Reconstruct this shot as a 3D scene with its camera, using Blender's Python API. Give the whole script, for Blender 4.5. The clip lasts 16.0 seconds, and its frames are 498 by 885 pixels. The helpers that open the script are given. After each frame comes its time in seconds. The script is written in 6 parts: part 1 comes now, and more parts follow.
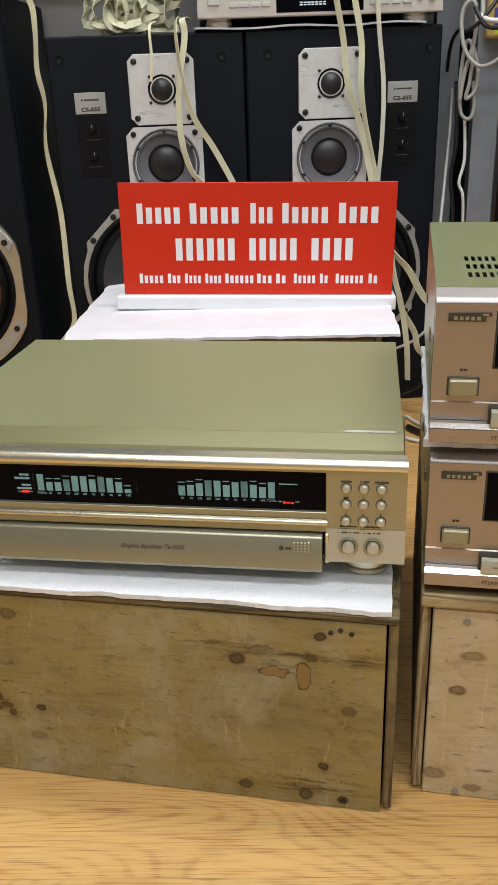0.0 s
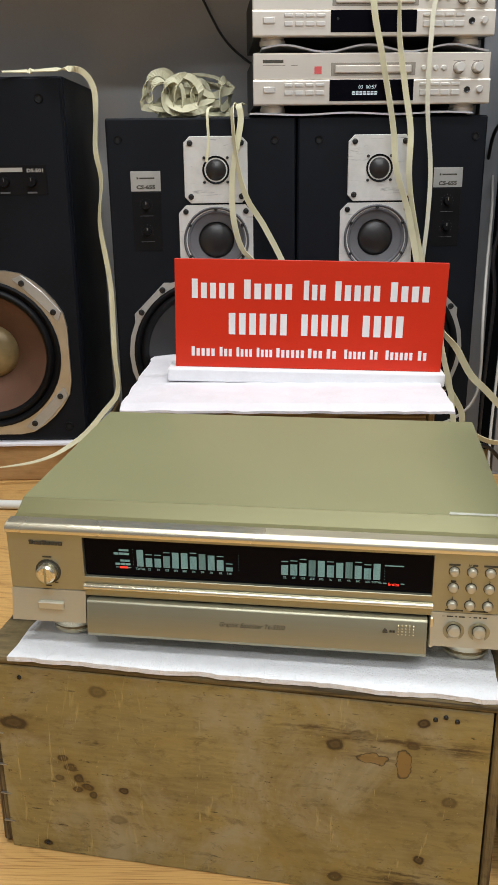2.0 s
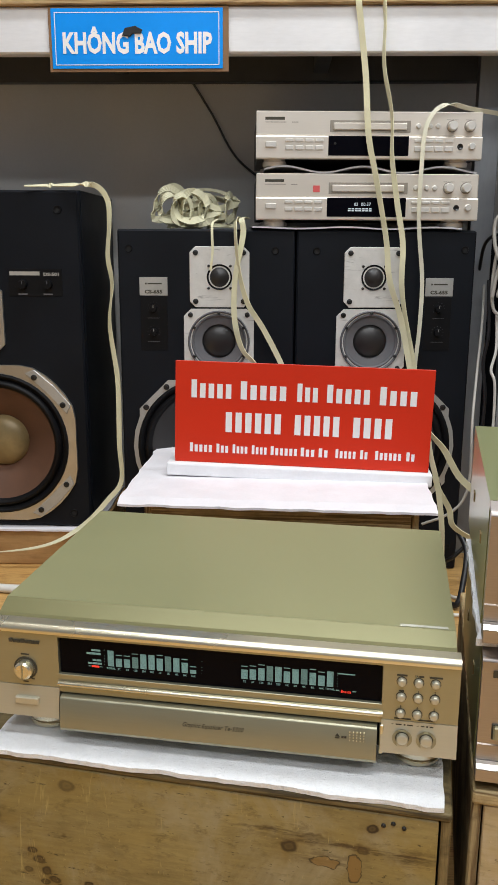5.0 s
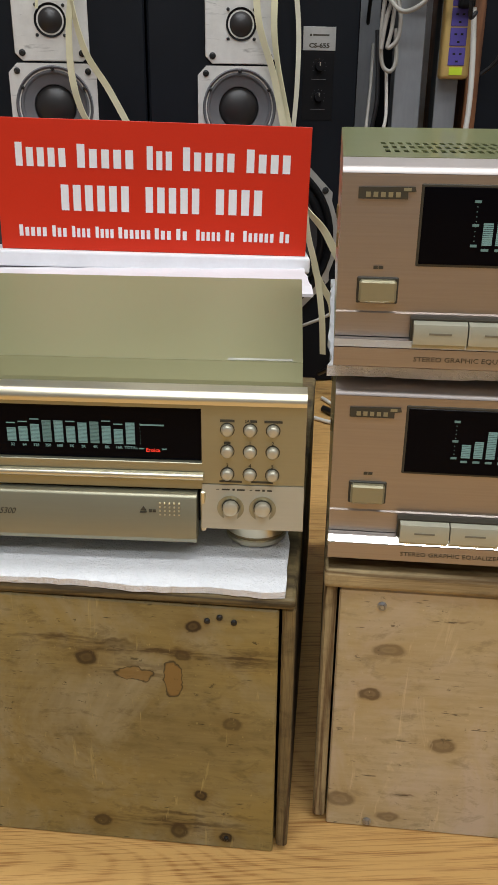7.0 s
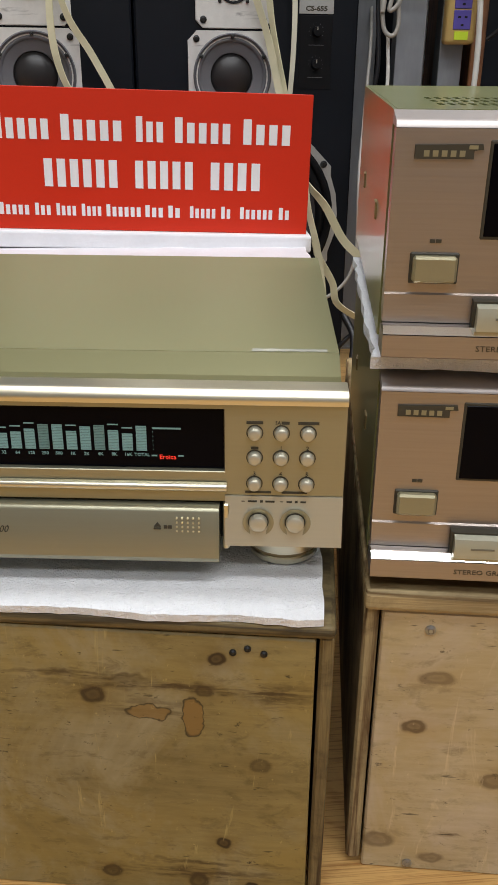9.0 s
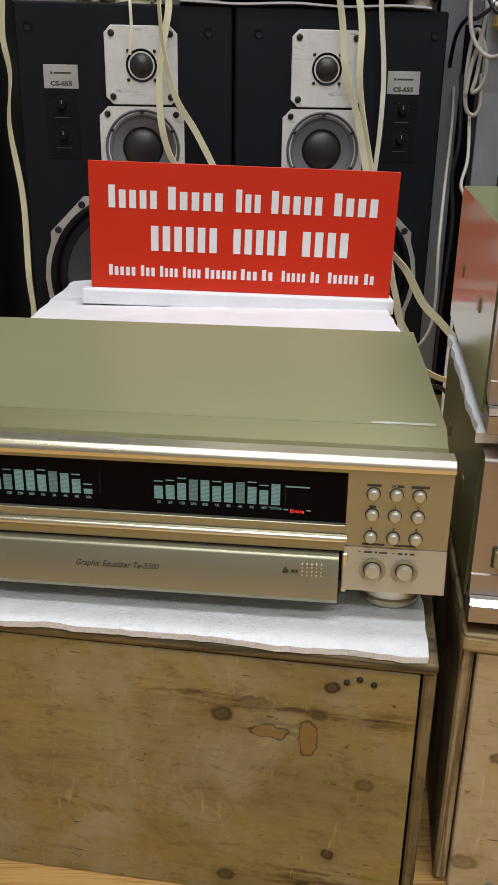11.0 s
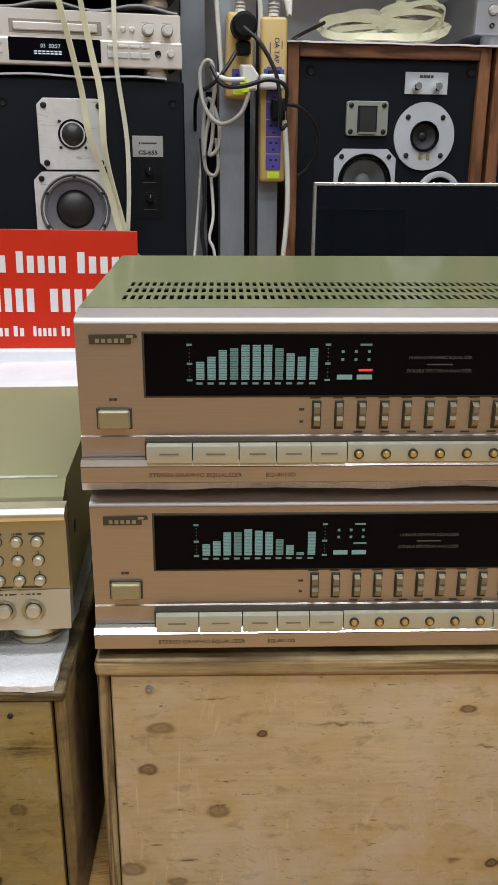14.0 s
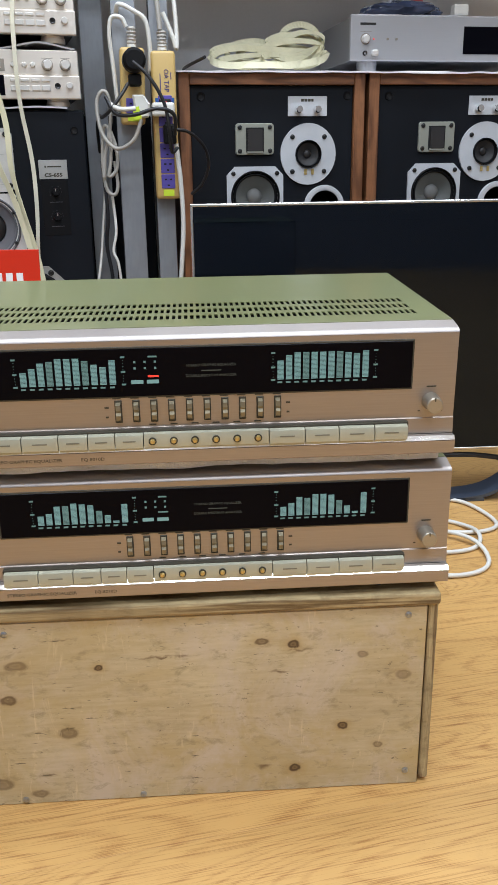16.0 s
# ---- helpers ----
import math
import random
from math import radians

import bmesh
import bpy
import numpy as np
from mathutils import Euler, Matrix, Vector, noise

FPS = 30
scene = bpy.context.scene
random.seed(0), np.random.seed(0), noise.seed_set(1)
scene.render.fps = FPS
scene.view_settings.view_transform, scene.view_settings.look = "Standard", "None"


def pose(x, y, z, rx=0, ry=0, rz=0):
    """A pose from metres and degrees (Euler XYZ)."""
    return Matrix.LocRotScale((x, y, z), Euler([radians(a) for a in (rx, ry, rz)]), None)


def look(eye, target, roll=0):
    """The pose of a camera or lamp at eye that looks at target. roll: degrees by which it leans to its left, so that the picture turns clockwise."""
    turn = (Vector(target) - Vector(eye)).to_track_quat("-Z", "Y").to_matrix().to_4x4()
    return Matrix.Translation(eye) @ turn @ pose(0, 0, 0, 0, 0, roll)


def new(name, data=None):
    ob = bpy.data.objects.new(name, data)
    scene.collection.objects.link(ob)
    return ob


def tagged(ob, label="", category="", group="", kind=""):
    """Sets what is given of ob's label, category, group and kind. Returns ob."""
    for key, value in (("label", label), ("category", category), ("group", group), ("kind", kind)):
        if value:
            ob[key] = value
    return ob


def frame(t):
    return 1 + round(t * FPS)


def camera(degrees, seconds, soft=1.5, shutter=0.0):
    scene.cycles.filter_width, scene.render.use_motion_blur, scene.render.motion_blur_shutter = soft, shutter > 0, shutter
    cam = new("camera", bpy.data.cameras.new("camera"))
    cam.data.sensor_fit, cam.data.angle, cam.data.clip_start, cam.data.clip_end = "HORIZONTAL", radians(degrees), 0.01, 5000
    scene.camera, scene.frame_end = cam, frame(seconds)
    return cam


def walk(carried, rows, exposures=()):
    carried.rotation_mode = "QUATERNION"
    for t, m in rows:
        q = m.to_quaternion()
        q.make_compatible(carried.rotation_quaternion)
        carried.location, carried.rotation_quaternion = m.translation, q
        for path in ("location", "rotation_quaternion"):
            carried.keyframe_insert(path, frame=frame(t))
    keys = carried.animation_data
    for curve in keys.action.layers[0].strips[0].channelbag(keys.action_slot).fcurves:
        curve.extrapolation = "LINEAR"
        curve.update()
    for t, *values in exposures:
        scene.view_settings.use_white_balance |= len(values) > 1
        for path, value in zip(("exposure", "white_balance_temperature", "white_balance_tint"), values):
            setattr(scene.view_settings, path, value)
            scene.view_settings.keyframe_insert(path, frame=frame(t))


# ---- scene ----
cam = camera(33.5, 16.0)
PATH = [
    (0, (0.106, 0.034, 0.608), (-0.307, 1.822, -0.187), -2.1),
    (0.5, (0.052, 0.027, 0.602), (-0.349, 1.828, -0.169), -2.0),
    (1, (0.01, 0.038, 0.588), (-0.367, 1.842, -0.188), -1.7),
    (1.5, (0.004, 0.036, 0.583), (-0.375, 1.838, -0.196), -1.5),
    (2, (0.016, 0.018, 0.62), (-0.392, 1.867, -0.026), -0.7),
    (2.5, (0.023, -0.003, 0.669), (-0.434, 1.884, 0.189), 0.3),
    (3, (0.033, -0.018, 0.684), (-0.456, 1.876, 0.267), 0.3),
    (5.5, (0.078, -0.016, 0.653), (-0.379, 1.86, 0.135), 0.3),
    (6, (0.081, 0.025, 0.601), (-0.327, 1.876, -0.038), 0.7),
    (6.5, (0.103, 0.082, 0.557), (-0.24, 1.92, -0.151), 0.1),
    (7, (0.121, 0.164, 0.496), (-0.117, 1.995, -0.273), 0.6),
    (7.5, (0.096, 0.22, 0.476), (-0.125, 2.049, -0.303), 1.3),
    (8, (0.091, 0.233, 0.465), (-0.101, 2.056, -0.333), 1.5),
    (8.5, (0.09, 0.248, 0.466), (-0.08, 2.063, -0.357), 0.7),
    (9, (0.086, 0.23, 0.48), (-0.105, 2.049, -0.329), 0.4),
    (9.5, (0.048, 0.213, 0.49), (-0.233, 2.029, -0.3), 0.2),
    (12, (0.068, 0.113, 0.541), (-0.262, 1.969, -0.127), 1.0),
    (12.5, (0.123, 0.099, 0.547), (-0.123, 1.976, -0.098), 0.6),
    (13, (0.171, 0.105, 0.55), (0.013, 1.995, -0.086), 0.1),
    (13.5, (0.189, 0.116, 0.555), (0.098, 2.012, -0.076), 0.2),
    (14, (0.223, 0.112, 0.555), (0.215, 2.009, -0.08), 0.3),
    (14.5, (0.269, 0.034, 0.576), (0.318, 1.922, -0.083), -0.3),
    (15, (0.304, -0.001, 0.582), (0.373, 1.884, -0.082), -0.5),
    (15.5, (0.33, -0.024, 0.594), (0.394, 1.865, -0.062), -0.4),
    (16, (0.355, -0.038, 0.6), (0.413, 1.853, -0.048), -0.8),
]
walk(cam, [(t, look(eye, target, roll)) for t, eye, target, roll in PATH],
     [(0.0, -0.07, 6330, 10), (1.5, -0.02, 6350, 10), (3.0, -0.09, 6380, 10), (5.5, -0.09, 6380, 10), (6.5, -0.20, 6350, 10), (8.0, -0.24, 6420, 12), (9.5, -0.24, 6420, 12), (12.0, -0.25, 6330, 10), (13.5, -0.38, 6280, 11),
      (14.1, -0.03, 6200, 11), (14.5, 0.22, 6150, 10), (15.0, 0.16, 5850, 10), (16.0, 0.16, 5850, 10)])

# ---- world, light, exposure ----
world = bpy.data.worlds.new("world")
scene.world = world
world.use_nodes = True
world.node_tree.nodes["Background"].inputs[0].default_value = (0.8, 0.87, 1.0, 1)
world.node_tree.nodes["Background"].inputs[1].default_value = 0.15

ROOM = pose(0.2, 0.0, 0, 0, 0, 11)      # the room's own axes
CEIL = 2.6
LAMPS = [(0.20, -0.12, 37), (0.20, -1.35, 36), (0.20, 1.02, 40)]   # ceiling tubes: place in the room, watts
for lx, ly, watts in LAMPS:
    lamp = bpy.data.lights.new("ceiling_tube_light", "AREA")
    lamp.shape, lamp.size, lamp.size_y, lamp.energy = "RECTANGLE", 2.3, 0.26, watts
    lamp.color = (0.95, 0.985, 1.0)
    new("ceiling_tube_light", lamp).matrix_world = ROOM @ pose(lx, ly, CEIL - 0.075)


# ---- materials ----
def shader(name):
    m = bpy.data.materials.new(name)
    m.use_nodes = True
    return m, m.node_tree.nodes, m.node_tree.links, m.node_tree.nodes["Principled BSDF"]


def math_node(nt, op, a, b=None):
    n = nt.nodes.new("ShaderNodeMath")
    n.operation = op
    for k, v in enumerate((a, b)):
        if v is None:
            continue
        if isinstance(v, (int, float)):
            n.inputs[k].default_value = v
        else:
            nt.links.new(v, n.inputs[k])
    return n.outputs[0]


def mix_node(nt, fac, a, b, blend="MIX"):
    n = nt.nodes.new("ShaderNodeMix")
    n.data_type, n.blend_type = "RGBA", blend
    for sock, v in ((n.inputs[0], fac), (n.inputs[6], a), (n.inputs[7], b)):
        if isinstance(v, (int, float)):
            sock.default_value = v
        elif isinstance(v, tuple):
            sock.default_value = (*v[:3], 1)
        else:
            nt.links.new(v, sock)
    return n.outputs[2]


def coords(nt, scale=(1, 1, 1), shift=(0, 0, 0)):
    tc = nt.nodes.new("ShaderNodeTexCoord")
    mp = nt.nodes.new("ShaderNodeMapping")
    mp.inputs["Scale"].default_value = scale
    mp.inputs["Location"].default_value = shift
    nt.links.new(tc.outputs["Object"], mp.inputs[0])
    return mp.outputs[0]


def noise_node(nt, vec, scale, detail=3.0, rough=0.55, distort=0.0):
    n = nt.nodes.new("ShaderNodeTexNoise")
    n.inputs["Scale"].default_value = scale
    n.inputs["Detail"].default_value = detail
    n.inputs["Roughness"].default_value = rough
    n.inputs["Distortion"].default_value = distort
    nt.links.new(vec, n.inputs["Vector"])
    return n.outputs["Fac"]


def ramp(nt, fac, stops):
    n = nt.nodes.new("ShaderNodeValToRGB")
    els = n.color_ramp.elements
    while len(els) < len(stops):
        els.new(0.5)
    for e, (p, c) in zip(els, stops):
        e.position = p
        e.color = (c, c, c, 1) if isinstance(c, (int, float)) else (*c, 1)
    nt.links.new(fac, n.inputs[0])
    return n.outputs[0]


def bump(nt, bsdf, height, strength, dist=0.001):
    n = nt.nodes.new("ShaderNodeBump")
    n.inputs["Strength"].default_value = strength
    n.inputs["Distance"].default_value = dist
    nt.links.new(height, n.inputs["Height"])
    nt.links.new(n.outputs[0], bsdf.inputs["Normal"])


def scaled(c, k):
    return tuple(min(1.0, v * k) for v in c)


def plain(name, base, rough=0.5, metal=0.0, var=0.12, scale=25, grain=300, stretch=(1, 1, 1), relief=0.05, coat=0.0, spec=0.5, wear=0.08):
    """A surface with broad tone shifts, fine grain, uneven gloss and fine relief."""
    m, nodes, links, b = shader(name)
    nt = m.node_tree
    broad = noise_node(nt, coords(nt), scale * 0.35, 4)
    fine = noise_node(nt, coords(nt, stretch), grain, 3)
    c = mix_node(nt, ramp(nt, broad, [(0.3, 0.0), (0.7, 1.0)]), scaled(base, 1 - var), scaled(base, 1 + var))
    c = mix_node(nt, math_node(nt, "MULTIPLY", fine, wear * 2), c, scaled(base, 0.55))
    links.new(c, b.inputs["Base Color"])
    r = math_node(nt, "ADD", math_node(nt, "MULTIPLY", math_node(nt, "SUBTRACT", broad, 0.5), 0.25), rough)
    links.new(r, b.inputs["Roughness"])
    b.inputs["Metallic"].default_value = metal
    b.inputs["Specular IOR Level"].default_value = spec
    b.inputs["Coat Weight"].default_value = coat
    b.inputs["Coat Roughness"].default_value = 0.08
    if relief:
        bump(nt, b, fine, relief, 0.0006)
    return m


def glow(name, base, strength):
    m, nodes, links, b = shader(name)
    b.inputs["Base Color"].default_value = (*scaled(base, 0.3), 1)
    b.inputs["Emission Color"].default_value = (*base, 1)
    b.inputs["Emission Strength"].default_value = strength
    b.inputs["Roughness"].default_value = 0.3
    return m


def timber(name, dark, light, along=(3, 30, 30), bands=9.0, knots=(), stain=0.35, rough=0.6, relief=0.25, random_tone=False, patches=(), scratches=0.0, ring=0.4, sharp=2.2, streak=0.0, fibres=0.75, blotch=None):
    """Wood: contour grain, fine fibres, broad stains, knots at given places (x, z, half width, half height, depth of tone)."""
    m, nodes, links, b = shader(name)
    nt = m.node_tree
    if random_tone:
        tc = nodes.new("ShaderNodeTexCoord")
        oi = nodes.new("ShaderNodeObjectInfo")
        add = nodes.new("ShaderNodeVectorMath")
        add.operation = "MULTIPLY_ADD"
        links.new(oi.outputs["Random"], add.inputs[0])
        add.inputs[1].default_value = (37.0, 19.0, 53.0)
        links.new(tc.outputs["Object"], add.inputs[2])
        mp = nodes.new("ShaderNodeMapping")
        mp.inputs["Scale"].default_value = along
        links.new(add.outputs[0], mp.inputs[0])
        vec = mp.outputs[0]
    else:
        vec = coords(nt, along)
    swirl = noise_node(nt, vec, 1.0, 1, 0.4, 0.3)
    rings = math_node(nt, "SINE", math_node(nt, "MULTIPLY", swirl, bands * 6.283))
    rings = math_node(nt, "MULTIPLY_ADD", rings, 0.5)
    nt.nodes[-1].inputs[2].default_value = 0.5
    rings = math_node(nt, "POWER", rings, sharp)
    fibre = noise_node(nt, vec, 9.0, 5, 0.65)
    broad = noise_node(nt, coords(nt), 6.0, 4, 0.6)
    tone = math_node(nt, "ADD", math_node(nt, "MULTIPLY", rings, ring), math_node(nt, "MULTIPLY", fibre, fibres))
    if streak:
        fine = nodes.new("ShaderNodeMapping")
        fine.inputs["Scale"].default_value = (8.0, 115, 115)
        links.new(vec, fine.inputs[0])
        lines = noise_node(nt, fine.outputs[0], 1.0, 4, 0.6, 0.2)
        dashes = ramp(nt, lines, [(0.50, 0.0), (0.60, 1.0)])
        tone = math_node(nt, "ADD", tone, math_node(nt, "MULTIPLY", dashes, streak))
    c = mix_node(nt, ramp(nt, tone, [(0.30, 0.0), (0.80, 1.0)]), light, dark)
    c = mix_node(nt, math_node(nt, "MULTIPLY", ramp(nt, broad, [(0.42, 0.0), (0.72, 1.0)]), stain), c, scaled(dark, 0.7))
    mottle = noise_node(nt, coords(nt, (1, 1, 1.6)), 28.0, 5, 0.7, 0.4)
    c = mix_node(nt, math_node(nt, "MULTIPLY", ramp(nt, mottle, [(0.5, 0.0), (0.75, 1.0)]), stain * 0.9), c, scaled(dark, 0.62))
    if blotch:
        yellow, grey, amount = blotch
        b1 = noise_node(nt, coords(nt, (1.0, 1, 1.7)), 7.0, 5, 0.65, 0.6)
        c = mix_node(nt, math_node(nt, "MULTIPLY", ramp(nt, b1, [(0.44, 0.0), (0.66, 1.0)]), amount), c, yellow)
        b2 = noise_node(nt, coords(nt, (1.3, 2, 1.0)), 11.0, 5, 0.68, 0.5)
        c = mix_node(nt, math_node(nt, "MULTIPLY", ramp(nt, b2, [(0.48, 0.0), (0.68, 1.0)]), amount), c, grey)
        b3 = noise_node(nt, coords(nt, (1.0, 2, 2.0)), 42.0, 5, 0.72, 0.4)
        c = mix_node(nt, math_node(nt, "MULTIPLY", ramp(nt, b3, [(0.54, 0.0), (0.72, 1.0)]), amount * 0.8), c, scaled(dark, 0.6))
    if random_tone:
        tw = math_node(nt, "MULTIPLY_ADD", oi.outputs["Random"], 0.16)
        nt.nodes[-1].inputs[2].default_value = 0.92
        hs = nodes.new("ShaderNodeHueSaturation")
        links.new(tw, hs.inputs["Value"])
        links.new(c, hs.inputs["Color"])
        c = hs.outputs["Color"]
    if knots or patches:
        tc = nodes.new("ShaderNodeTexCoord")
        warp = nodes.new("ShaderNodeTexNoise")
        warp.inputs["Scale"].default_value = 105.0
        links.new(tc.outputs["Object"], warp.inputs["Vector"])
        wv = nodes.new("ShaderNodeVectorMath")
        wv.operation = "MULTIPLY_ADD"
        links.new(warp.outputs["Color"], wv.inputs[0])
        wv.inputs[1].default_value = (0.010, 0, 0.010)
        links.new(tc.outputs["Object"], wv.inputs[2])
        calm = nodes.new("ShaderNodeVectorMath")
        calm.operation = "MULTIPLY_ADD"
        links.new(warp.outputs["Color"], calm.inputs[0])
        calm.inputs[1].default_value = (0.0045, 0, 0.0045)
        links.new(tc.outputs["Object"], calm.inputs[2])
        for kind, spots in (("knot", knots), ("patch", patches)):
            for kx, kz, rx, rz, deep in spots:
                mp = nodes.new("ShaderNodeMapping")
                mp.inputs["Scale"].default_value = (1 / rx, 0, 1 / rz)
                off = 0.005 if kind == "patch" or rx > 2.2 * rz else 0.00225
                mp.inputs["Location"].default_value = (-(kx + off) / rx, 0, -(kz + off) / rz)
                links.new((wv if off == 0.005 else calm).outputs[0], mp.inputs[0])
                ln = nodes.new("ShaderNodeVectorMath")
                ln.operation = "LENGTH"
                links.new(mp.outputs[0], ln.inputs[0])
                if kind == "knot" and rx > 2.2 * rz:
                    f = ramp(nt, ln.outputs["Value"], [(0.0, 0.9), (0.5, 0.6), (1.0, 0.0)])
                    f = math_node(nt, "MULTIPLY", f, ramp(nt, fibre, [(0.42, 0.15), (0.56, 1.0)]))
                    c = mix_node(nt, math_node(nt, "MULTIPLY", f, min(1.0, deep * 1.5)), c, tuple(v * k for v, k in zip(dark, (0.34, 0.24, 0.18))))
                elif kind == "knot":
                    halo = ramp(nt, math_node(nt, "MULTIPLY", ln.outputs["Value"], 0.4), [(0.25, 0.55), (0.6, 0.25), (1.0, 0.0)])
                    c = mix_node(nt, math_node(nt, "MULTIPLY", halo, deep), c, tuple(v * k for v, k in zip(dark, (1.0, 0.85, 0.45))))
                    f = ramp(nt, ln.outputs["Value"], [(0.0, 0.9), (0.36, 0.72), (0.56, 1.0), (0.74, 0.95), (0.86, 0.4), (1.0, 0.0)])
                    c = mix_node(nt, math_node(nt, "MULTIPLY", f, min(1.0, deep * 1.15)), c, tuple(v * k for v, k in zip(dark, (0.24, 0.18, 0.15))))
                else:
                    f = ramp(nt, ln.outputs["Value"], [(0.0, 1.0), (0.84, 1.0), (0.92, 0.0)])
                    rim = ramp(nt, ln.outputs["Value"], [(0.78, 0.0), (0.91, 1.0), (1.0, 0.0)])
                    c = mix_node(nt, math_node(nt, "MULTIPLY", f, deep), c, (0.245, 0.148, 0.043))
                    c = mix_node(nt, math_node(nt, "MULTIPLY", rim, min(1.0, deep * 1.2)), c, scaled(dark, 0.28))
    if scratches:
        sc = noise_node(nt, coords(nt, (60, 60, 9)), 1.0, 4, 0.7, 1.5)
        c = mix_node(nt, math_node(nt, "MULTIPLY", ramp(nt, sc, [(0.63, 0.0), (0.70, 1.0)]), scratches), c, scaled(light, 1.5))
        sd = noise_node(nt, coords(nt, (40, 60, 260)), 1.0, 3, 0.7, 0.15)
        c = mix_node(nt, math_node(nt, "MULTIPLY", ramp(nt, sd, [(0.65, 0.0), (0.70, 1.0)]), 0.8), c, scaled(dark, 0.22))
        sp = noise_node(nt, coords(nt, (1, 1, 1.5)), 95.0, 4, 0.75)
        c = mix_node(nt, math_node(nt, "MULTIPLY", ramp(nt, sp, [(0.63, 0.0), (0.70, 1.0)]), 0.8), c, scaled(dark, 0.25))
        sw = noise_node(nt, coords(nt, (1.6, 1, 1)), 150.0, 4, 0.75)
        c = mix_node(nt, math_node(nt, "MULTIPLY", ramp(nt, sw, [(0.63, 0.0), (0.70, 1.0)]), scratches), c, scaled(light, 1.6))
    links.new(c, b.inputs["Base Color"])
    links.new(math_node(nt, "MULTIPLY_ADD", fibre, 0.25), b.inputs["Roughness"])
    nt.nodes[-1].inputs[2].default_value = rough - 0.12
    bump(nt, b, tone, relief, 0.0007)
    return m


def felt(name, base, rough=0.95):
    m, nodes, links, b = shader(name)
    nt = m.node_tree
    clump = noise_node(nt, coords(nt), 55, 5, 0.65)
    hair = noise_node(nt, coords(nt, (1, 1, 1)), 420, 4, 0.7, 1.0)
    c = mix_node(nt, ramp(nt, clump, [(0.3, 0.0), (0.7, 1.0)]), scaled(base, 0.94), base)
    b.inputs["Roughness"].default_value = rough
    b.inputs["Sheen Weight"].default_value = 0.2
    tuft = noise_node(nt, coords(nt), 170, 4, 0.7, 0.6)
    c = mix_node(nt, math_node(nt, "MULTIPLY", ramp(nt, tuft, [(0.45, 0.0), (0.7, 1.0)]), 0.22), c, scaled(base, 0.82))
    links.new(c, b.inputs["Base Color"])
    lofts = math_node(nt, "ADD", clump, math_node(nt, "MULTIPLY", tuft, 0.8))
    bump(nt, b, math_node(nt, "ADD", lofts, math_node(nt, "MULTIPLY", hair, 0.4)), 0.9, 0.0035)
    return m


def scuffed(name, base):
    """Bare pale metal with dark rubbed streaks."""
    m, nodes, links, b = shader(name)
    nt = m.node_tree
    streak = noise_node(nt, coords(nt, (14, 14, 90)), 1.0, 4, 0.7, 0.8)
    spots = noise_node(nt, coords(nt), 35, 5, 0.7)
    c = mix_node(nt, ramp(nt, spots, [(0.35, 0.0), (0.65, 1.0)]), scaled(base, 0.88), base)
    c = mix_node(nt, math_node(nt, "MULTIPLY", ramp(nt, streak, [(0.60, 0.0), (0.72, 1.0)]), 0.75), c, scaled(base, 0.3))
    links.new(c, b.inputs["Base Color"])
    b.inputs["Metallic"].default_value = 0.2
    links.new(math_node(nt, "ADD", math_node(nt, "MULTIPLY", spots, 0.3), 0.3), b.inputs["Roughness"])
    bump(nt, b, streak, 0.12, 0.0006)
    return m


def cone_paper(name, base, rough=0.7):
    return plain(name, base, rough, 0, 0.15, 60, 500, (1, 1, 1), 0.25)


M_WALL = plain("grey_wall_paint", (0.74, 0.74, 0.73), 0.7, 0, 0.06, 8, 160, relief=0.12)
# For the unseen walls: darkened to cut bounced light and dim reflections.
M_DIMWALL = plain("dimmed_unseen_wall", (0.26, 0.26, 0.27), 0.75, 0, 0.05, 8, 160, relief=0.1)
M_CEIL = plain("white_ceiling_paint", (0.78, 0.78, 0.76), 0.8, 0, 0.04, 6, 120, relief=0.1)
M_DARK = plain("dark_gap", (0.012, 0.012, 0.012), 0.9, 0, 0.1)
M_FLOOR = timber("laminate_oak", (0.335, 0.155, 0.042), (0.62, 0.372, 0.128), (1.7, 7.5, 7.5), 38.0, stain=0.12, rough=0.42, relief=0.04, random_tone=True, ring=0.22, sharp=2.2, streak=0.36, fibres=0.34)
M_BLACKVINYL = plain("black_wood_vinyl", (0.006, 0.0075, 0.011), 0.5, 0, 0.25, 20, 260, (1, 1, 0.12), 0.2, spec=0.18)
M_BAFFLE = plain("black_baffle_paint", (0.0055, 0.007, 0.0105), 0.55, 0, 0.2, 20, 420, relief=0.15, spec=0.18)
M_ALU = scuffed("scuffed_aluminium", (0.70, 0.69, 0.66))
M_CASTALU = plain("satin_cast_aluminium", (0.60, 0.58, 0.53), 0.34, 0.85, 0.12, 40, 300, relief=0.1, wear=0.15)
M_SILVERFRAME = plain("cast_frame_grey", (0.50, 0.50, 0.48), 0.4, 0.5, 0.15, 40, 300, relief=0.12, wear=0.2)
M_WHITEPLATE = plain("satin_white_metal", (0.60, 0.62, 0.65), 0.42, 0.25, 0.05, 40, 300)
M_RUBBER = plain("black_rubber", (0.005, 0.005, 0.006), 0.5, 0, 0.2, spec=0.18)
M_GREYSUR = plain("grey_mid_cone", (0.13, 0.13, 0.14), 0.6, 0, 0.1, 50, 400)
M_CONE = cone_paper("black_cone_paper", (0.03, 0.029, 0.03))
M_DUST = plain("dust_cap", (0.022, 0.02, 0.02), 0.38, 0, 0.2)
M_BROWNCONE = cone_paper("brown_cone_paper", (0.115, 0.054, 0.030))
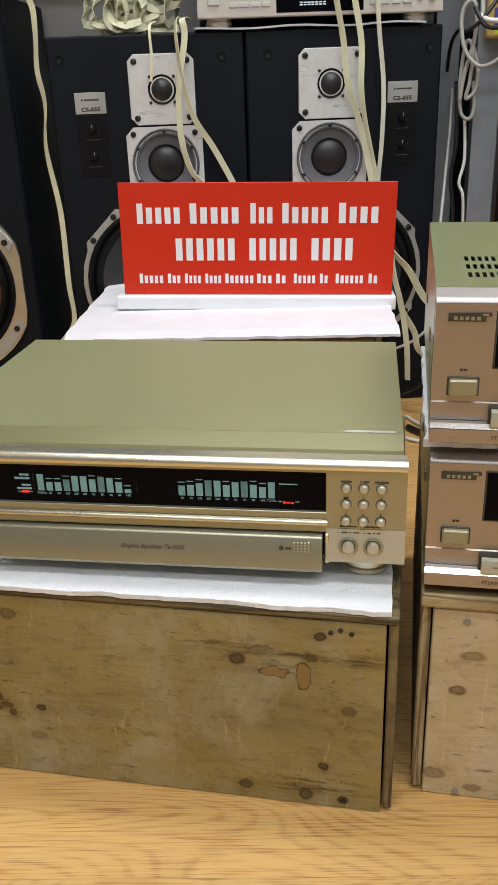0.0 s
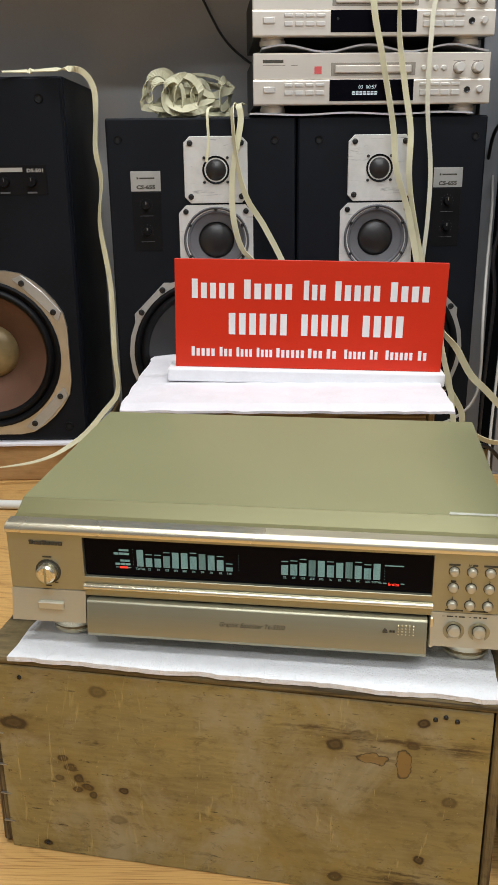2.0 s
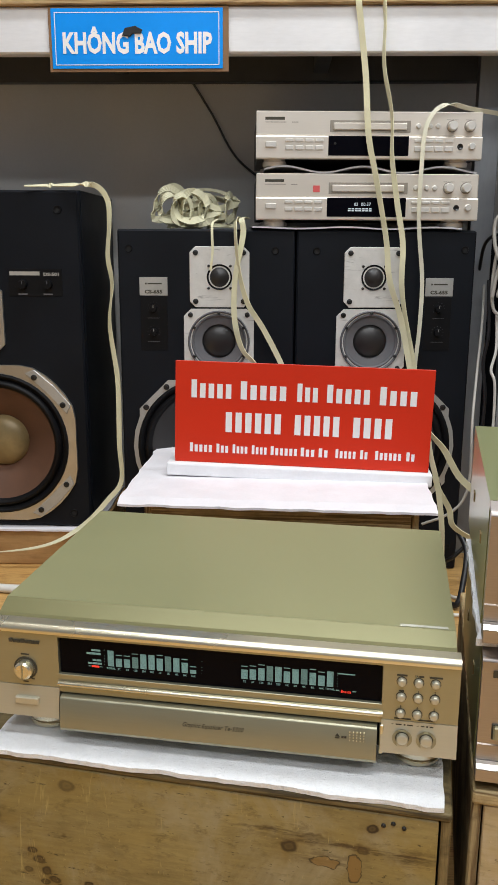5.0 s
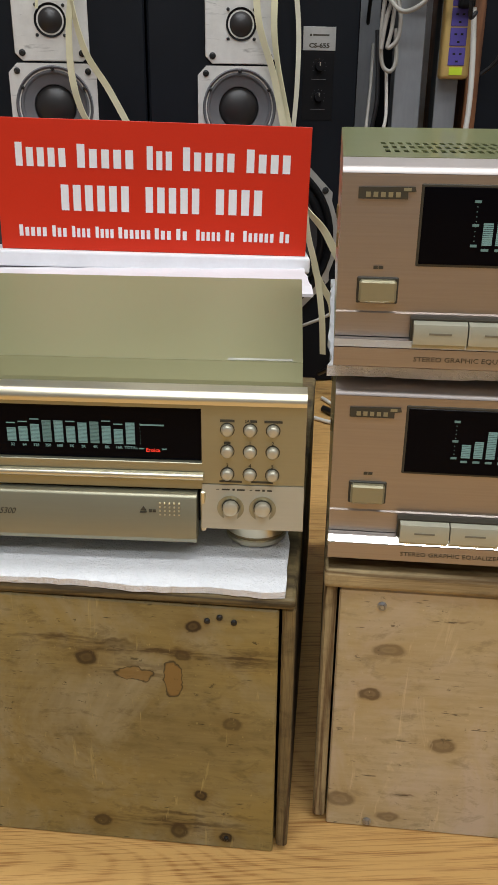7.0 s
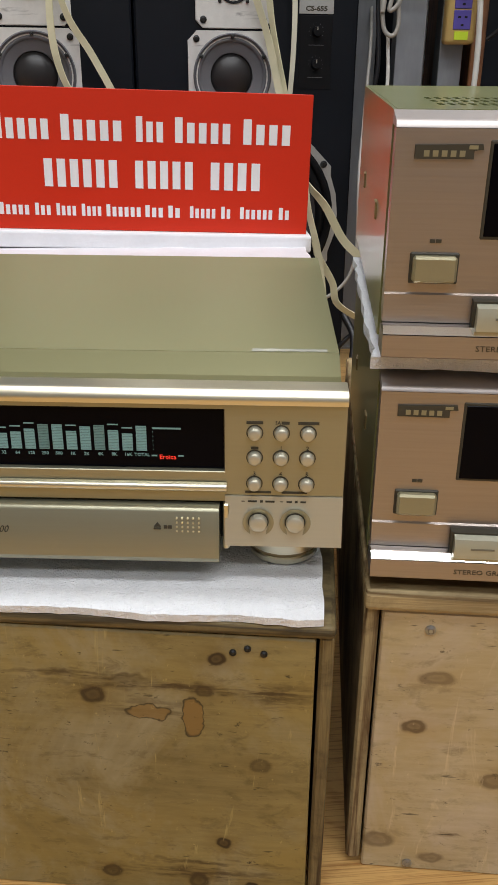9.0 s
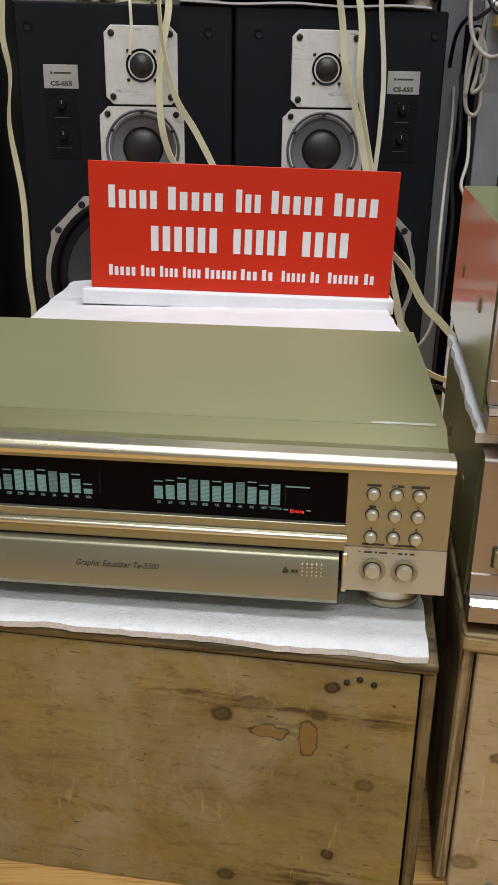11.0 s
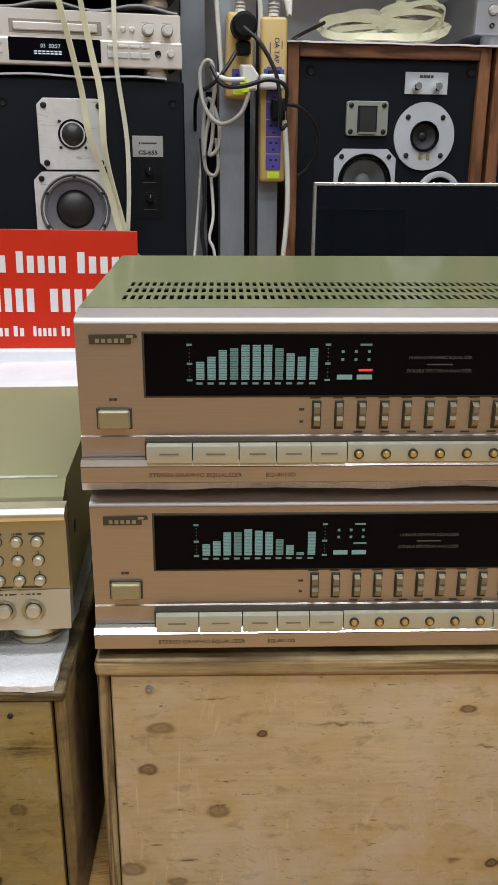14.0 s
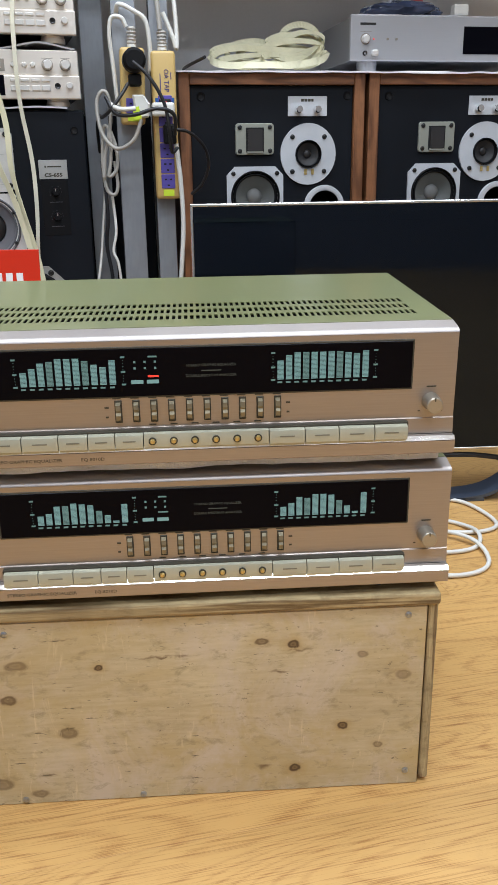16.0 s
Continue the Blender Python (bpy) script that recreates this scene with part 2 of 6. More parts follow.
M_BROWNCAP = plain("brown_gold_dust_cap", (0.25, 0.185, 0.085), 0.4, 0.2, 0.3, 60)
M_SCREW = plain("dark_screw", (0.05, 0.05, 0.05), 0.4, 0.8, 0.2)
M_STEELSCREW = plain("zinc_screw", (0.45, 0.47, 0.5), 0.35, 0.9, 0.2)
M_WALNUT = timber("walnut_veneer", (0.12, 0.048, 0.020), (0.275, 0.118, 0.050), (30, 30, 4), 5.0, stain=0.25, rough=0.42, relief=0.08)
M_WALNUTX = timber("walnut_veneer_flat", (0.12, 0.048, 0.020), (0.275, 0.118, 0.050), (4, 30, 30), 5.0, stain=0.25, rough=0.42, relief=0.08)
M_GOLD = plain("champagne_gold_face", (0.40, 0.388, 0.28), 0.36, 0.75, 0.03, 10, 600, (0.03, 1, 1), 0.05)
# Buttons, and the lower face with its brighter tilt put into the colour.
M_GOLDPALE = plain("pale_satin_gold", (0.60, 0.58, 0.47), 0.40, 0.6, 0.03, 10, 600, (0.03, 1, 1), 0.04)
# Lit copy of the face gold: highlight brightness is part of the base colour.
M_GOLDLIT = plain("lit_gold_trim", (0.78, 0.735, 0.57), 0.28, 0.9, 0.03, 10, 500, (0.03, 1, 1), 0.03)
M_OLIVE = plain("olive_gold_lid_paint", (0.35, 0.343, 0.182), 0.36, 0.35, 0.03, 6, 900, relief=0.06, wear=0.05)
M_OLIVE2 = plain("green_gold_cover_paint", (0.29, 0.315, 0.145), 0.32, 0.45, 0.03, 6, 900, relief=0.03, wear=0.05, coat=0.3)
M_ROSE = plain("rose_champagne_face", (0.428, 0.374, 0.334), 0.34, 0.75, 0.03, 10, 700, (0.02, 1, 1), 0.2, wear=0.22)
M_ROSEEDGE = plain("satin_rose_edge", (0.48, 0.44, 0.42), 0.46, 0.9, 0.02, relief=0)
M_CHROME = plain("bright_chrome", (0.93, 0.93, 0.92), 0.12, 1.0, 0.02, relief=0)
M_BUTTON = plain("pale_gold_button", (0.34, 0.31, 0.19), 0.42, 0.35, 0.05)
M_CREAM = plain("cream_button", (0.49, 0.49, 0.385), 0.38, 0.35, 0.05)
M_PRINT = plain("dark_print", (0.05, 0.045, 0.03), 0.6, 0, 0.1, relief=0)
M_GLASSBLACK = plain("black_display_window", (0.002, 0.002, 0.004), 0.16, 0, 0.1, relief=0, spec=0.06)
M_TEAL = glow("teal_segment", (0.36, 0.64, 0.61), 0.25)
M_TEALDIM = glow("dim_teal_segment", (0.30, 0.55, 0.52), 0.16)
M_REDGLOW = glow("red_segment", (1.0, 0.05, 0.03), 1.0)
M_FELT = felt("white_felt", (0.95, 0.96, 0.985))
M_FOAM = plain("white_foam_sheet", (0.80, 0.775, 0.805), 0.85, 0, 0.05, 40, 200, relief=0.3)
M_SIGNRED = plain("red_sign_plastic", (0.67, 0.034, 0.011), 0.36, 0, 0.04, 8, 300, relief=0.02, spec=0.3)
M_SIGNWHITE = plain("white_sign_print", (0.90, 0.88, 0.88), 0.4, 0, 0.03, relief=0)
M_BLUE = plain("blue_sign_film", (0.006, 0.29, 0.92), 0.4, 0, 0.06, 25, 200, relief=0.1, spec=0.2)
M_CARD = plain("brown_cardboard", (0.25, 0.14, 0.07), 0.8)
M_SHELFWHITE = plain("white_painted_beam", (0.80, 0.80, 0.82), 0.42, 0.1, 0.08, 20, 200, (0.2, 1, 1), 0.1, wear=0.15)
M_POST = plain("galvanised_grey_steel", (0.36, 0.38, 0.41), 0.42, 0.45, 0.14, 30, 180, (1, 1, 0.2), 0.15, wear=0.2)
# Darkened copy of the post steel; also serves rear beams and a dark cord.
M_POSTDARK = plain("dark_shaded_steel", (0.085, 0.09, 0.095), 0.5, 0.3, 0.15, 30, 180, (1, 1, 0.2), 0.1)
M_PLYEDGE = timber("shelf_plywood", (0.26, 0.15, 0.06), (0.52, 0.36, 0.18), (6, 30, 120), 4.0, stain=0.3)
M_CDFACE = plain("champagne_silver_face", (0.80, 0.745, 0.67), 0.36, 0.6, 0.03, 10, 600, (0.03, 1, 1), 0.04)
M_SILVER = plain("silver_face", (0.56, 0.57, 0.60), 0.36, 0.7, 0.03, 10, 600, (0.03, 1, 1), 0.04)
M_DARKCASE = plain("dark_steel_case", (0.05, 0.05, 0.05), 0.45, 0.4, 0.1)
M_STRAP = plain("cream_webbing", (0.74, 0.71, 0.49), 0.75, 0, 0.1, 60, 500, relief=0.3)
M_STRAPOLD = plain("old_cream_webbing", (0.60, 0.575, 0.40), 0.78, 0, 0.14, 60, 500, relief=0.3)
M_WHITECABLE = plain("white_cable", (0.74, 0.73, 0.68), 0.45, 0, 0.06)
M_GREYCABLE = plain("greyed_cable", (0.42, 0.40, 0.36), 0.5, 0, 0.1)
M_BLACKCABLE = plain("black_cable", (0.012, 0.012, 0.014), 0.42, 0, 0.1)
M_YELLOWPL = plain("aged_yellow_plastic", (0.60, 0.42, 0.15), 0.42, 0, 0.07, 20, 300)
M_PURPLE = plain("purple_socket_plastic", (0.10, 0.075, 0.36), 0.45, 0, 0.06)
M_LIME = plain("lime_sticker", (0.62, 0.80, 0.03), 0.6, 0, 0.05)
M_TVBLACK = plain("glossy_tv_screen", (0.002, 0.003, 0.006), 0.05, 0, 0.1, relief=0, spec=0.42)
M_TVBLACK.node_tree.nodes["Principled BSDF"].inputs["Specular Tint"].default_value = (0.62, 0.78, 1.0, 1)
M_TVBEZEL = plain("gloss_black_bezel", (0.006, 0.006, 0.007), 0.16, 0, 0.1, relief=0, spec=0.22)
M_TVRIM = plain("silver_rim", (0.72, 0.72, 0.72), 0.25, 0.9, 0.04)
M_BLUEGREY = plain("blue_grey_metal", (0.10, 0.125, 0.18), 0.3, 0.6, 0.1)
M_GRILLE = plain("brown_grille_cloth", (0.03, 0.024, 0.02), 0.85, 0, 0.3, 90, 700, relief=0.5)
M_REAR = plain("grey_rear_steel", (0.68, 0.71, 0.74), 0.5, 0, 0.05)
M_OLIVEDARK = plain("darker_lid_olive", (0.185, 0.175, 0.078), 0.36, 0.35, 0.03, 6, 900, relief=0.03, wear=0.05)
M_TAPE = plain("clear_tape", (0.52, 0.52, 0.45), 0.2, 0, 0.15, 200, 400, relief=0.3)
M_BLUEFILM = plain("dark_blue_plastic_bag", (0.05, 0.065, 0.12), 0.25, 0, 0.2, 40, 200, relief=0.4)

C1_KNOTS = [(0.314, 0.158, 0.009, 0.007, 0.8), (0.103, 0.129, 0.011, 0.0045, 1.0), (0.069, 0.110, 0.0060, 0.0045, 0.8), (0.076, 0.101, 0.0075, 0.0050, 0.75), (0.083, 0.090, 0.0055, 0.0060, 0.8),
            (0.091, 0.081, 0.0075, 0.0045, 0.85), (0.081, 0.077, 0.0060, 0.0035, 0.7), (0.096, 0.073, 0.0045, 0.0050, 0.75), (0.064, 0.088, 0.0055, 0.0040, 0.55), (0.125, 0.082, 0.006, 0.0045, 0.9), (0.388, 0.048, 0.006, 0.005, 0.9), (0.317, 0.017, 0.008, 0.006, 0.7),
            (0.406, 0.010, 0.006, 0.005, 1.0), (0.385, 0.188, 0.006, 0.005, 0.9), (0.025, 0.143, 0.016, 0.008, 0.8), (0.046, 0.010, 0.005, 0.004, 1.0),
            (0.108, 0.185, 0.010, 0.007, 0.5), (0.372, 0.013, 0.008, 0.008, 0.7), (0.118, 0.048, 0.010, 0.006, 0.35), (0.378, 0.165, 0.006, 0.005, 0.6),
            (0.36, 0.1665, 0.095, 0.0045, 0.95), (0.31, 0.172, 0.06, 0.003, 0.7), (0.350, 0.1500, 0.042, 0.0085, 0.45), (0.37, 0.02, 0.085, 0.006, 0.8), (0.38, 0.030, 0.06, 0.003, 0.6), (0.42, 0.165, 0.03, 0.012, 0.6), (0.41, 0.112, 0.007, 0.006, 0.5)]
C1_PATCH = [(0.3458, 0.1476, 0.0145, 0.0055, 0.8), (0.3706, 0.1457, 0.0068, 0.0150, 1.0)]
C2_KNOTS = [(0.0348, 0.121, 0.009, 0.006, 0.7), (0.0874, 0.0815, 0.011, 0.0075, 0.55), (0.3037, 0.1685, 0.007, 0.005, 1.0), (0.2738, 0.1727, 0.008, 0.004, 0.7),
            (0.3524, 0.0742, 0.0055, 0.0045, 0.9), (0.3057, 0.027, 0.007, 0.005, 0.95), (0.2754, 0.0307, 0.009, 0.004, 0.8), (0.1207, 0.1524, 0.005, 0.0035, 0.95),
            (0.3698, 0.1543, 0.006, 0.004, 0.45), (0.185, 0.1611, 0.035, 0.0016, 0.9), (0.292, 0.1401, 0.012, 0.002, 0.9), (0.045, 0.158, 0.012, 0.006, 0.5),
            (0.092, 0.185, 0.014, 0.002, 0.6), (0.41, 0.13, 0.009, 0.006, 0.4), (0.388, 0.05, 0.006, 0.004, 0.5), (0.31, 0.162, 0.014, 0.002, 0.7),
            (0.065, 0.033, 0.012, 0.002, 0.7), (0.02, 0.025, 0.012, 0.008, 0.5), (0.055, 0.012, 0.010, 0.005, 0.5)]
M_CRATE1 = timber("weathered_plywood", (0.16, 0.112, 0.036), (0.335, 0.262, 0.102), (3.5, 24, 26), 2.0, C1_KNOTS, 0.5, 0.6, 0.15, False, C1_PATCH, 0.55, ring=0.12, blotch=((0.315, 0.228, 0.066), (0.355, 0.305, 0.185), 0.85))
M_CRATE2 = timber("pale_pine_plywood", (0.385, 0.288, 0.148), (0.60, 0.497, 0.312), (3.0, 24, 26), 2.0, C2_KNOTS, 0.32, 0.6, 0.15, False, (), 0.25, ring=0.12, blotch=((0.48, 0.355, 0.155), (0.59, 0.495, 0.39), 0.8))
M_CRATE1S = timber("weathered_board", (0.055, 0.030, 0.013), (0.235, 0.175, 0.075), (150, 9, 7), 3.0, (), 0.9, 0.65, 0.35)
M_CRATE2S = timber("pine_board", (0.15, 0.092, 0.042), (0.50, 0.40, 0.215), (150, 9, 7), 3.0, (), 0.75, 0.65, 0.35)
M_CRATE1T = timber("weathered_top_board", (0.055, 0.038, 0.015), (0.21, 0.155, 0.065), (4, 25, 140), 3.0, (), 0.9, 0.65, 0.3)
M_CRATE2T = timber("pine_top_board", (0.15, 0.092, 0.034), (0.51, 0.395, 0.205), (4, 25, 140), 3.0, (), 0.7, 0.65, 0.3)


M_FOAMWHITE = plain("white_foam_block", (0.87, 0.88, 0.91), 0.7, 0, 0.04, 60, 250, relief=0.3)
M_STRAPPALE = plain("pale_webbing", (0.72, 0.70, 0.56), 0.7, 0, 0.06, 60, 500, relief=0.25)
M_PLINTH = timber("oak_plinth", (0.34, 0.18, 0.065), (0.54, 0.33, 0.14), (2, 20, 20), 4.0)
M_SILVERCASE = plain("silver_grey_case", (0.42, 0.43, 0.45), 0.42, 0.6, 0.04)


# ---- mesh helpers ----
def part(name, bm, material, parent=None, label="", smooth=None):
    me = bpy.data.meshes.new(name)
    bmesh.ops.recalc_face_normals(bm, faces=bm.faces)
    bm.to_mesh(me)
    bm.free()
    me.materials.append(material)
    if smooth is not None:
        me.shade_smooth()
        me.set_sharp_from_angle(angle=radians(smooth))
    ob = new(name, me)
    ob.parent = parent
    if label:
        tagged(ob, label)
    return ob


def thing(name, m, label, category, group="", kind=""):
    ob = new(name)
    ob.empty_display_size = 0.05
    ob.matrix_world = m
    return tagged(ob, label, category, group, kind)


def block(x0, x1, y0, y1, z0, z1, bev=0.0, bm=None, seg=1):
    made = bmesh.new()
    bmesh.ops.create_cube(made, size=1.0, matrix=Matrix.Translation(((x0 + x1) / 2, (y0 + y1) / 2, (z0 + z1) / 2)) @ Matrix.Diagonal((x1 - x0, y1 - y0, z1 - z0, 1)))
    if bev:
        bmesh.ops.bevel(made, geom=made.edges[:], offset=bev, segments=seg, affect="EDGES", profile=0.5)
    return merged(bm, made)


def merged(bm, made):
    if bm is None:
        return made
    tmp = bpy.data.meshes.new("tmp")
    made.to_mesh(tmp)
    made.free()
    bm.from_mesh(tmp)
    bpy.data.meshes.remove(tmp)
    return bm


def lathe(profile, cx=0.0, cz=0.0, seg=40, bm=None, upright=False):
    """Turned about an axis along y (or along z): profile of (radius, position along the axis)."""
    made = bmesh.new()
    rings = []
    for r, a in profile:
        if r < 1e-6:
            rings.append([made.verts.new((cx, a, cz) if not upright else (cx, cz, a))])
        else:
            ring = []
            for k in range(seg):
                w = 2 * math.pi * k / seg
                u, v = r * math.cos(w), r * math.sin(w)
                ring.append(made.verts.new((cx + u, a, cz + v) if not upright else (cx + u, cz + v, a)))
            rings.append(ring)
    for p, q in zip(rings, rings[1:]):
        if len(p) == 1 and len(q) == 1:
            continue
        for k in range(seg):
            n = (k + 1) % seg
            if len(p) == 1:
                made.faces.new((p[0], q[k], q[n]))
            elif len(q) == 1:
                made.faces.new((p[k], p[n], q[0]))
            else:
                made.faces.new((p[k], p[n], q[n], q[k]))
    return merged(bm, made)


def prism(outline, y0, y1, bm=None, bev=0.0):
    """An outline in x and z, pushed from y0 to y1."""
    made = bmesh.new()
    a = [made.verts.new((x, y0, z)) for x, z in outline]
    b = [made.verts.new((x, y1, z)) for x, z in outline]
    made.faces.new(a)
    made.faces.new(b[::-1])
    n = len(a)
    for k in range(n):
        made.faces.new((a[k], b[k], b[(k + 1) % n], a[(k + 1) % n]))
    if bev:
        bmesh.ops.recalc_face_normals(made, faces=made.faces)
        front = [e for e in made.edges if all(abs(v.co.y - y0) < 1e-6 for v in e.verts)]
        bmesh.ops.bevel(made, geom=front, offset=bev, segments=1, affect="EDGES")
    return merged(bm, made)


def profile_x(outline, x0, x1, bm=None):
    """An outline in y and z, pushed from x0 to x1."""
    made = bmesh.new()
    a = [made.verts.new((x0, y, z)) for y, z in outline]
    b = [made.verts.new((x1, y, z)) for y, z in outline]
    made.faces.new(a)
    made.faces.new(b[::-1])
    n = len(a)
    for k in range(n):
        made.faces.new((a[k], b[k], b[(k + 1) % n], a[(k + 1) % n]))
    return merged(bm, made)


def octagon(cx, cz, rx, rz, cut):
    return [(cx - rx + cut, cz - rz), (cx + rx - cut, cz - rz), (cx + rx, cz - rz + cut), (cx + rx, cz + rz - cut),
            (cx + rx - cut, cz + rz), (cx - rx + cut, cz + rz), (cx - rx, cz + rz - cut), (cx - rx, cz - rz + cut)]


def round_rect(cx, cz, rx, rz, r, n=4):
    out = []
    for qx, qz, a0 in ((1, 1, 0), (-1, 1, 90), (-1, -1, 180), (1, -1, 270)):
        for k in range(n + 1):
            a = radians(a0 + 90 * k / n)
            out.append((cx + qx * (rx - r) + r * math.cos(a), cz + qz * (rz - r) + r * math.sin(a)))
    return out


def plate_with_hole(outline, cx, cz, r, y0, y1, seg=40):
    """A flat plate with a round hole: outline round it, both resampled by angle."""
    made = bmesh.new()
    outer, inner = [], []
    angs = sorted(set([round(math.atan2(z - cz, x - cx), 5) for x, z in outline] + [round(-math.pi + 2 * math.pi * k / seg, 5) for k in range(seg)]))
    n = len(outline)

    def edge(a):
        dx, dz = math.cos(a), math.sin(a)
        best = 9.0
        for k in range(n):
            (x1, z1), (x2, z2) = outline[k], outline[(k + 1) % n]
            ex, ez = x2 - x1, z2 - z1
            den = dx * ez - dz * ex
            if abs(den) < 1e-9:
                continue
            t = ((x1 - cx) * ez - (z1 - cz) * ex) / den
            s = ((x1 - cx) * dz - (z1 - cz) * dx) / den
            if t > 0 and -1e-4 <= s <= 1 + 1e-4:
                best = min(best, t)
        return cx + best * dx, cz + best * dz

    for y in (y0, y1):
        outer.append([made.verts.new((p[0], y, p[1])) for p in map(edge, angs)])
        inner.append([made.verts.new((cx + r * math.cos(a), y, cz + r * math.sin(a))) for a in angs])
    m = len(angs)
    for k in range(m):
        j = (k + 1) % m
        made.faces.new((outer[0][k], outer[0][j], inner[0][j], inner[0][k]))
        made.faces.new((outer[1][k], inner[1][k], inner[1][j], outer[1][j]))
        made.faces.new((outer[0][k], outer[1][k], outer[1][j], outer[0][j]))
        made.faces.new((inner[0][k], inner[0][j], inner[1][j], inner[1][k]))
    return made


def smooth_path(pts, per=8):
    """Points on a smooth curve through pts (Catmull-Rom)."""
    p = [Vector(q) for q in pts]
    p = [2 * p[0] - p[1]] + p + [2 * p[-1] - p[-2]]
    out = []
    for k in range(1, len(p) - 2):
        for j in range(per):
            t = j / per
            a, b, c, d = p[k - 1], p[k], p[k + 1], p[k + 2]
            out.append(0.5 * (2 * b + (c - a) * t + (2 * a - 5 * b + 4 * c - d) * t * t + (3 * b - a - 3 * c + d) * t ** 3))
    out.append(p[-2])
    return out


def tube(pts, r, seg=8, per=6, bm=None):
    made = bmesh.new()
    path = smooth_path(pts, per)
    rings, up = [], None
    for k, q in enumerate(path):
        t = (path[min(k + 1, len(path) - 1)] - path[max(k - 1, 0)]).normalized()
        if up is None:
            up = t.orthogonal().normalized()
        up = (up - t * up.dot(t)).normalized()
        side = t.cross(up)
        rings.append([made.verts.new(q + r * (math.cos(2 * math.pi * n / seg) * up + math.sin(2 * math.pi * n / seg) * side)) for n in range(seg)])
    for a, b in zip(rings, rings[1:]):
        for n in range(seg):
            made.faces.new((a[n], a[(n + 1) % seg], b[(n + 1) % seg], b[n]))
    made.faces.new(rings[0][::-1])
    made.faces.new(rings[-1])
    return merged(bm, made)


def ribbon(pts, width, twist=(0,), per=8, thick=0.0012, across=(1, 0, 0), bm=None):
    """A flat strap through pts; twist: degrees by which its breadth turns, spread along it."""
    made = bmesh.new()
    path = smooth_path(pts, per)
    n, rings = len(path), []
    for k, q in enumerate(path):
        t = (path[min(k + 1, n - 1)] - path[max(k - 1, 0)]).normalized()
        s = Vector(across) - t * Vector(across).dot(t)
        s = s.normalized() if s.length > 0.05 else t.orthogonal().normalized()
        f = k / (n - 1) * (len(twist) - 1)
        i = min(int(f), len(twist) - 2) if len(twist) > 1 else 0
        a = twist[0] if len(twist) == 1 else twist[i] + (twist[i + 1] - twist[i]) * (f - i)
        s = Matrix.Rotation(radians(a), 3, t) @ s
        nrm = t.cross(s)
        h, w = nrm * thick / 2, s * width / 2
        rings.append([made.verts.new(v) for v in (q - w - h, q + w - h, q + w + h, q - w + h)])
    for a, b in zip(rings, rings[1:]):
        for m in range(4):
            made.faces.new((a[m], a[(m + 1) % 4], b[(m + 1) % 4], b[m]))
    made.faces.new(rings[0][::-1])
    made.faces.new(rings[-1])
    return merged(bm, made)


def sheet(x0, x1, y0, y1, z, thick, nx=30, ny=14, ragged=0.003, wave=0.0008, droop=0.0, seed=1):
    """A soft sheet with ragged edges and slight waves; droop: how far its front edge hangs."""
    made = bmesh.new()
    top, low = [], []
    for j in range(ny + 1):
        rt, rl = [], []
        for i in range(nx + 1):
            u, v = i / nx, j / ny
            e = noise.noise((u * 14 + seed, v * 14, seed * 3.1)) * ragged
            e2 = noise.noise((u * 45 + seed, v * 45, seed * 1.7)) * ragged * 0.5
            x = x0 + (x1 - x0) * u + (e if i in (0, nx) else 0) + (e2 if i in (0, nx) else 0)
            y = y0 + (y1 - y0) * v + ((e + e2) if j in (0, ny) else 0)
            w = z + wave * noise.noise((x * 25, y * 25, seed))
            if j == 0:
                w -= droop
            rt.append(made.verts.new((x, y, w + thick)))
            rl.append(made.verts.new((x, y, w)))
        top.append(rt)
        low.append(rl)
    for g, flip in ((top, False), (low, True)):
        for j in range(ny):
            for i in range(nx):
                q = (g[j][i], g[j][i + 1], g[j + 1][i + 1], g[j + 1][i])
                made.faces.new(q[::-1] if flip else q)
    loop = [(0, i) for i in range(nx)] + [(j, nx) for j in range(ny)] + [(ny, nx - i) for i in range(nx)] + [(ny - j, 0) for j in range(ny)]
    for a, b in zip(loop, loop[1:] + loop[:1]):
        made.faces.new((top[a[0]][a[1]], low[a[0]][a[1]], low[b[0]][b[1]], top[b[0]][b[1]]))
    return made


def lettering(name, text, size, m, material, parent=None, stretch=1.0, label="", bold=0.0, align="CENTER", shear=0.0, depth=0.0002):
    """Words in the built-in font as a mesh, facing the thing's front."""
    cu = bpy.data.curves.new("words", "FONT")
    cu.body, cu.size, cu.extrude, cu.offset, cu.shear = text, size, depth, bold, shear
    cu.align_x, cu.align_y, cu.resolution_u = align, "CENTER", 2
    tmp = new("words", cu)
    me = bpy.data.meshes.new_from_object(tmp.evaluated_get(bpy.context.evaluated_depsgraph_get()))
    bpy.data.objects.remove(tmp)
    me.transform(m @ pose(0, 0, 0, 90) @ Matrix.Diagonal((stretch, 1, 1, 1)))
    me.materials.clear()
    me.materials.append(material)
    me.name = name
    ob = new(name, me)
    ob.parent = parent
    if label:
        tagged(ob, label)
    return ob


def bars(spans, y, material, name, parent, thick=0.0003):
    """Flat printed bars: (x0, x1, z0, z1) each."""
    for x0, x1, z0, z1 in spans:
        ob = part(name, block(x0, x1, y - thick, y, z0, z1), material, parent)
    return ob


def screw(parent, x, y, z, r=0.004, material=None):
    bm = lathe([(0, y - 0.0022), (r * 0.45, y - 0.0022), (r * 0.5, y - 0.0012), (r * 0.55, y - 0.0022), (r, y - 0.0015), (r, y + 0.001)], x, z, 12)
    return part("screw", bm, material or M_SCREW, parent, smooth=40)


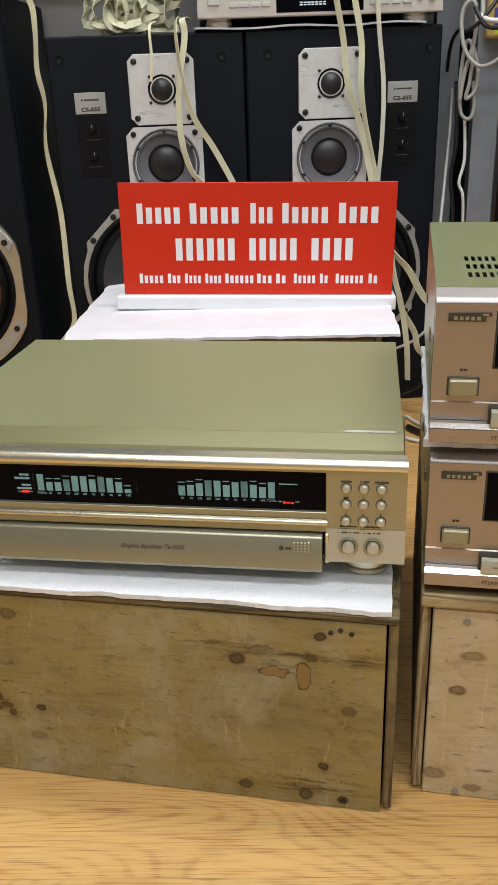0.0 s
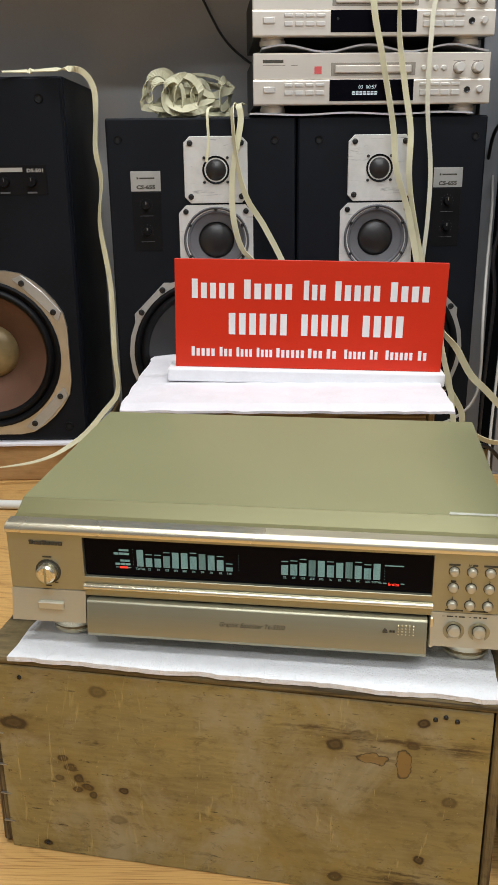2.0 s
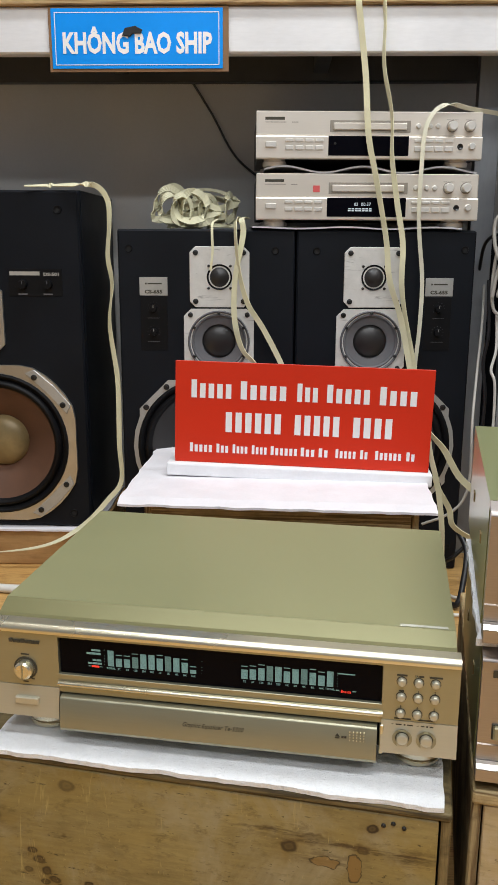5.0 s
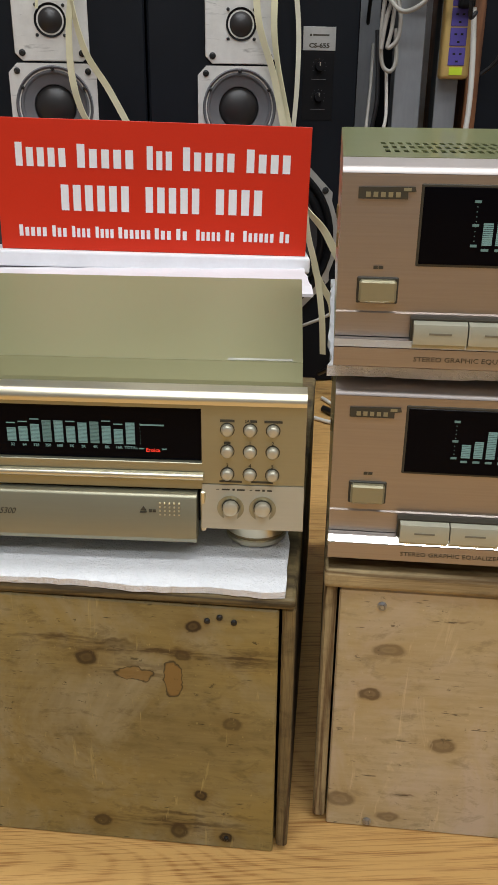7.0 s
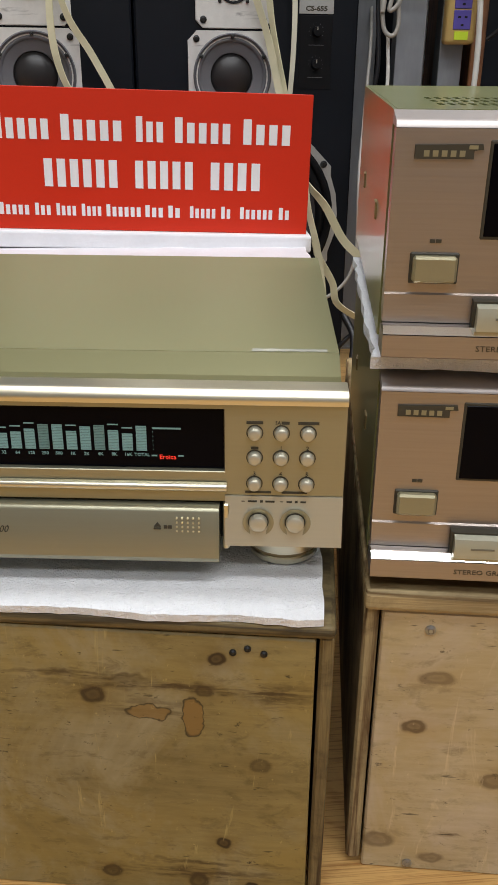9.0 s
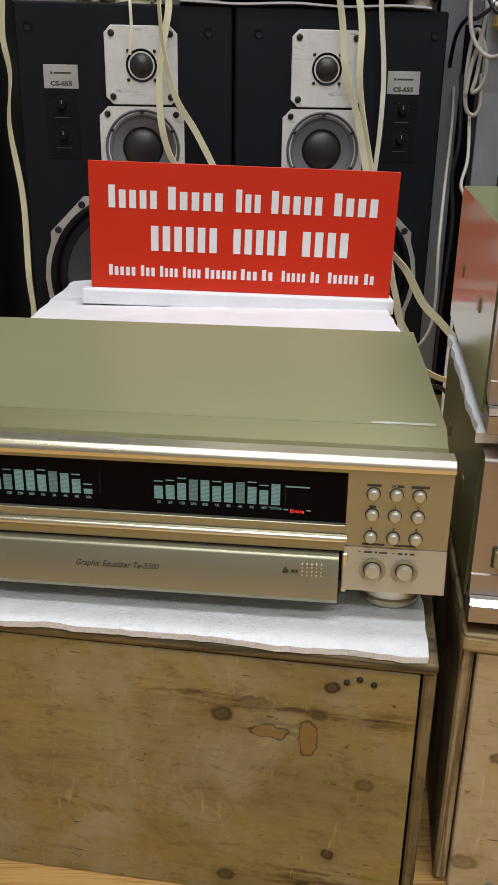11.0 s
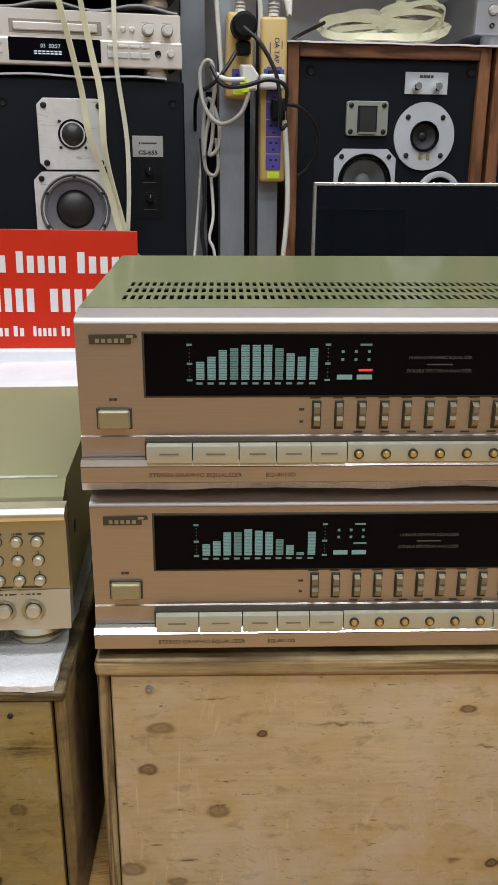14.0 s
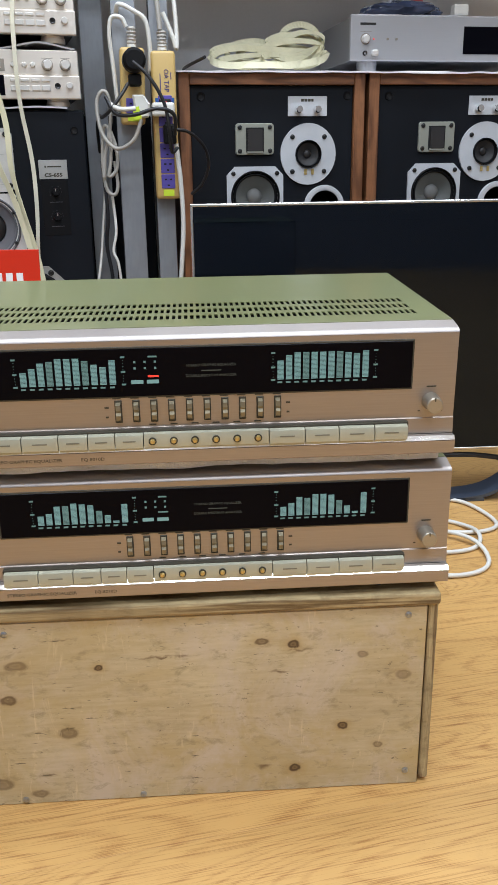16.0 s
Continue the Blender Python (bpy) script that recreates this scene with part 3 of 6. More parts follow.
# ---- structure ----
def wall(name, x0, x1, y0, y1, z0, z1, material):
    ob = part(name, block(x0, x1, y0, y1, z0, z1), material)
    ob.matrix_world = ROOM
    return tagged(ob, name.replace("_", " ") + " of the shop room, plain painted", "wall", kind="structure")


WX0, WX1, WY0, WY1 = -1.9, 2.1, -2.16, 1.98
wall("wall_north", WX0 - 0.12, WX1 + 0.12, WY1, WY1 + 0.12, 0, CEIL, M_WALL)
# South, west and east stay out of view; their dark colour shapes the light.
wall("wall_south", WX0 - 0.12, WX1 + 0.12, WY0 - 0.12, WY0, 0, CEIL, M_DIMWALL)
wall("wall_west", WX0 - 0.12, WX0, WY0, WY1, 0, CEIL, M_DIMWALL)
wall("wall_east", WX1, WX1 + 0.12, WY0, WY1, 0, CEIL, M_DIMWALL)
ceiling = part("ceiling", block(WX0, WX1, WY0, WY1, CEIL, CEIL + 0.1), M_CEIL)
ceiling.matrix_world = ROOM
tagged(ceiling, "plain white painted ceiling of the shop room", "ceiling", kind="structure")

for lx, ly, watts in LAMPS:
    fit_ = thing("ceiling_light", ROOM @ pose(lx, ly, CEIL - 0.07), "white fluorescent tube fitting on the ceiling", "ceiling light", "ceiling lights")
    part("housing", block(-0.14, 0.14, -0.62, 0.62, 0.01, 0.07, 0.006), M_CEIL, fit_)
    part("end_cap", block(-0.13, 0.13, -0.62, -0.59, -0.012, 0.01, 0.003), M_CEIL, fit_)
    part("end_cap", block(-0.13, 0.13, 0.59, 0.62, -0.012, 0.01, 0.003), M_CEIL, fit_)


# ---- crates ----
def crate(m, w, d, h, front, side, top, label, left_gap, thick=0.012, nose=0.0, t=0.011):
    """A plywood crate: front panel between two side boards under one top board."""
    c = thing("wooden_crate", m, label, "crate", "plywood crates")
    part("front_panel", block(t + left_gap, w - t - 0.002, 0, 0.010, 0.0, h - thick - 0.0015, 0.0012), front, c)
    part("side_board", block(0, t, 0.0015, d, 0.004, h - thick - 0.0005, 0.0018), side, c)
    part("side_board", block(w - t, w, 0.0015, d, 0.004, h - thick - 0.0005, 0.0018), side, c)
    part("back_panel", block(t + 0.001, w - t - 0.001, d - 0.01, d, 0.002, h - thick - 0.001, 0.001), side, c)
    part("bottom_board", block(t + 0.001, w - t - 0.001, 0.011, d - 0.011, 0.002, 0.012), side, c)
    part("top_board", block(-0.0005, w + 0.0005, -0.002 - nose, d, h - thick, h, 0.003, seg=2), top, c)
    return c


C1 = crate(pose(-0.354, 0.581, 0, 0, 0, 1.8), 0.449, 0.44, 0.213, M_CRATE1, M_CRATE1S, M_CRATE1T,
           "weathered grey-brown plywood crate with knots and stains, standing on the floor", 0.001, 0.008, t=0.008)
for x, z in ((0.046, 0.010), (0.406, 0.010), (0.394, 0.193), (0.402, 0.196), (0.411, 0.193), (0.036, 0.192)):
    screw(C1, x, 0.0005, z, 0.0020)
for z in (0.03, 0.062, 0.095, 0.13):
    part("staple", block(0.004, 0.014, -0.0008, 0.001, z, z + 0.001), M_STEELSCREW, C1)

C2 = crate(pose(0.1110, 0.626, 0, 0, 0, 1.5), 0.4408, 0.42, 0.2185, M_CRATE2, M_CRATE2S, M_CRATE2T,
           "pale knotty pine plywood crate standing on the floor", 0.0015, 0.013, 0.002, 0.0088)
for x, z in ((0.0381, 0.1924), (0.412, 0.195), (0.417, 0.017), (0.04, 0.006), (0.155, 0.005)):
    screw(C2, x, 0.0005, z, 0.0032, M_STEELSCREW)
bm = lathe([(0, 0.2215), (0.003, 0.2208), (0.0036, 0.2185)], 0.07, 0.018, 12, None, True)
part("screw", bm, M_STEELSCREW, C2, smooth=40)
bm = lathe([(0, 0.2215), (0.004, 0.2208), (0.005, 0.2185)], 0.385, 0.02, 12, None, True)
part("screw", bm, M_SCREW, C2, smooth=40)

C3 = crate(pose(-0.412, 1.212, 0, 0, 0, 9.5), 0.452, 0.26, 0.256, M_CRATE2T, M_CRATE2S, M_CRATE2T,
           "old brown plywood crate under a white foam sheet", 0.001)

# felt under the gold equalizer, foam sheet under the sign
f1 = part("felt_sheet", sheet(-0.322, 0.088, 0.0, 0.27, 0.0, 0.0044, 130, 18, 0.0024, 0.0006, 0.0010, 4), M_FELT)
f1.matrix_world = pose(0, 0.5908, 0.2140, 0, 0, 2.6)
tagged(f1, "white felt sheet with ragged edges lying on the weathered crate", "felt sheet")
f3 = part("foam_sheet", sheet(0, 0.515, 0, 0.37, 0.0, 0.004, 40, 16, 0.005, 0.002, 0.006, 9), M_FOAM)
f3.matrix_world = pose(-0.445, 1.175, 0.2575, 0, 0, 9.3)
tagged(f3, "white packing foam sheet laid over a crate", "foam sheet")


# ---- gold equalizer ----
GOLD = thing("graphic_equalizer", pose(-0.324, 0.599, 0.2435, 0, 0, 4.4), "champagne gold graphic equalizer with a lit spectrum display, on white felt", "equalizer")
W = 0.4205
part("lid", profile_x([(0.0354, 0.0985), (0.296, 0.0985), (0.296, 0.004), (0.0354, 0.004)], 0.003, W - 0.003), M_OLIVE, GOLD, "olive gold painted steel cover")
# Slope between lip and lid, in a darker olive than the lid.
part("front_moulding", profile_x([(0.013, 0.0895), (0.018, 0.0908), (0.0352, 0.0984), (0.0352, 0.004), (0.0135, 0.004)], 0.003, W - 0.003), M_OLIVEDARK, GOLD, "sloped glossy olive strip, coloured darker than the lid")
for k in (0, 1):
    x0 = 0.0 if k == 0 else 0.3565
    x1 = 0.066 if k == 0 else W
    part("face_plate", profile_x([(0, 0.0815), (0, 0.0287), (0.012, 0.0287), (0.012, 0.0815)], x0, x1), M_GOLD, GOLD)
    # Upward tilt catches more light; the paler gold paints that in.
    part("lower_face", profile_x([(-0.0008, 0.0283), (-0.0058, 0), (0.012, 0), (0.012, 0.0283)], x0, x1), M_GOLDPALE, GOLD, "satin gold lower face, coloured paler for the light on its tilt")
part("face_plate", profile_x([(0, 0.0815), (0, 0.0785), (0.012, 0.0785), (0.012, 0.0815)], 0.066, 0.3565), M_GOLD, GOLD)
# Lip and bead below wear the lit gold, so their highlights are partly painted.
part("top_lip", profile_x([(-0.0026, 0.0818)] + [(0.0025 - 0.0058 * math.cos(a), 0.0838 + 0.0058 * math.sin(a)) for a in (0, 0.2, 0.4, 0.6, 0.8, 1.0, 1.2, 1.4, 1.57)] + [(0.0128, 0.0898), (0.0128, 0.0818)], 0, W), M_GOLDLIT, GOLD, "polished gold lip, coloured paler for its highlight", smooth=50)
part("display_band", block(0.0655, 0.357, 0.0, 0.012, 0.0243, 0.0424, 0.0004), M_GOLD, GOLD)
part("display_ledge", profile_x([(-0.0006 - 0.0034 * math.sin(a), 0.0338 + 0.0026 * math.cos(a)) for a in (0.0, 0.35, 0.7, 1.05, 1.4, 1.75, 2.1, 2.45, 2.8, 3.14)], 0.0655, 0.3575), M_GOLDLIT, GOLD, "rounded gold bead, coloured paler for its highlight", smooth=50)
part("drawer_recess", block(0.0665, 0.3555, 0.006, 0.012, -0.001, 0.0240), M_DARK, GOLD)
part("drawer_front", profile_x([(-0.0050, 0.0222), (-0.0062, 0.0205), (-0.0100, -0.006), (-0.008, -0.0095), (0.005, -0.0095), (0.005, 0.0228), (-0.0035, 0.0228)], 0.0682, 0.3535), M_GOLD, GOLD, "satin gold flap over the controls", smooth=35)
part("step_edge", block(0.3555, 0.3590, -0.003, 0.006, -0.004, 0.024, 0.0008), M_GOLDLIT, GOLD)
part("display_window", block(0.0668, 0.3558, 0.0035, 0.009, 0.0428, 0.0782), M_GLASSBLACK, GOLD, "black display window")
for x in (0.0425, 0.3897):
    for y in (0.034, 0.255):
        ft = part("foot", lathe([(0, -0.0245), (0.019, -0.0245), (0.0205, -0.023), (0.0205, -0.0205), (0.0195, -0.0195), (0.0195, -0.0175), (0.0215, -0.0165), (0.0215, -0.002), (0.0, -0.002)], x, y, 36, None, True), M_GOLDLIT, GOLD, "turned gold foot", smooth=30)
        part("groove_ring", lathe([(0.0198, -0.0195), (0.0200, -0.0185), (0.0198, -0.0175)], x, y, 36, None, True), M_BROWNCAP, ft)
G_LEVELS = [1.0, 0.55, 0.55, 0.72, 0.95, 0.95, 0.75, 0.95, 0.9, 0.65, 0.25], [0.6, 0.62, 0.78, 0.95, 0.95, 0.72, 0.9, 0.92, 0.75, 0.62, 0.95]

BANDS = ("32", "64", "125", "250", "500", "1K", "2K", "4K", "8K", "16K")


def spectrum(parent, x0, pitch, wide, z0, high, levels, y, peak=True, rows=17, tail=0.0, words=()):
    """Columns of lit segments; each column is one part."""
    for k, lv in enumerate(levels):
        x = x0 + k * pitch + (tail if k == len(levels) - 1 else 0)
        n = max(1, int(round(lv * rows)))
        bm = None
        step = high / rows
        for r in range(n):
            bm = block(x, x + wide, y - 0.0003, y, z0 + r * step, z0 + (r + 0.72) * step, 0, bm)
        if peak and lv < 0.8:
            r = min(rows - 1, n + 3)
            bm = block(x, x + wide, y - 0.0003, y, z0 + r * step, z0 + (r + 0.72) * step, 0, bm)
        tagged(part("level_bar", bm, M_TEAL if k % 4 != 3 else M_TEALDIM, parent), kind="stuff")
        if words:
            lettering("band_word", words[k], 0.0026, pose(x + wide / 2, y, z0 - 0.0025), M_TEAL, parent, 1.0)
        else:
            bars([(x, x + wide * 0.75, z0 - 0.0032, z0 - 0.0018)], y, M_TEALDIM, "band_mark", parent)


spectrum(GOLD, 0.1118, 0.0076, 0.0056, 0.0530, 0.0155, G_LEVELS[0], 0.0033, words=("TOTAL",) + BANDS)
spectrum(GOLD, 0.2340, 0.0075, 0.0056, 0.0525, 0.0155, G_LEVELS[1], 0.0033, words=BANDS + ("TOTAL",))
bars([(0.0965, 0.1000, 0.0665, 0.0682), (0.1005, 0.1050, 0.0665, 0.0682), (0.0920, 0.0960, 0.0630, 0.0650), (0.0965, 0.1005, 0.0630, 0.0650), (0.1010, 0.1052, 0.0630, 0.0650),
      (0.0975, 0.1010, 0.0568, 0.0585), (0.1015, 0.1055, 0.0568, 0.0585), (0.0930, 0.0970, 0.0535, 0.0553), (0.0975, 0.1015, 0.0535, 0.0553), (0.1020, 0.1060, 0.0535, 0.0553)], 0.0033, M_TEAL, "mode_mark", GOLD)
bars([(0.0965, 0.1035, 0.0505, 0.0522)], 0.0033, M_REDGLOW, "red_mark", GOLD)
bars([(0.3170, 0.3200, 0.0494, 0.0501), (0.3312, 0.3342, 0.0494, 0.0501), (0.0935, 0.096, 0.0511, 0.0516), (0.104, 0.1065, 0.0511, 0.0516), (0.3180, 0.3330, 0.0652, 0.0661)], 0.0033, M_TEAL, "line_mark", GOLD)
lettering("red_word", "Eroica", 0.0036, pose(0.3256, 0.0033, 0.0488), M_REDGLOW, GOLD)
for k in range(6):
    bars([(0.1085, 0.1088, 0.054 + k * 0.0028, 0.0544 + k * 0.0028), (0.1985, 0.1988, 0.054 + k * 0.0028, 0.0544 + k * 0.0028), (0.3178, 0.3181, 0.053 + k * 0.0026, 0.0534 + k * 0.0026)], 0.0033, M_TEAL, "scale_dot", GOLD)
kn = part("power_knob", lathe([(0, -0.0085), (0.0065, -0.0085), (0.0085, -0.0068), (0.0092, 0.0), (0.0092, 0.001)], 0.0340, 0.0455, 32), M_GOLDLIT, GOLD, "polished gold power button", smooth=30)
part("finger_dent", block(0.0332, 0.0348, -0.0092, -0.0084, 0.038, 0.053, 0.0003), M_GOLD, kn)
part("knob_ring", lathe([(0.0094, -0.0006), (0.0112, -0.0006), (0.0112, 0.0008), (0.0094, 0.0008)], 0.0340, 0.0455, 32), M_PRINT, GOLD)
part("slot_button", block(0.0240, 0.0470, -0.0062, -0.001, 0.0115, 0.0185, 0.0008), M_GOLDPALE, GOLD)
bars([(0.0300, 0.0380, 0.0585, 0.0598), (0.026, 0.0285, 0.0345, 0.0355), (0.039, 0.042, 0.0345, 0.0355), (0.031, 0.036, 0.0312, 0.0322)], -0.0001, M_PRINT, "small_print", GOLD)
bars([(0.0195, 0.0230, 0.0708, 0.0742), (0.0237, 0.0265, 0.0706, 0.0735), (0.0270, 0.0300, 0.0706, 0.0735), (0.0307, 0.0345, 0.0708, 0.0742), (0.0350, 0.0380, 0.0706, 0.0735), (0.0385, 0.0415, 0.0706, 0.0735), (0.0420, 0.0445, 0.0706, 0.0735), (0.0450, 0.0485, 0.0706, 0.0735)], -0.0004, M_PRINT, "logo_bar", GOLD, 0.0008)
for r, z in enumerate((0.0655, 0.0512, 0.0358)):
    for c, x in enumerate((0.3724, 0.3864, 0.4004)):
        b = part("push_button", lathe([(0, -0.0042), (0.0022, -0.0041), (0.0031, -0.0037), (0.0036, -0.0028), (0.0037, 0.0005)], x, z, 24), M_GOLDPALE, GOLD, smooth=40)
        part("button_ring", lathe([(0.0039, -0.0003), (0.0045, -0.0003), (0.0045, 0.0005)], x, z, 24), M_PRINT, b)
for x, z, s in ((0.3864, 0.0567, "1"), (0.4004, 0.0567, "2"), (0.3724, 0.0415, "3"), (0.3864, 0.0415, "4"), (0.4004, 0.0415, "5")):
    lettering("number", s, 0.0034, pose(x, -0.0001, z), M_PRINT, GOLD)
bars([(0.3680, 0.3768, 0.0705, 0.0720), (0.3864, 0.3905, 0.0705, 0.0720), (0.3950, 0.4060, 0.0705, 0.0720), (0.3704, 0.3744, 0.0560, 0.0574), (0.3675, 0.3815, 0.0300, 0.0312), (0.3873, 0.4010, 0.0300, 0.0312)], -0.0001, M_PRINT, "small_print", GOLD)
lettering("word", "SA", 0.0026, pose(0.3845, -0.0001, 0.0712), M_PRINT, GOLD)
bars([(0.3655, 0.3672, 0.0253, 0.0257), (0.3690, 0.3740, 0.0250, 0.0260), (0.3757, 0.3772, 0.0249, 0.0262), (0.3785, 0.3835, 0.0250, 0.0260), (0.3865, 0.3882, 0.0253, 0.0257), (0.3900, 0.3930, 0.0250, 0.0260), (0.3945, 0.3960, 0.0249, 0.0262), (0.3975, 0.4005, 0.0250, 0.0260)], -0.0012, M_PRINT, "small_print", GOLD)
for x in (0.3748, 0.3949):
    part("button_well", lathe([(0.0078, -0.0030), (0.0085, -0.0046), (0.0068, -0.0042), (0.0055, -0.0036)], x, 0.0142, 32), M_GOLD, GOLD, "olive gold ring", smooth=60)
    part("button_ring", lathe([(0.0051, -0.0040), (0.0056, -0.0041), (0.0056, -0.0030)], x, 0.0142, 28), M_PRINT, GOLD)
    part("push_button", lathe([(0, -0.0080), (0.0034, -0.0079), (0.0045, -0.0072), (0.0050, -0.0055), (0.0050, -0.001)], x, 0.0142, 28), M_GOLDPALE, GOLD, smooth=40)
lettering("script_words", "Graphic Equalizer Te-5300", 0.0058, pose(0.2100, -0.0081, 0.0088, -8.2), M_PRINT, GOLD, 0.88, shear=0.35)
prsm = prism([(0.3180, 0.0122), (0.3220, 0.0122), (0.3200, 0.0148)], -0.0080, -0.0064)
prsm = block(0.3180, 0.3220, -0.0084, -0.0066, 0.0108, 0.0115, 0, prsm)
part("eject_mark", prsm, M_PRINT, GOLD)
bars([(0.3235, 0.3255, 0.0112, 0.0132), (0.3259, 0.3279, 0.0112, 0.0132)], -0.0078, M_PRINT, "small_print", GOLD)
bm = None
for r in range(4):
    for c in range(5):
        bm = block(0.3302 + c * 0.0030, 0.3311 + c * 0.0030, -0.0086, -0.0062, 0.0094 + r * 0.0026, 0.0101 + r * 0.0026, 0, bm)
part("dot_grid", bm, M_GOLDLIT, GOLD)
part("tape_strip", sheet(0.370, 0.411, 0.0365, 0.0405, 0.0986, 0.0003, 20, 3, 0.0012, 0.0001, 0, 3), M_TAPE, GOLD, "torn clear tape strip")
for x in (0.0030, W - 0.0030):
    for y in (0.06, 0.22):
        part("cover_screw", block(x - 0.0006, x + 0.0006, y - 0.004, y + 0.004, 0.046, 0.054, 0.0004), M_SCREW, GOLD)


# ---- rose equalizers ----
def rose_equalizer(m, label, levels_a, levels_b, red):
    q = thing("stereo_equalizer", m, label, "equalizer", "stacked rose equalizers")
    w, wl = 0.4438, -0.0025
    part("face_plate", profile_x([(0.0, 0.1055), (0.0, 0.0305), (-0.0012, 0.0297), (-0.0018, 0.0160), (0.003, 0.0160), (0.010, 0.02), (0.010, 0.1055)], wl, w), M_ROSE, q, "brushed rose champagne aluminium face")
    part("top_trim", profile_x([(0.0, 0.1057), (0.0006, 0.1074), (0.0022, 0.1086), (0.0050, 0.1092), (0.0203, 0.1119), (0.0203, 0.1057)], wl, w), M_ROSEEDGE, q, "polished top edge", smooth=60)
    part("chrome_strip", profile_x([(-0.0076, 0.0157), (-0.0105, 0.0122), (-0.0100, 0.0118), (0.0, 0.0118), (0.0, 0.0157)], wl, w), M_CHROME, q, "bright chrome strip")
    part("lower_rail", profile_x([(-0.0105, 0.0116), (-0.0105, 0.0008), (-0.0095, 0), (0.010, 0), (0.010, 0.0116)], wl, w), M_ROSE, q)
    # Filler block, coloured black for the shade seen through the vent slots.
    part("body", block(wl + 0.002, w - 0.002, 0.0102, 0.262, 0.001, 0.0960), M_DARK, q)
    part("rear_panel", block(wl + 0.001, w - 0.001, 0.2625, 0.2695, 0.002, 0.1100), M_REAR, q, "plain grey rear panel")
    # cover: sides and a top with three rows of slots
    bm = block(wl, wl + 0.0018, 0.0204, 0.27, 0.002, 0.1120)
    bm = block(w - 0.0018, w, 0.0204, 0.27, 0.002, 0.1120, 0, bm)
    zt0, zt1 = 0.1113, 0.1122
    rows = [(0.049, 0.065), (0.076, 0.092), (0.103, 0.119)]
    y = 0.0204
    first, count, pitch, gap = 0.0225, 74, 0.0054, 0.0030
    for r0, r1 in rows:
        bm = block(wl + 0.0018, w - 0.0018, y, r0, zt0, zt1, 0, bm)
        x = wl + 0.0018
        for k in range(count):
            s = first + k * pitch
            bm = block(x, s, r0, r1, zt0, zt1, 0, bm)
            x = s + gap
        bm = block(x, w - 0.0018, r0, r1, zt0, zt1, 0, bm)
        y = r1
    bm = block(wl + 0.0018, w - 0.0018, y, 0.27, zt0, zt1, 0, bm)
    part("cover", bm, M_OLIVE2, q, "glossy green-gold steel cover with vent slots")
    for y in (0.085, 0.20):
        for x in (wl - 0.0012, w - 0.0006):
            part("cover_screw", block(x, x + 0.0018, y - 0.005, y + 0.005, 0.050, 0.060, 0.0006), M_BROWNCAP, q)
    # display
    part("display_bezel", block(0.0400, 0.4060, -0.0006, 0.004, 0.0565, 0.1008, 0.0006), M_PRINT, q)
    part("display_window", block(0.0415, 0.4045, -0.0011, 0.002, 0.0580, 0.0993, 0.0003), M_GLASSBLACK, q, "black display window")
    yd = -0.0012
    spectrum(q, 0.0745, 0.0073, 0.0053, 0.0690, 0.0245, levels_a, yd, False, 22, 0.0005)
    spectrum(q, 0.2890, 0.0072, 0.0053, 0.0690, 0.0245, levels_b, yd, False, 22, 0.0005)
    for x in (0.0685, 0.1580, 0.2835, 0.3710):
        marks = [(x, x + 0.0035, z, z + 0.0014) for z in (0.0680, 0.0790, 0.0915)]
        marks += [(x + 0.0015, x + 0.002, 0.0710 + k * 0.0026, 0.0715 + k * 0.0026) for k in range(8)]
        bars(marks, yd, M_TEALDIM, "level_scale", q)
    bars([(0.1660, 0.1760, 0.0690, 0.0722), (0.1790, 0.1890, 0.0690, 0.0722)], yd, M_TEAL, "lit_label", q)
    bars([(0.1685 + c * 0.0085, 0.1703 + c * 0.0085, z, z + 0.0018) for c in range(3) for z in (0.0815, 0.0868)] + [(0.1805, 0.1880, 0.0915, 0.0928)], yd, M_TEALDIM, "memory_number", q)
    if red:
        bars([(0.1800, 0.1890, 0.0745, 0.0760)], yd, M_REDGLOW, "red_label", q)
    else:
        bars([(0.1800, 0.1890, 0.0770, 0.0782)], yd, M_TEALDIM, "dim_label", q)
    for k, s in ((0, "10 BAND GRAPHIC EQUALIZER"), (2, "DOUBLE SPECTRUM ANALYZER")):
        lettering("window_words", s, 0.0030, pose(0.2330, yd, 0.0835 - k * 0.0045), M_TEALWORDS, q, 1.0)
    bars([(0.2245, 0.2415, 0.0785, 0.0793)], yd, M_TEALWORDS, "window_print", q)
    # sliders
    for k in range(10):
        x = 0.1536 + k * (0.2892 - 0.1536) / 9
        s = part("slider_slot", block(x - 0.0031, x + 0.0031, -0.0008, 0.003, 0.0345, 0.0545, 0.0004), M_PRINT, q)
        part("slider_cap", profile_x([(-0.0012, 0.0360), (-0.0045, 0.0380), (-0.0052, 0.0420), (-0.0038, 0.0445), (-0.0052, 0.0470), (-0.0045, 0.0510), (-0.0012, 0.0530)], x - 0.0020, x + 0.0020), M_SLIDER, s, "ridged silver slider cap")
    bars([(0.1490 + k * 0.0151, 0.1560 + k * 0.0151, 0.0558, 0.0566) for k in range(10)] + [(0.1420, 0.1455, 0.0475, 0.0490), (0.1425, 0.1450, 0.0390, 0.0405), (0.2965, 0.3000, 0.0475, 0.0490), (0.2970, 0.2995, 0.0390, 0.0405)], -0.0002, M_PRINT, "small_print", q)
    # button row
    edges_a, edges_b = (0.0410, 0.0715, 0.1022, 0.1269, 0.1498, 0.1738), (0.2810, 0.3120, 0.3414, 0.3724, 0.4016)
    part("button_bed", block(0.0400, 0.4026, -0.0070, 0.002, 0.0128, 0.0285), M_PRINT, q)
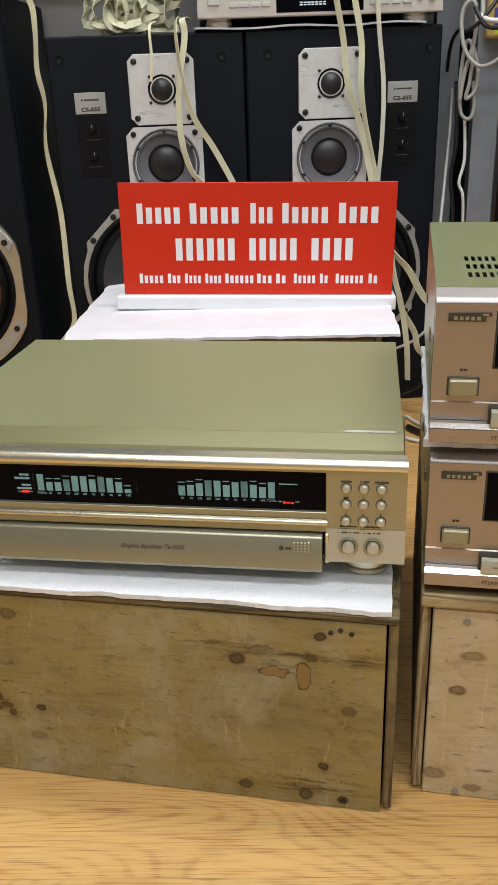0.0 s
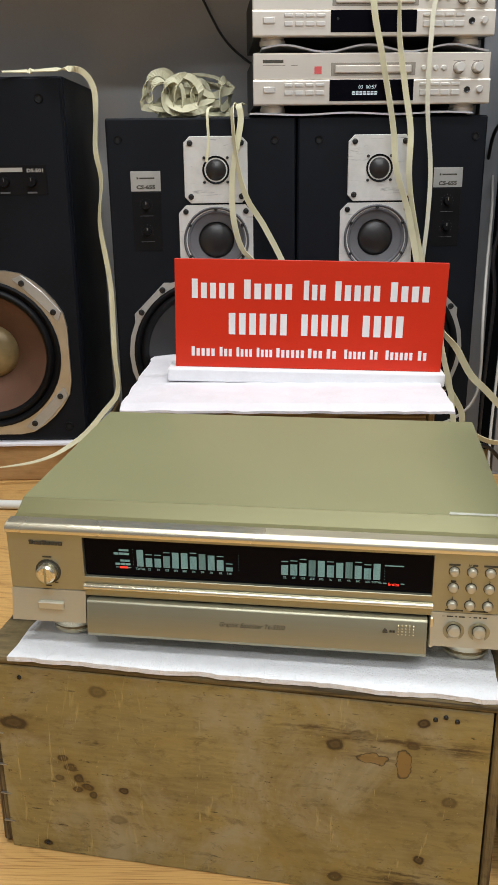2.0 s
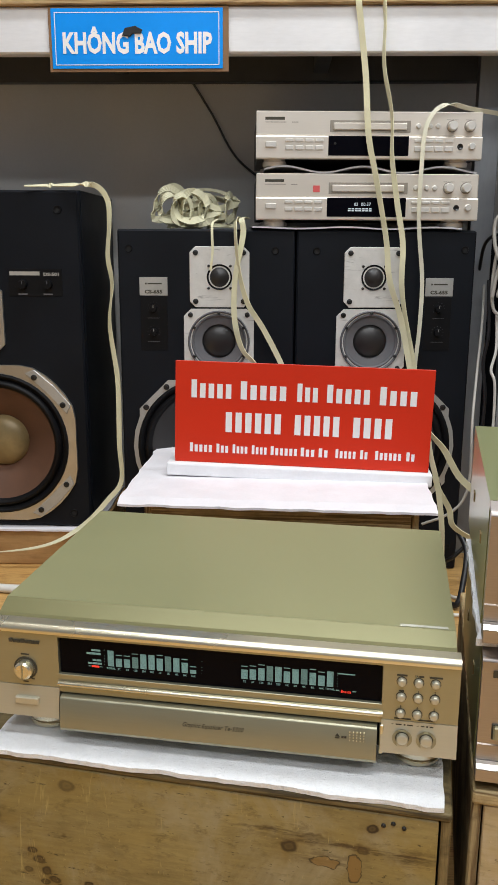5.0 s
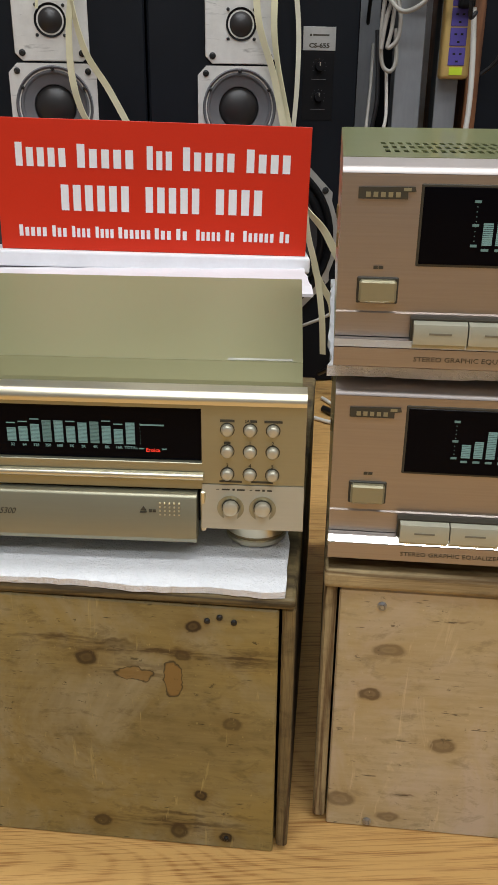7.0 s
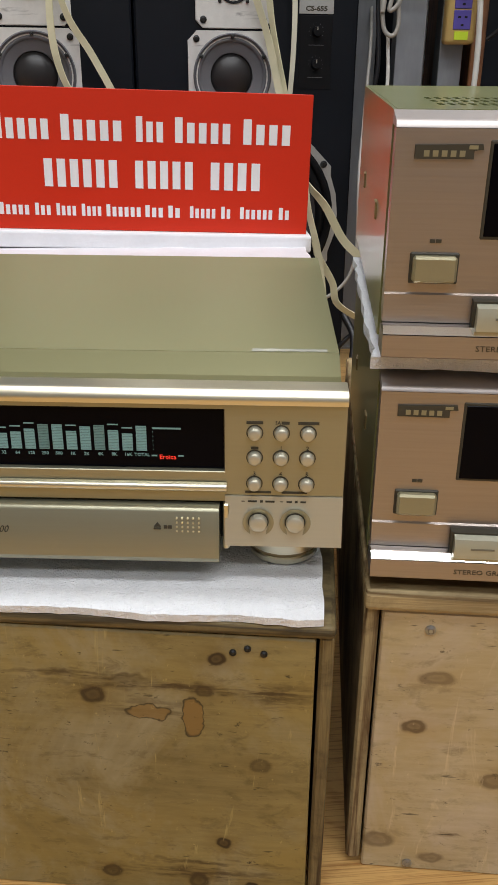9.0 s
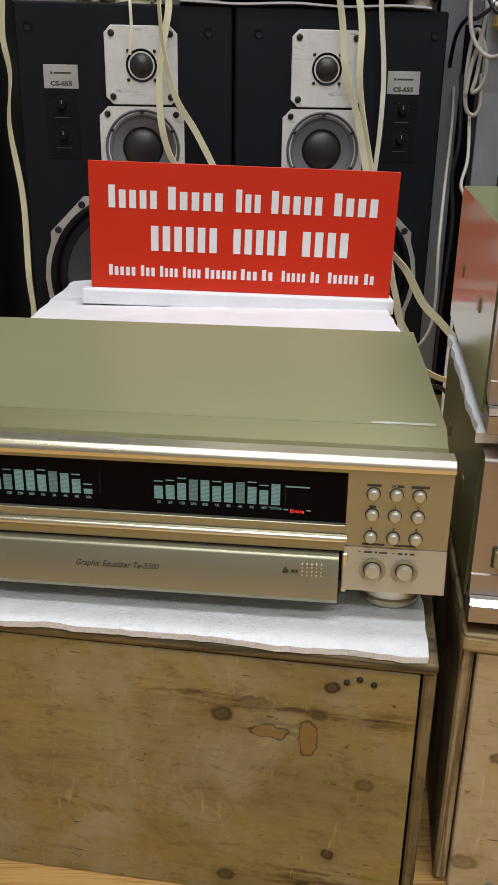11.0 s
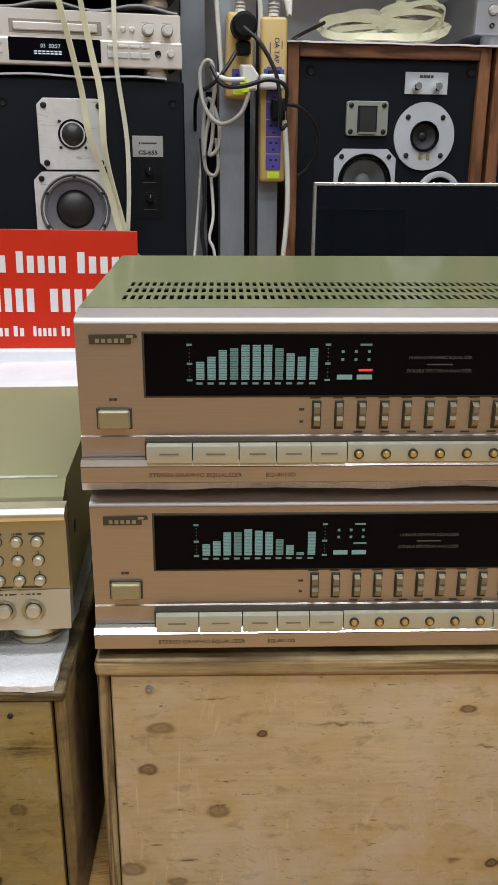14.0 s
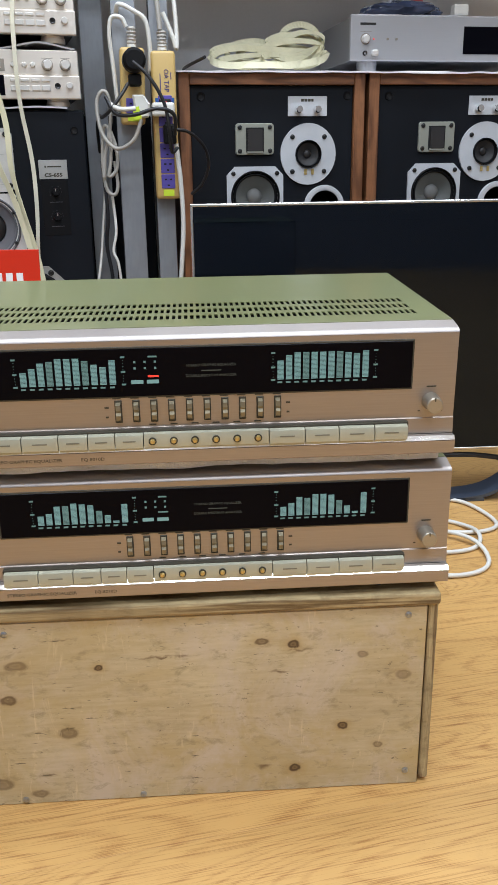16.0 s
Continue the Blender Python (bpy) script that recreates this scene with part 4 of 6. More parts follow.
    for es in (edges_a, edges_b):
        for a, b in zip(es, es[1:]):
            k = part("wide_button", profile_x([(-0.007, 0.0275), (-0.0108, 0.0262), (-0.0122, 0.0215), (-0.0118, 0.0150), (-0.007, 0.0138)], a + 0.0004, b - 0.0004), M_CREAM, q, smooth=30)
            c, h = (a + b) / 2, min(0.007, (b - a) / 4)
            bars([(c - h * 0.9, c + h * 0.9, 0.0208, 0.0219)], -0.0121, M_PRINTSOFT, "button_print", k)
    part("memory_panel", profile_x([(-0.007, 0.0278), (-0.0100, 0.0268), (-0.0112, 0.0215), (-0.0108, 0.0150), (-0.007, 0.0138)], 0.1742, 0.2806), M_CREAM, q, smooth=30)
    for k in range(6):
        x = 0.1815 + k * 0.0180
        b = part("memory_button", lathe([(0, -0.0140), (0.0017, -0.0138), (0.0023, -0.0128), (0.0023, -0.010)], x, 0.0208, 18), M_BROWNCAPLIT, q, "small gold memory button", smooth=40)
        part("button_ring", lathe([(0.0024, -0.0119), (0.0034, -0.0119), (0.0034, -0.010)], x, 0.0208, 18), M_PRINT, b)
    bars([(0.1790 + k * 0.0180, 0.1850 + k * 0.0180, 0.0318, 0.0328) for k in range(6)], -0.0002, M_PRINT, "small_print", q)
    # power button, knob, words, feet
    part("power_bezel", block(0.0085, 0.0318, -0.0010, 0.002, 0.0350, 0.0500, 0.0006), M_PRINT, q)
    part("power_button", block(0.0098, 0.0306, -0.0052, 0.001, 0.0362, 0.0488, 0.0012), M_BUTTON, q, "pale gold power button")
    bars([(0.0172, 0.0196, 0.0545, 0.0562), (0.0200, 0.0226, 0.0545, 0.0562)], -0.0002, M_PRINT, "small_print", q)
    part("logo_plate", prism([(0.0065, 0.0925), (0.0330, 0.0925), (0.0330, 0.0962), (0.0372, 0.0966), (0.0366, 0.0990), (0.0065, 0.0985)], -0.0012, 0.0), M_PRINT, q, "dark raised maker plate")
    bars([(0.0105 + k * 0.0040, 0.0130 + k * 0.0040, 0.0935, 0.0962) for k in range(5)] + [(0.0305, 0.0345, 0.0968, 0.0985)], -0.0011, M_BUTTON, "logo_bar", q)
    kb = part("level_knob", lathe([(0, -0.0150), (0.0062, -0.0150), (0.0072, -0.0142), (0.0077, -0.003), (0.0077, 0.0)], 0.4228, 0.0452, 32), M_KNOB, q, "silver output level knob", smooth=35)
    part("pointer", block(0.4224, 0.4232, -0.0154, -0.0148, 0.0490, 0.0525), M_PRINT, kb)
    bars([(0.4185, 0.4270, 0.0580, 0.0590), (0.4120, 0.4140, 0.0360, 0.0370), (0.4315, 0.4335, 0.0360, 0.0370)], -0.0002, M_PRINT, "small_print", q)
    lettering("face_words", "STEREO GRAPHIC EQUALIZER", 0.0040, pose(0.0425, -0.0106, 0.0058), M_PRINT, q, 1.15, align="LEFT")
    lettering("face_words", "EQ-8010D", 0.0040, pose(0.1200, -0.0106, 0.0058), M_PRINT, q, 1.15, align="LEFT")
    for x in (0.055, w - 0.055):
        for y in (0.035, 0.235):
            part("foot", lathe([(0, -0.0085), (0.020, -0.0085), (0.0215, -0.006), (0.022, 0.001)], x, y, 32, None, True), M_SILVER, q, smooth=35)
    return q


M_PRINTSOFT = plain("worn_print", (0.20, 0.19, 0.14), 0.6, 0, 0.1, relief=0)
M_SLIDER = plain("dull_gold_slider", (0.25, 0.215, 0.14), 0.4, 0.6, 0.05)
M_KNOB = plain("satin_silver_knob", (0.42, 0.385, 0.32), 0.36, 0.7, 0.05)
M_TEALWORDS = glow("faint_window_print", (0.20, 0.22, 0.20), 0.05)
M_BROWNCAPLIT = plain("gold_button_cap", (0.62, 0.47, 0.18), 0.3, 0.7, 0.05)
rose_equalizer(pose(0.1143, 0.6335, 0.2275, 0, 0, 2.0), "rose champagne stereo equalizer with green-gold cover, on the pale crate",
               [0.38, 0.46, 0.72, 0.74, 0.80, 0.78, 0.72, 0.48, 0.30, 0.10, 0.74], [0.36, 0.50, 0.72, 0.66, 0.82, 0.82, 0.76, 0.54, 0.30, 0.08, 0.80], False)
rose_equalizer(pose(0.1118, 0.6350, 0.3540, 0, 0, 2.0) @ pose(0, 0, 0, 1.8, 0, 0), "rose champagne stereo equalizer with tall spectrum bars, stacked on another",
               [0.50, 0.65, 0.80, 0.88, 0.95, 0.95, 0.95, 0.88, 0.72, 0.65, 0.88], [0.7, 0.85, 0.95, 0.95, 0.95, 0.95, 0.95, 0.95, 0.92, 0.88, 0.97], True)
f2 = part("felt_sheet", sheet(0.0062, 0.447, 0.005, 0.235, 0.0, 0.0066, 50, 16, 0.003, 0.0008, 0.0, 6), M_FELT)
f2.matrix_world = pose(0.1005, 0.640, 0.3412, 0, 0, 2.0) @ pose(0, 0, 0, 1.5, 0, 0)
tagged(f2, "white felt sheet laid between the two stacked equalizers", "felt sheet")


# ---- drivers ----
def cut(ob, holes, y0=-0.05, y1=0.075):
    """Cuts round holes (x, z, radius) through the front of a box."""
    bm = None
    for x, z, r in holes:
        bm = lathe([(0, y0), (r, y0), (r, y1), (0, y1)], x, z, 40, bm)
    tool = part("tool", bm, M_DARK, ob.parent)
    mod = ob.modifiers.new("cut", "BOOLEAN")
    mod.object, mod.solver = tool, "EXACT"
    bpy.context.view_layer.update()
    me = bpy.data.meshes.new_from_object(ob.evaluated_get(bpy.context.evaluated_depsgraph_get()))
    ob.modifiers.clear()
    ob.data = me
    bpy.data.objects.remove(tool)


def cone_driver(parent, name, cx, cz, y, r, cone, cap, surround, depth, cap_r, label=""):
    """A loudspeaker unit: rolled surround, cone, dust cap."""
    d = part(name, lathe([(r, y), (r, y - 0.004), (r * 0.97, y - 0.006), (r * 0.93, y - 0.003), (r * 0.91, y + 0.002)], cx, cz, 48), surround, parent, label, 50)
    roll = [(r * (0.91 - 0.11 * k / 6), y + 0.001 - 0.009 * math.sin(math.pi * k / 6) * (r / 0.15)) for k in range(7)]
    part("surround", lathe(roll, cx, cz, 48), surround, d, smooth=60)
    part("cone", lathe([(r * 0.80, y + 0.002), (r * 0.55, y + depth * 0.5), (cap_r * 0.98, y + depth)], cx, cz, 48), cone, d, smooth=60)
    part("dust_cap", lathe([(cap_r, y + depth)] + [(cap_r * math.cos(a), y + depth - cap_r * 0.45 * math.sin(a)) for a in (0.3, 0.6, 0.9, 1.2)] + [(0, y + depth - cap_r * 0.45)], cx, cz, 36), cap, d, smooth=60)
    return d


def twin_speaker(m, w, h, flip, label):
    """A tall black three-way speaker; flip mirrors the layout."""
    s = thing("loudspeaker", m, label, "loudspeaker", "black three-way loudspeakers")

    def X(u):
        return w - u if flip else u

    dz = 0.30
    mu, mz = (0.199 if flip else 0.194), h - 0.2135
    tu = 0.197 if flip else 0.1955
    holes = [(X(mu), mz, 0.053), (X(0.170), h - 0.4245, 0.130)]
    cut(part("cabinet", block(0, w, 0.016, dz, 0, h, 0.002), M_BLACKVINYL, s), holes)
    cut(part("baffle", block(0.001, w - 0.001, 0, 0.0155, 0.001, h - 0.001, 0.003), M_BAFFLE, s), holes)
    for u, z in ((0.022, h - 0.0365), (w - 0.0390, h - 0.0395), (0.022, 0.05), (w - 0.0390, 0.05)):
        c = part("grille_socket", lathe([(0.0035, -0.0012), (0.0065, -0.0018), (0.0075, 0.0005)], X(u), z, 20), M_RUBBER, s)
        part("socket_hole", lathe([(0, -0.0004), (0.0036, -0.0004)], X(u), z, 16), M_DARK, c)
    # tweeter
    pl_ = part("tweeter_plate", prism(octagon(X(tu), h - 0.0895, 0.0575, 0.0575, 0.011), -0.0045, 0, None, 0.001), M_ALU, s, "scuffed aluminium tweeter plate")
    part("tweeter_well", lathe([(0.0235, -0.0052), (0.0245, -0.0058), (0.0215, -0.0052), (0.019, -0.002), (0.0185, -0.0046)], X(tu), h - 0.0895, 32), M_RUBBER, pl_, smooth=50)
    part("dome", lathe([(0.0185, -0.0046), (0.016, -0.0085), (0.010, -0.0125), (0.004, -0.0140), (0, -0.0142)], X(tu), h - 0.0895, 32), M_DUST, pl_, smooth=60)
    for du, dzz in ((-0.046, 0.046), (0.046, 0.046), (-0.046, -0.046), (0.046, -0.046)):
        screw(pl_, X(tu + du), -0.0045, h - 0.0895 + dzz, 0.0052)
    for du, dzz in ((-0.021, 0.021), (0.021, 0.021), (-0.021, -0.021), (0.021, -0.021)):
        screw(pl_, X(tu + du), -0.0045, h - 0.0895 + dzz, 0.0026)
    # midrange
    zc = mz
    mp = part("midrange_plate", plate_with_hole(octagon(X(mu), zc, 0.068, 0.0635, 0.014), X(mu), zc, 0.054, -0.0045, 0), M_ALU, s, "scuffed aluminium midrange plate")
    cone_driver(mp, "midrange", X(mu), zc, -0.003, 0.0605, M_GREYSUR, M_DUST, M_GREYSUR, 0.012, 0.033)
    for du, dzz in ((-0.055, 0.052), (0.055, 0.052), (-0.055, -0.052), (0.055, -0.052)):
        screw(mp, X(mu + du), -0.0045, zc + dzz, 0.0050)
    for k in range(6):
        a = radians(30 + 60 * k)
        screw(mp, X(mu + 0.0555 * math.cos(a)), -0.0085, zc + 0.0555 * math.sin(a), 0.0030)
    # label and level controls
    lb = part("name_plate", block(min(X(0.041), X(0.095)), max(X(0.041), X(0.095)), -0.0012, 0, h - 0.125, h - 0.090, 0.0003), M_SILVERFRAME, s, "silver name plate")
    lettering("model_words", "CS-655", 0.0092, pose(X(0.068), -0.0013, h - 0.118), M_PRINT, lb, 1.25, bold=0.0004)
    bars([(X(0.068) - 0.016, X(0.068) - 0.013, h - 0.104, h - 0.1005), (X(0.068) - 0.011, X(0.068) + 0.016, h - 0.1035, h - 0.101)], -0.0012, M_PRINT, "maker_bar", lb)
    pn = part("control_panel", block(min(X(0.042), X(0.094)), max(X(0.042), X(0.094)), -0.0008, 0, h - 0.231, h - 0.127, 0.0003), M_RUBBER, s)
    for z in (h - 0.149, h - 0.195):
        k = part("level_knob", lathe([(0, -0.009), (0.0065, -0.009), (0.0075, -0.0005)], X(0.067), z, 20), M_RUBBER, pn, smooth=35)
        part("pointer", block(X(0.067) - 0.0005, X(0.067) + 0.0005, -0.0094, -0.0088, z + 0.001, z + 0.0065), M_GREYCABLE, k)
        bars([(X(0.067) + 0.0115 * math.cos(radians(a)) - 0.0004, X(0.067) + 0.0115 * math.cos(radians(a)) + 0.0004, z + 0.0115 * math.sin(radians(a)) - 0.0004, z + 0.0115 * math.sin(radians(a)) + 0.0004) for a in range(-30, 240, 30)], -0.0009, M_GREYSUR, "dial_dot", pn)
        bars([(X(0.067) - 0.012, X(0.067) + 0.012, z - 0.0195, z - 0.0188)], -0.0009, M_GREYSUR, "dial_line", pn)
    # woofer
    wz, wx = h - 0.4245, 0.170
    out = []
    for k in range(4):
        for da, r in ((-15.2, 0.155), (15.2, 0.155), (20, 0.148), (32, 0.148), (45, 0.148), (58, 0.148), (70, 0.148)):
            a = radians(90 * k + 45 + da)
            out.append((X(wx) + r * math.cos(a), wz + r * math.sin(a)))
    wp = part("woofer_frame", plate_with_hole(out, X(wx), wz, 0.134, -0.006, 0), M_SILVERFRAME, s, "cast grey woofer frame")
    cone_driver(wp, "woofer", X(wx), wz, -0.004, 0.139, M_CONE, M_DUST, M_RUBBER, 0.035, 0.045)
    for k in range(8):
        a = radians((45, 135, 225, 315)[k // 2] + (11.5 if k % 2 else -11.5))
        screw(wp, X(wx) + 0.1455 * math.cos(a), -0.006, wz + 0.1455 * math.sin(a), 0.0058)
    return s


CSM = pose(-0.544, 1.501, 0, 0, 0, 15.3)
twin_speaker(CSM @ pose(-0.0220, 0, 0), 0.3415, 0.6935, False, "black three-way loudspeaker with scuffed silver driver plates, standing on the floor")
twin_speaker(CSM @ pose(0.3215, 0, 0), 0.347, 0.6935, True, "black three-way loudspeaker with mirrored layout, under two disc players")


# ---- big black speaker ----
def big_speaker(m):
    s = thing("loudspeaker", m, "large black loudspeaker with a brown paper woofer, on white foam", "loudspeaker")
    w, h = 0.385, 0.680
    holes = [(0.198, 0.178, 0.137), (0.150, 0.435, 0.055), (0.130, 0.585, 0.039)]
    cut(part("cabinet", block(0, w, 0.018, 0.325, 0, h, 0.002), M_BLACKVINYL, s), holes)
    cut(part("baffle", block(0.001, w - 0.001, 0, 0.0175, 0.001, h - 0.001, 0.004), M_BAFFLE, s), holes)
    for x, z in ((0.343, h - 0.037), (0.042, h - 0.037), (0.348, 0.03), (0.04, 0.03)):
        c = part("grille_socket", lathe([(0.004, -0.0012), (0.0075, -0.0020), (0.009, 0.0005)], x, z, 20), M_RUBBER, s)
        part("socket_hole", lathe([(0, -0.0004), (0.0042, -0.0004)], x, z, 16), M_DARK, c)
    cx, cz = 0.198, 0.178
    rim = []
    for k in range(4):
        for da in (-27, -18, -9, 0, 9, 18, 27):
            a = radians(90 * k + 45 + da)
            rr = min(0.181 - 0.004 * (abs(da) < 20), 0.163 / max(abs(math.cos(a)), abs(math.sin(a))))
            rim.append((cx + rr * math.cos(a), cz + rr * math.sin(a)))
    wp = part("woofer_frame", plate_with_hole(rim, cx, cz, 0.138, -0.007, 0), M_CASTALU, s, "silver eight-sided woofer frame")
    for k in range(4):
        a = radians(90 * k + 45)
        u, v = Vector((math.cos(a), math.sin(a))), Vector((-math.sin(a), math.cos(a)))
        pad = [Vector((cx, cz)) + u * p + v * q for p, q in ((0.150, -0.058), (0.169, -0.050), (0.173, 0.0), (0.169, 0.050), (0.150, 0.058), (0.152, 0.0))]
        part("corner_pad", prism([tuple(q) for q in pad], -0.0095, -0.007, None, 0.001), M_SILVERFRAME, wp, "raised screw pad")
    cone_driver(wp, "woofer", cx, cz, -0.005, 0.147, M_BROWNCONE, M_BROWNCAP, M_RUBBER, 0.040, 0.054, "brown paper woofer")
    for k in range(8):
        a = radians((45, 45, 135, 135, 225, 225, 315, 315)[k] + (14 if k % 2 else -14))
        screw(wp, cx + 0.1625 * math.cos(a), -0.0095, cz + 0.1625 * math.sin(a), 0.0060)
    mx, mz = 0.150, 0.435
    mp = part("midrange_frame", plate_with_hole(octagon(mx, mz, 0.076, 0.078, 0.026), mx, mz, 0.056, -0.006, 0), M_CASTALU, s, "silver midrange frame")
    cone_driver(mp, "midrange", mx, mz, -0.004, 0.062, M_CONE, M_BROWNCAP, M_GREYSUR, 0.014, 0.024)
    for k in range(6):
        a = radians(60 * k)
        part("vent_dot", lathe([(0, -0.0075), (0.005, -0.0075), (0.006, -0.006)], mx + 0.046 * math.cos(a), mz + 0.046 * math.sin(a), 14), M_DARK, mp)
    for sx, sz in ((1, 1), (-1, 1), (1, -1), (-1, -1)):
        screw(mp, mx + sx * 0.057, -0.006, mz + sz * 0.058, 0.0055)
    tx, tz = 0.130, 0.585
    tp = part("tweeter_frame", plate_with_hole([(tx + 0.068 * math.cos(radians(15 * k)), tz + 0.068 * math.sin(radians(15 * k))) for k in range(24)], tx, tz, 0.040, -0.006, 0), M_ALU, s, "round silver tweeter frame")
    cone_driver(tp, "tweeter", tx, tz, -0.004, 0.044, M_GREYSUR, M_DUST, M_RUBBER, 0.010, 0.016)
    for a in (-50, 50, 130, 230):
        screw(tp, tx + 0.055 * math.cos(radians(a)), -0.006, tz + 0.055 * math.sin(radians(a)), 0.0055)
    lp = part("label_plate", block(0.240, 0.346, -0.0008, 0, 0.478, 0.531, 0.0003), M_RUBBER, s)
    bars([(0.2425, 0.3020, 0.5185, 0.5260)], -0.0008, M_GREYCABLE, "maker_bar", lp)
    lettering("model_words", "DS-501", 0.0085, pose(0.3255, -0.0009, 0.5205), M_GREYCABLE, lp, 1.25, bold=0.0003)
    for x in (0.268, 0.318):
        k = part("level_knob", lathe([(0, -0.010), (0.008, -0.010), (0.0095, -0.0005)], x, 0.501, 20), M_RUBBER, lp, smooth=35)
        part("pointer", block(x - 0.0005, x + 0.0005, -0.0104, -0.0098, 0.502, 0.508), M_GREYSUR, k)
        bars([(x - 0.010, x + 0.008, 0.4805, 0.4835)], -0.0009, M_GREYSUR, "dial_print", lp)
    return s


DIAM = pose(-0.60, 1.516, 0.086, 0, 0, 12)
big_speaker(DIAM @ pose(-0.432, 0, 0))
base_ = part("plinth_board", block(-0.47, -0.03, -0.004, 0.31, -0.086, -0.0055, 0.002), M_PLINTH)
base_.matrix_world = DIAM
tagged(base_, "low wooden plinth under the large black loudspeaker", "plinth")
fs = part("foam_sheet", sheet(-0.475, -0.035, -0.014, 0.30, -0.0048, 0.0042, 40, 10, 0.003, 0.0006, 0.003, 12), M_FOAM)
fs.matrix_world = DIAM
tagged(fs, "white foam sheet under the large black loudspeaker", "foam sheet")


# ---- walnut speakers ----
def walnut_speaker(m, label):
    s = thing("loudspeaker", m, label, "loudspeaker", "walnut loudspeakers")
    w, h, d, t = 0.3805, 0.761, 0.31, 0.022
    part("side_panel", block(0, t, 0, d, 0, h, 0.0015), M_WALNUT, s, "walnut veneer side")
    part("side_panel", block(w - t, w, 0, d, 0, h, 0.0015), M_WALNUT, s, "walnut veneer side")
    part("top_panel", block(t + 0.0003, w - t - 0.0003, 0.0003, d, h - t, h - 0.0003, 0.0015), M_WALNUTX, s, "walnut veneer top")
    part("bottom_panel", block(t + 0.0003, w - t - 0.0003, 0.0003, d, 0.0003, t, 0.0015), M_WALNUTX, s)
    part("back_panel", block(t, w - t, d - 0.012, d - 0.001, t, h - t), M_DARK, s)
    holes = [(0.2638, h - 0.153, 0.0262), (0.152, h - 0.2345, 0.0465), (0.300, h - 0.258, 0.0329), (0.190, 0.235, 0.129)]
    cut(part("baffle", block(t + 0.001, w - t - 0.001, 0.010, 0.026, t + 0.001, h - t - 0.001, 0.001), M_BAFFLE, s), holes)
    yb = 0.010
    for x, z in ((0.045, h - 0.043), (0.346, h - 0.041), (0.045, 0.05), (0.346, 0.05)):
        c = part("grille_socket", lathe([(0.004, yb - 0.0012), (0.0075, yb - 0.0020), (0.009, yb + 0.0005)], x, z, 20), M_RUBBER, s)
        part("socket_hole", lathe([(0, yb - 0.0004), (0.0042, yb - 0.0004)], x, z, 16), M_DARK, c)
    lp = part("level_plate", block(0.2215, 0.303, yb - 0.002, yb, h - 0.080, h - 0.0425, 0.0005), M_WHITEPLATE, s, "white level control plate")
    for x in (0.2425, 0.2815):
        part("level_knob", lathe([(0, yb - 0.018), (0.006, yb - 0.018), (0.0075, yb - 0.014), (0.0075, yb - 0.002)], x, h - 0.067, 24), M_CHROME, lp, smooth=35)
    bars([(0.2485, 0.2545, h - 0.0525, h - 0.0475), (0.2555, 0.2615, h - 0.0525, h - 0.0475), (0.2625, 0.2685, h - 0.0525, h - 0.0475), (0.2695, 0.2745, h - 0.0525, h - 0.0475)], yb - 0.002, M_PRINT, "model_bar", lp)
    # ribbon-like super tweeter
    cx, cz = 0.152, h - 0.123
    tp = part("super_tweeter_plate", prism(round_rect(cx, cz, 0.0395, 0.030, 0.006), yb - 0.006, yb, None, 0.001), M_TWEET, s, "grey-green super tweeter plate")
    part("tweeter_window", block(cx - 0.0185, cx + 0.0185, yb - 0.007, yb - 0.006, cz - 0.025, cz + 0.022, 0.0004), M_DARK, tp)
    part("tweeter_film", prism(round_rect(cx, cz - 0.002, 0.0150, 0.021, 0.002), yb - 0.0105, yb - 0.0072), M_DUST, tp)
    part("tweeter_lip", block(cx - 0.0165, cx + 0.0165, yb - 0.010, yb - 0.007, cz - 0.027, cz - 0.0225, 0.0008), M_TWEET, tp)
    for sx, sz in ((1, 1), (-1, 1), (1, -1), (-1, -1)):
        screw(tp, cx + sx * 0.031, yb - 0.006, cz + sz * 0.0225, 0.0045)
    # tweeter
    cx, cz = 0.2638, h - 0.153
    tw = part("tweeter_plate", plate_with_hole([(cx + 0.0585 * math.cos(radians(10 * k)), cz + 0.0600 * math.sin(radians(10 * k))) for k in range(36)], cx, cz, 0.0265, yb - 0.005, yb), M_WHITEPLATE, s, "round white tweeter plate")
    cone_driver(tw, "tweeter", cx, cz, yb - 0.004, 0.0275, M_CONE, M_DUST, M_RUBBER, 0.010, 0.0085)
    for a in (45, 135, 225, 315):
        screw(tw, cx + 0.0475 * math.cos(radians(a)), yb - 0.005, cz + 0.0475 * math.sin(radians(a)), 0.0048)
    for x in (-0.006, 0.009):
        part("solder_tag", block(cx + x - 0.003, cx + x + 0.003, yb - 0.007, yb - 0.005, cz - 0.040, cz - 0.029, 0.0008), M_BROWNCAPLIT, tw)
    # midrange
    cx, cz = 0.152, h - 0.2345
    mp = part("midrange_plate", plate_with_hole(octagon(cx, cz, 0.0590, 0.0590, 0.017), cx, cz, 0.047, yb - 0.005, yb), M_WHITEPLATE, s, "white midrange plate")
    cone_driver(mp, "midrange", cx, cz, yb - 0.004, 0.051, M_GREYSUR2, M_DUSTGREY, M_RUBBER, 0.014, 0.016)
    for sx, sz in ((1, 1), (-1, 1), (1, -1), (-1, -1)):
        screw(mp, cx + sx * 0.0455, yb - 0.005, cz + sz * 0.0455, 0.0045)
    # port
    cx, cz = 0.300, h - 0.258
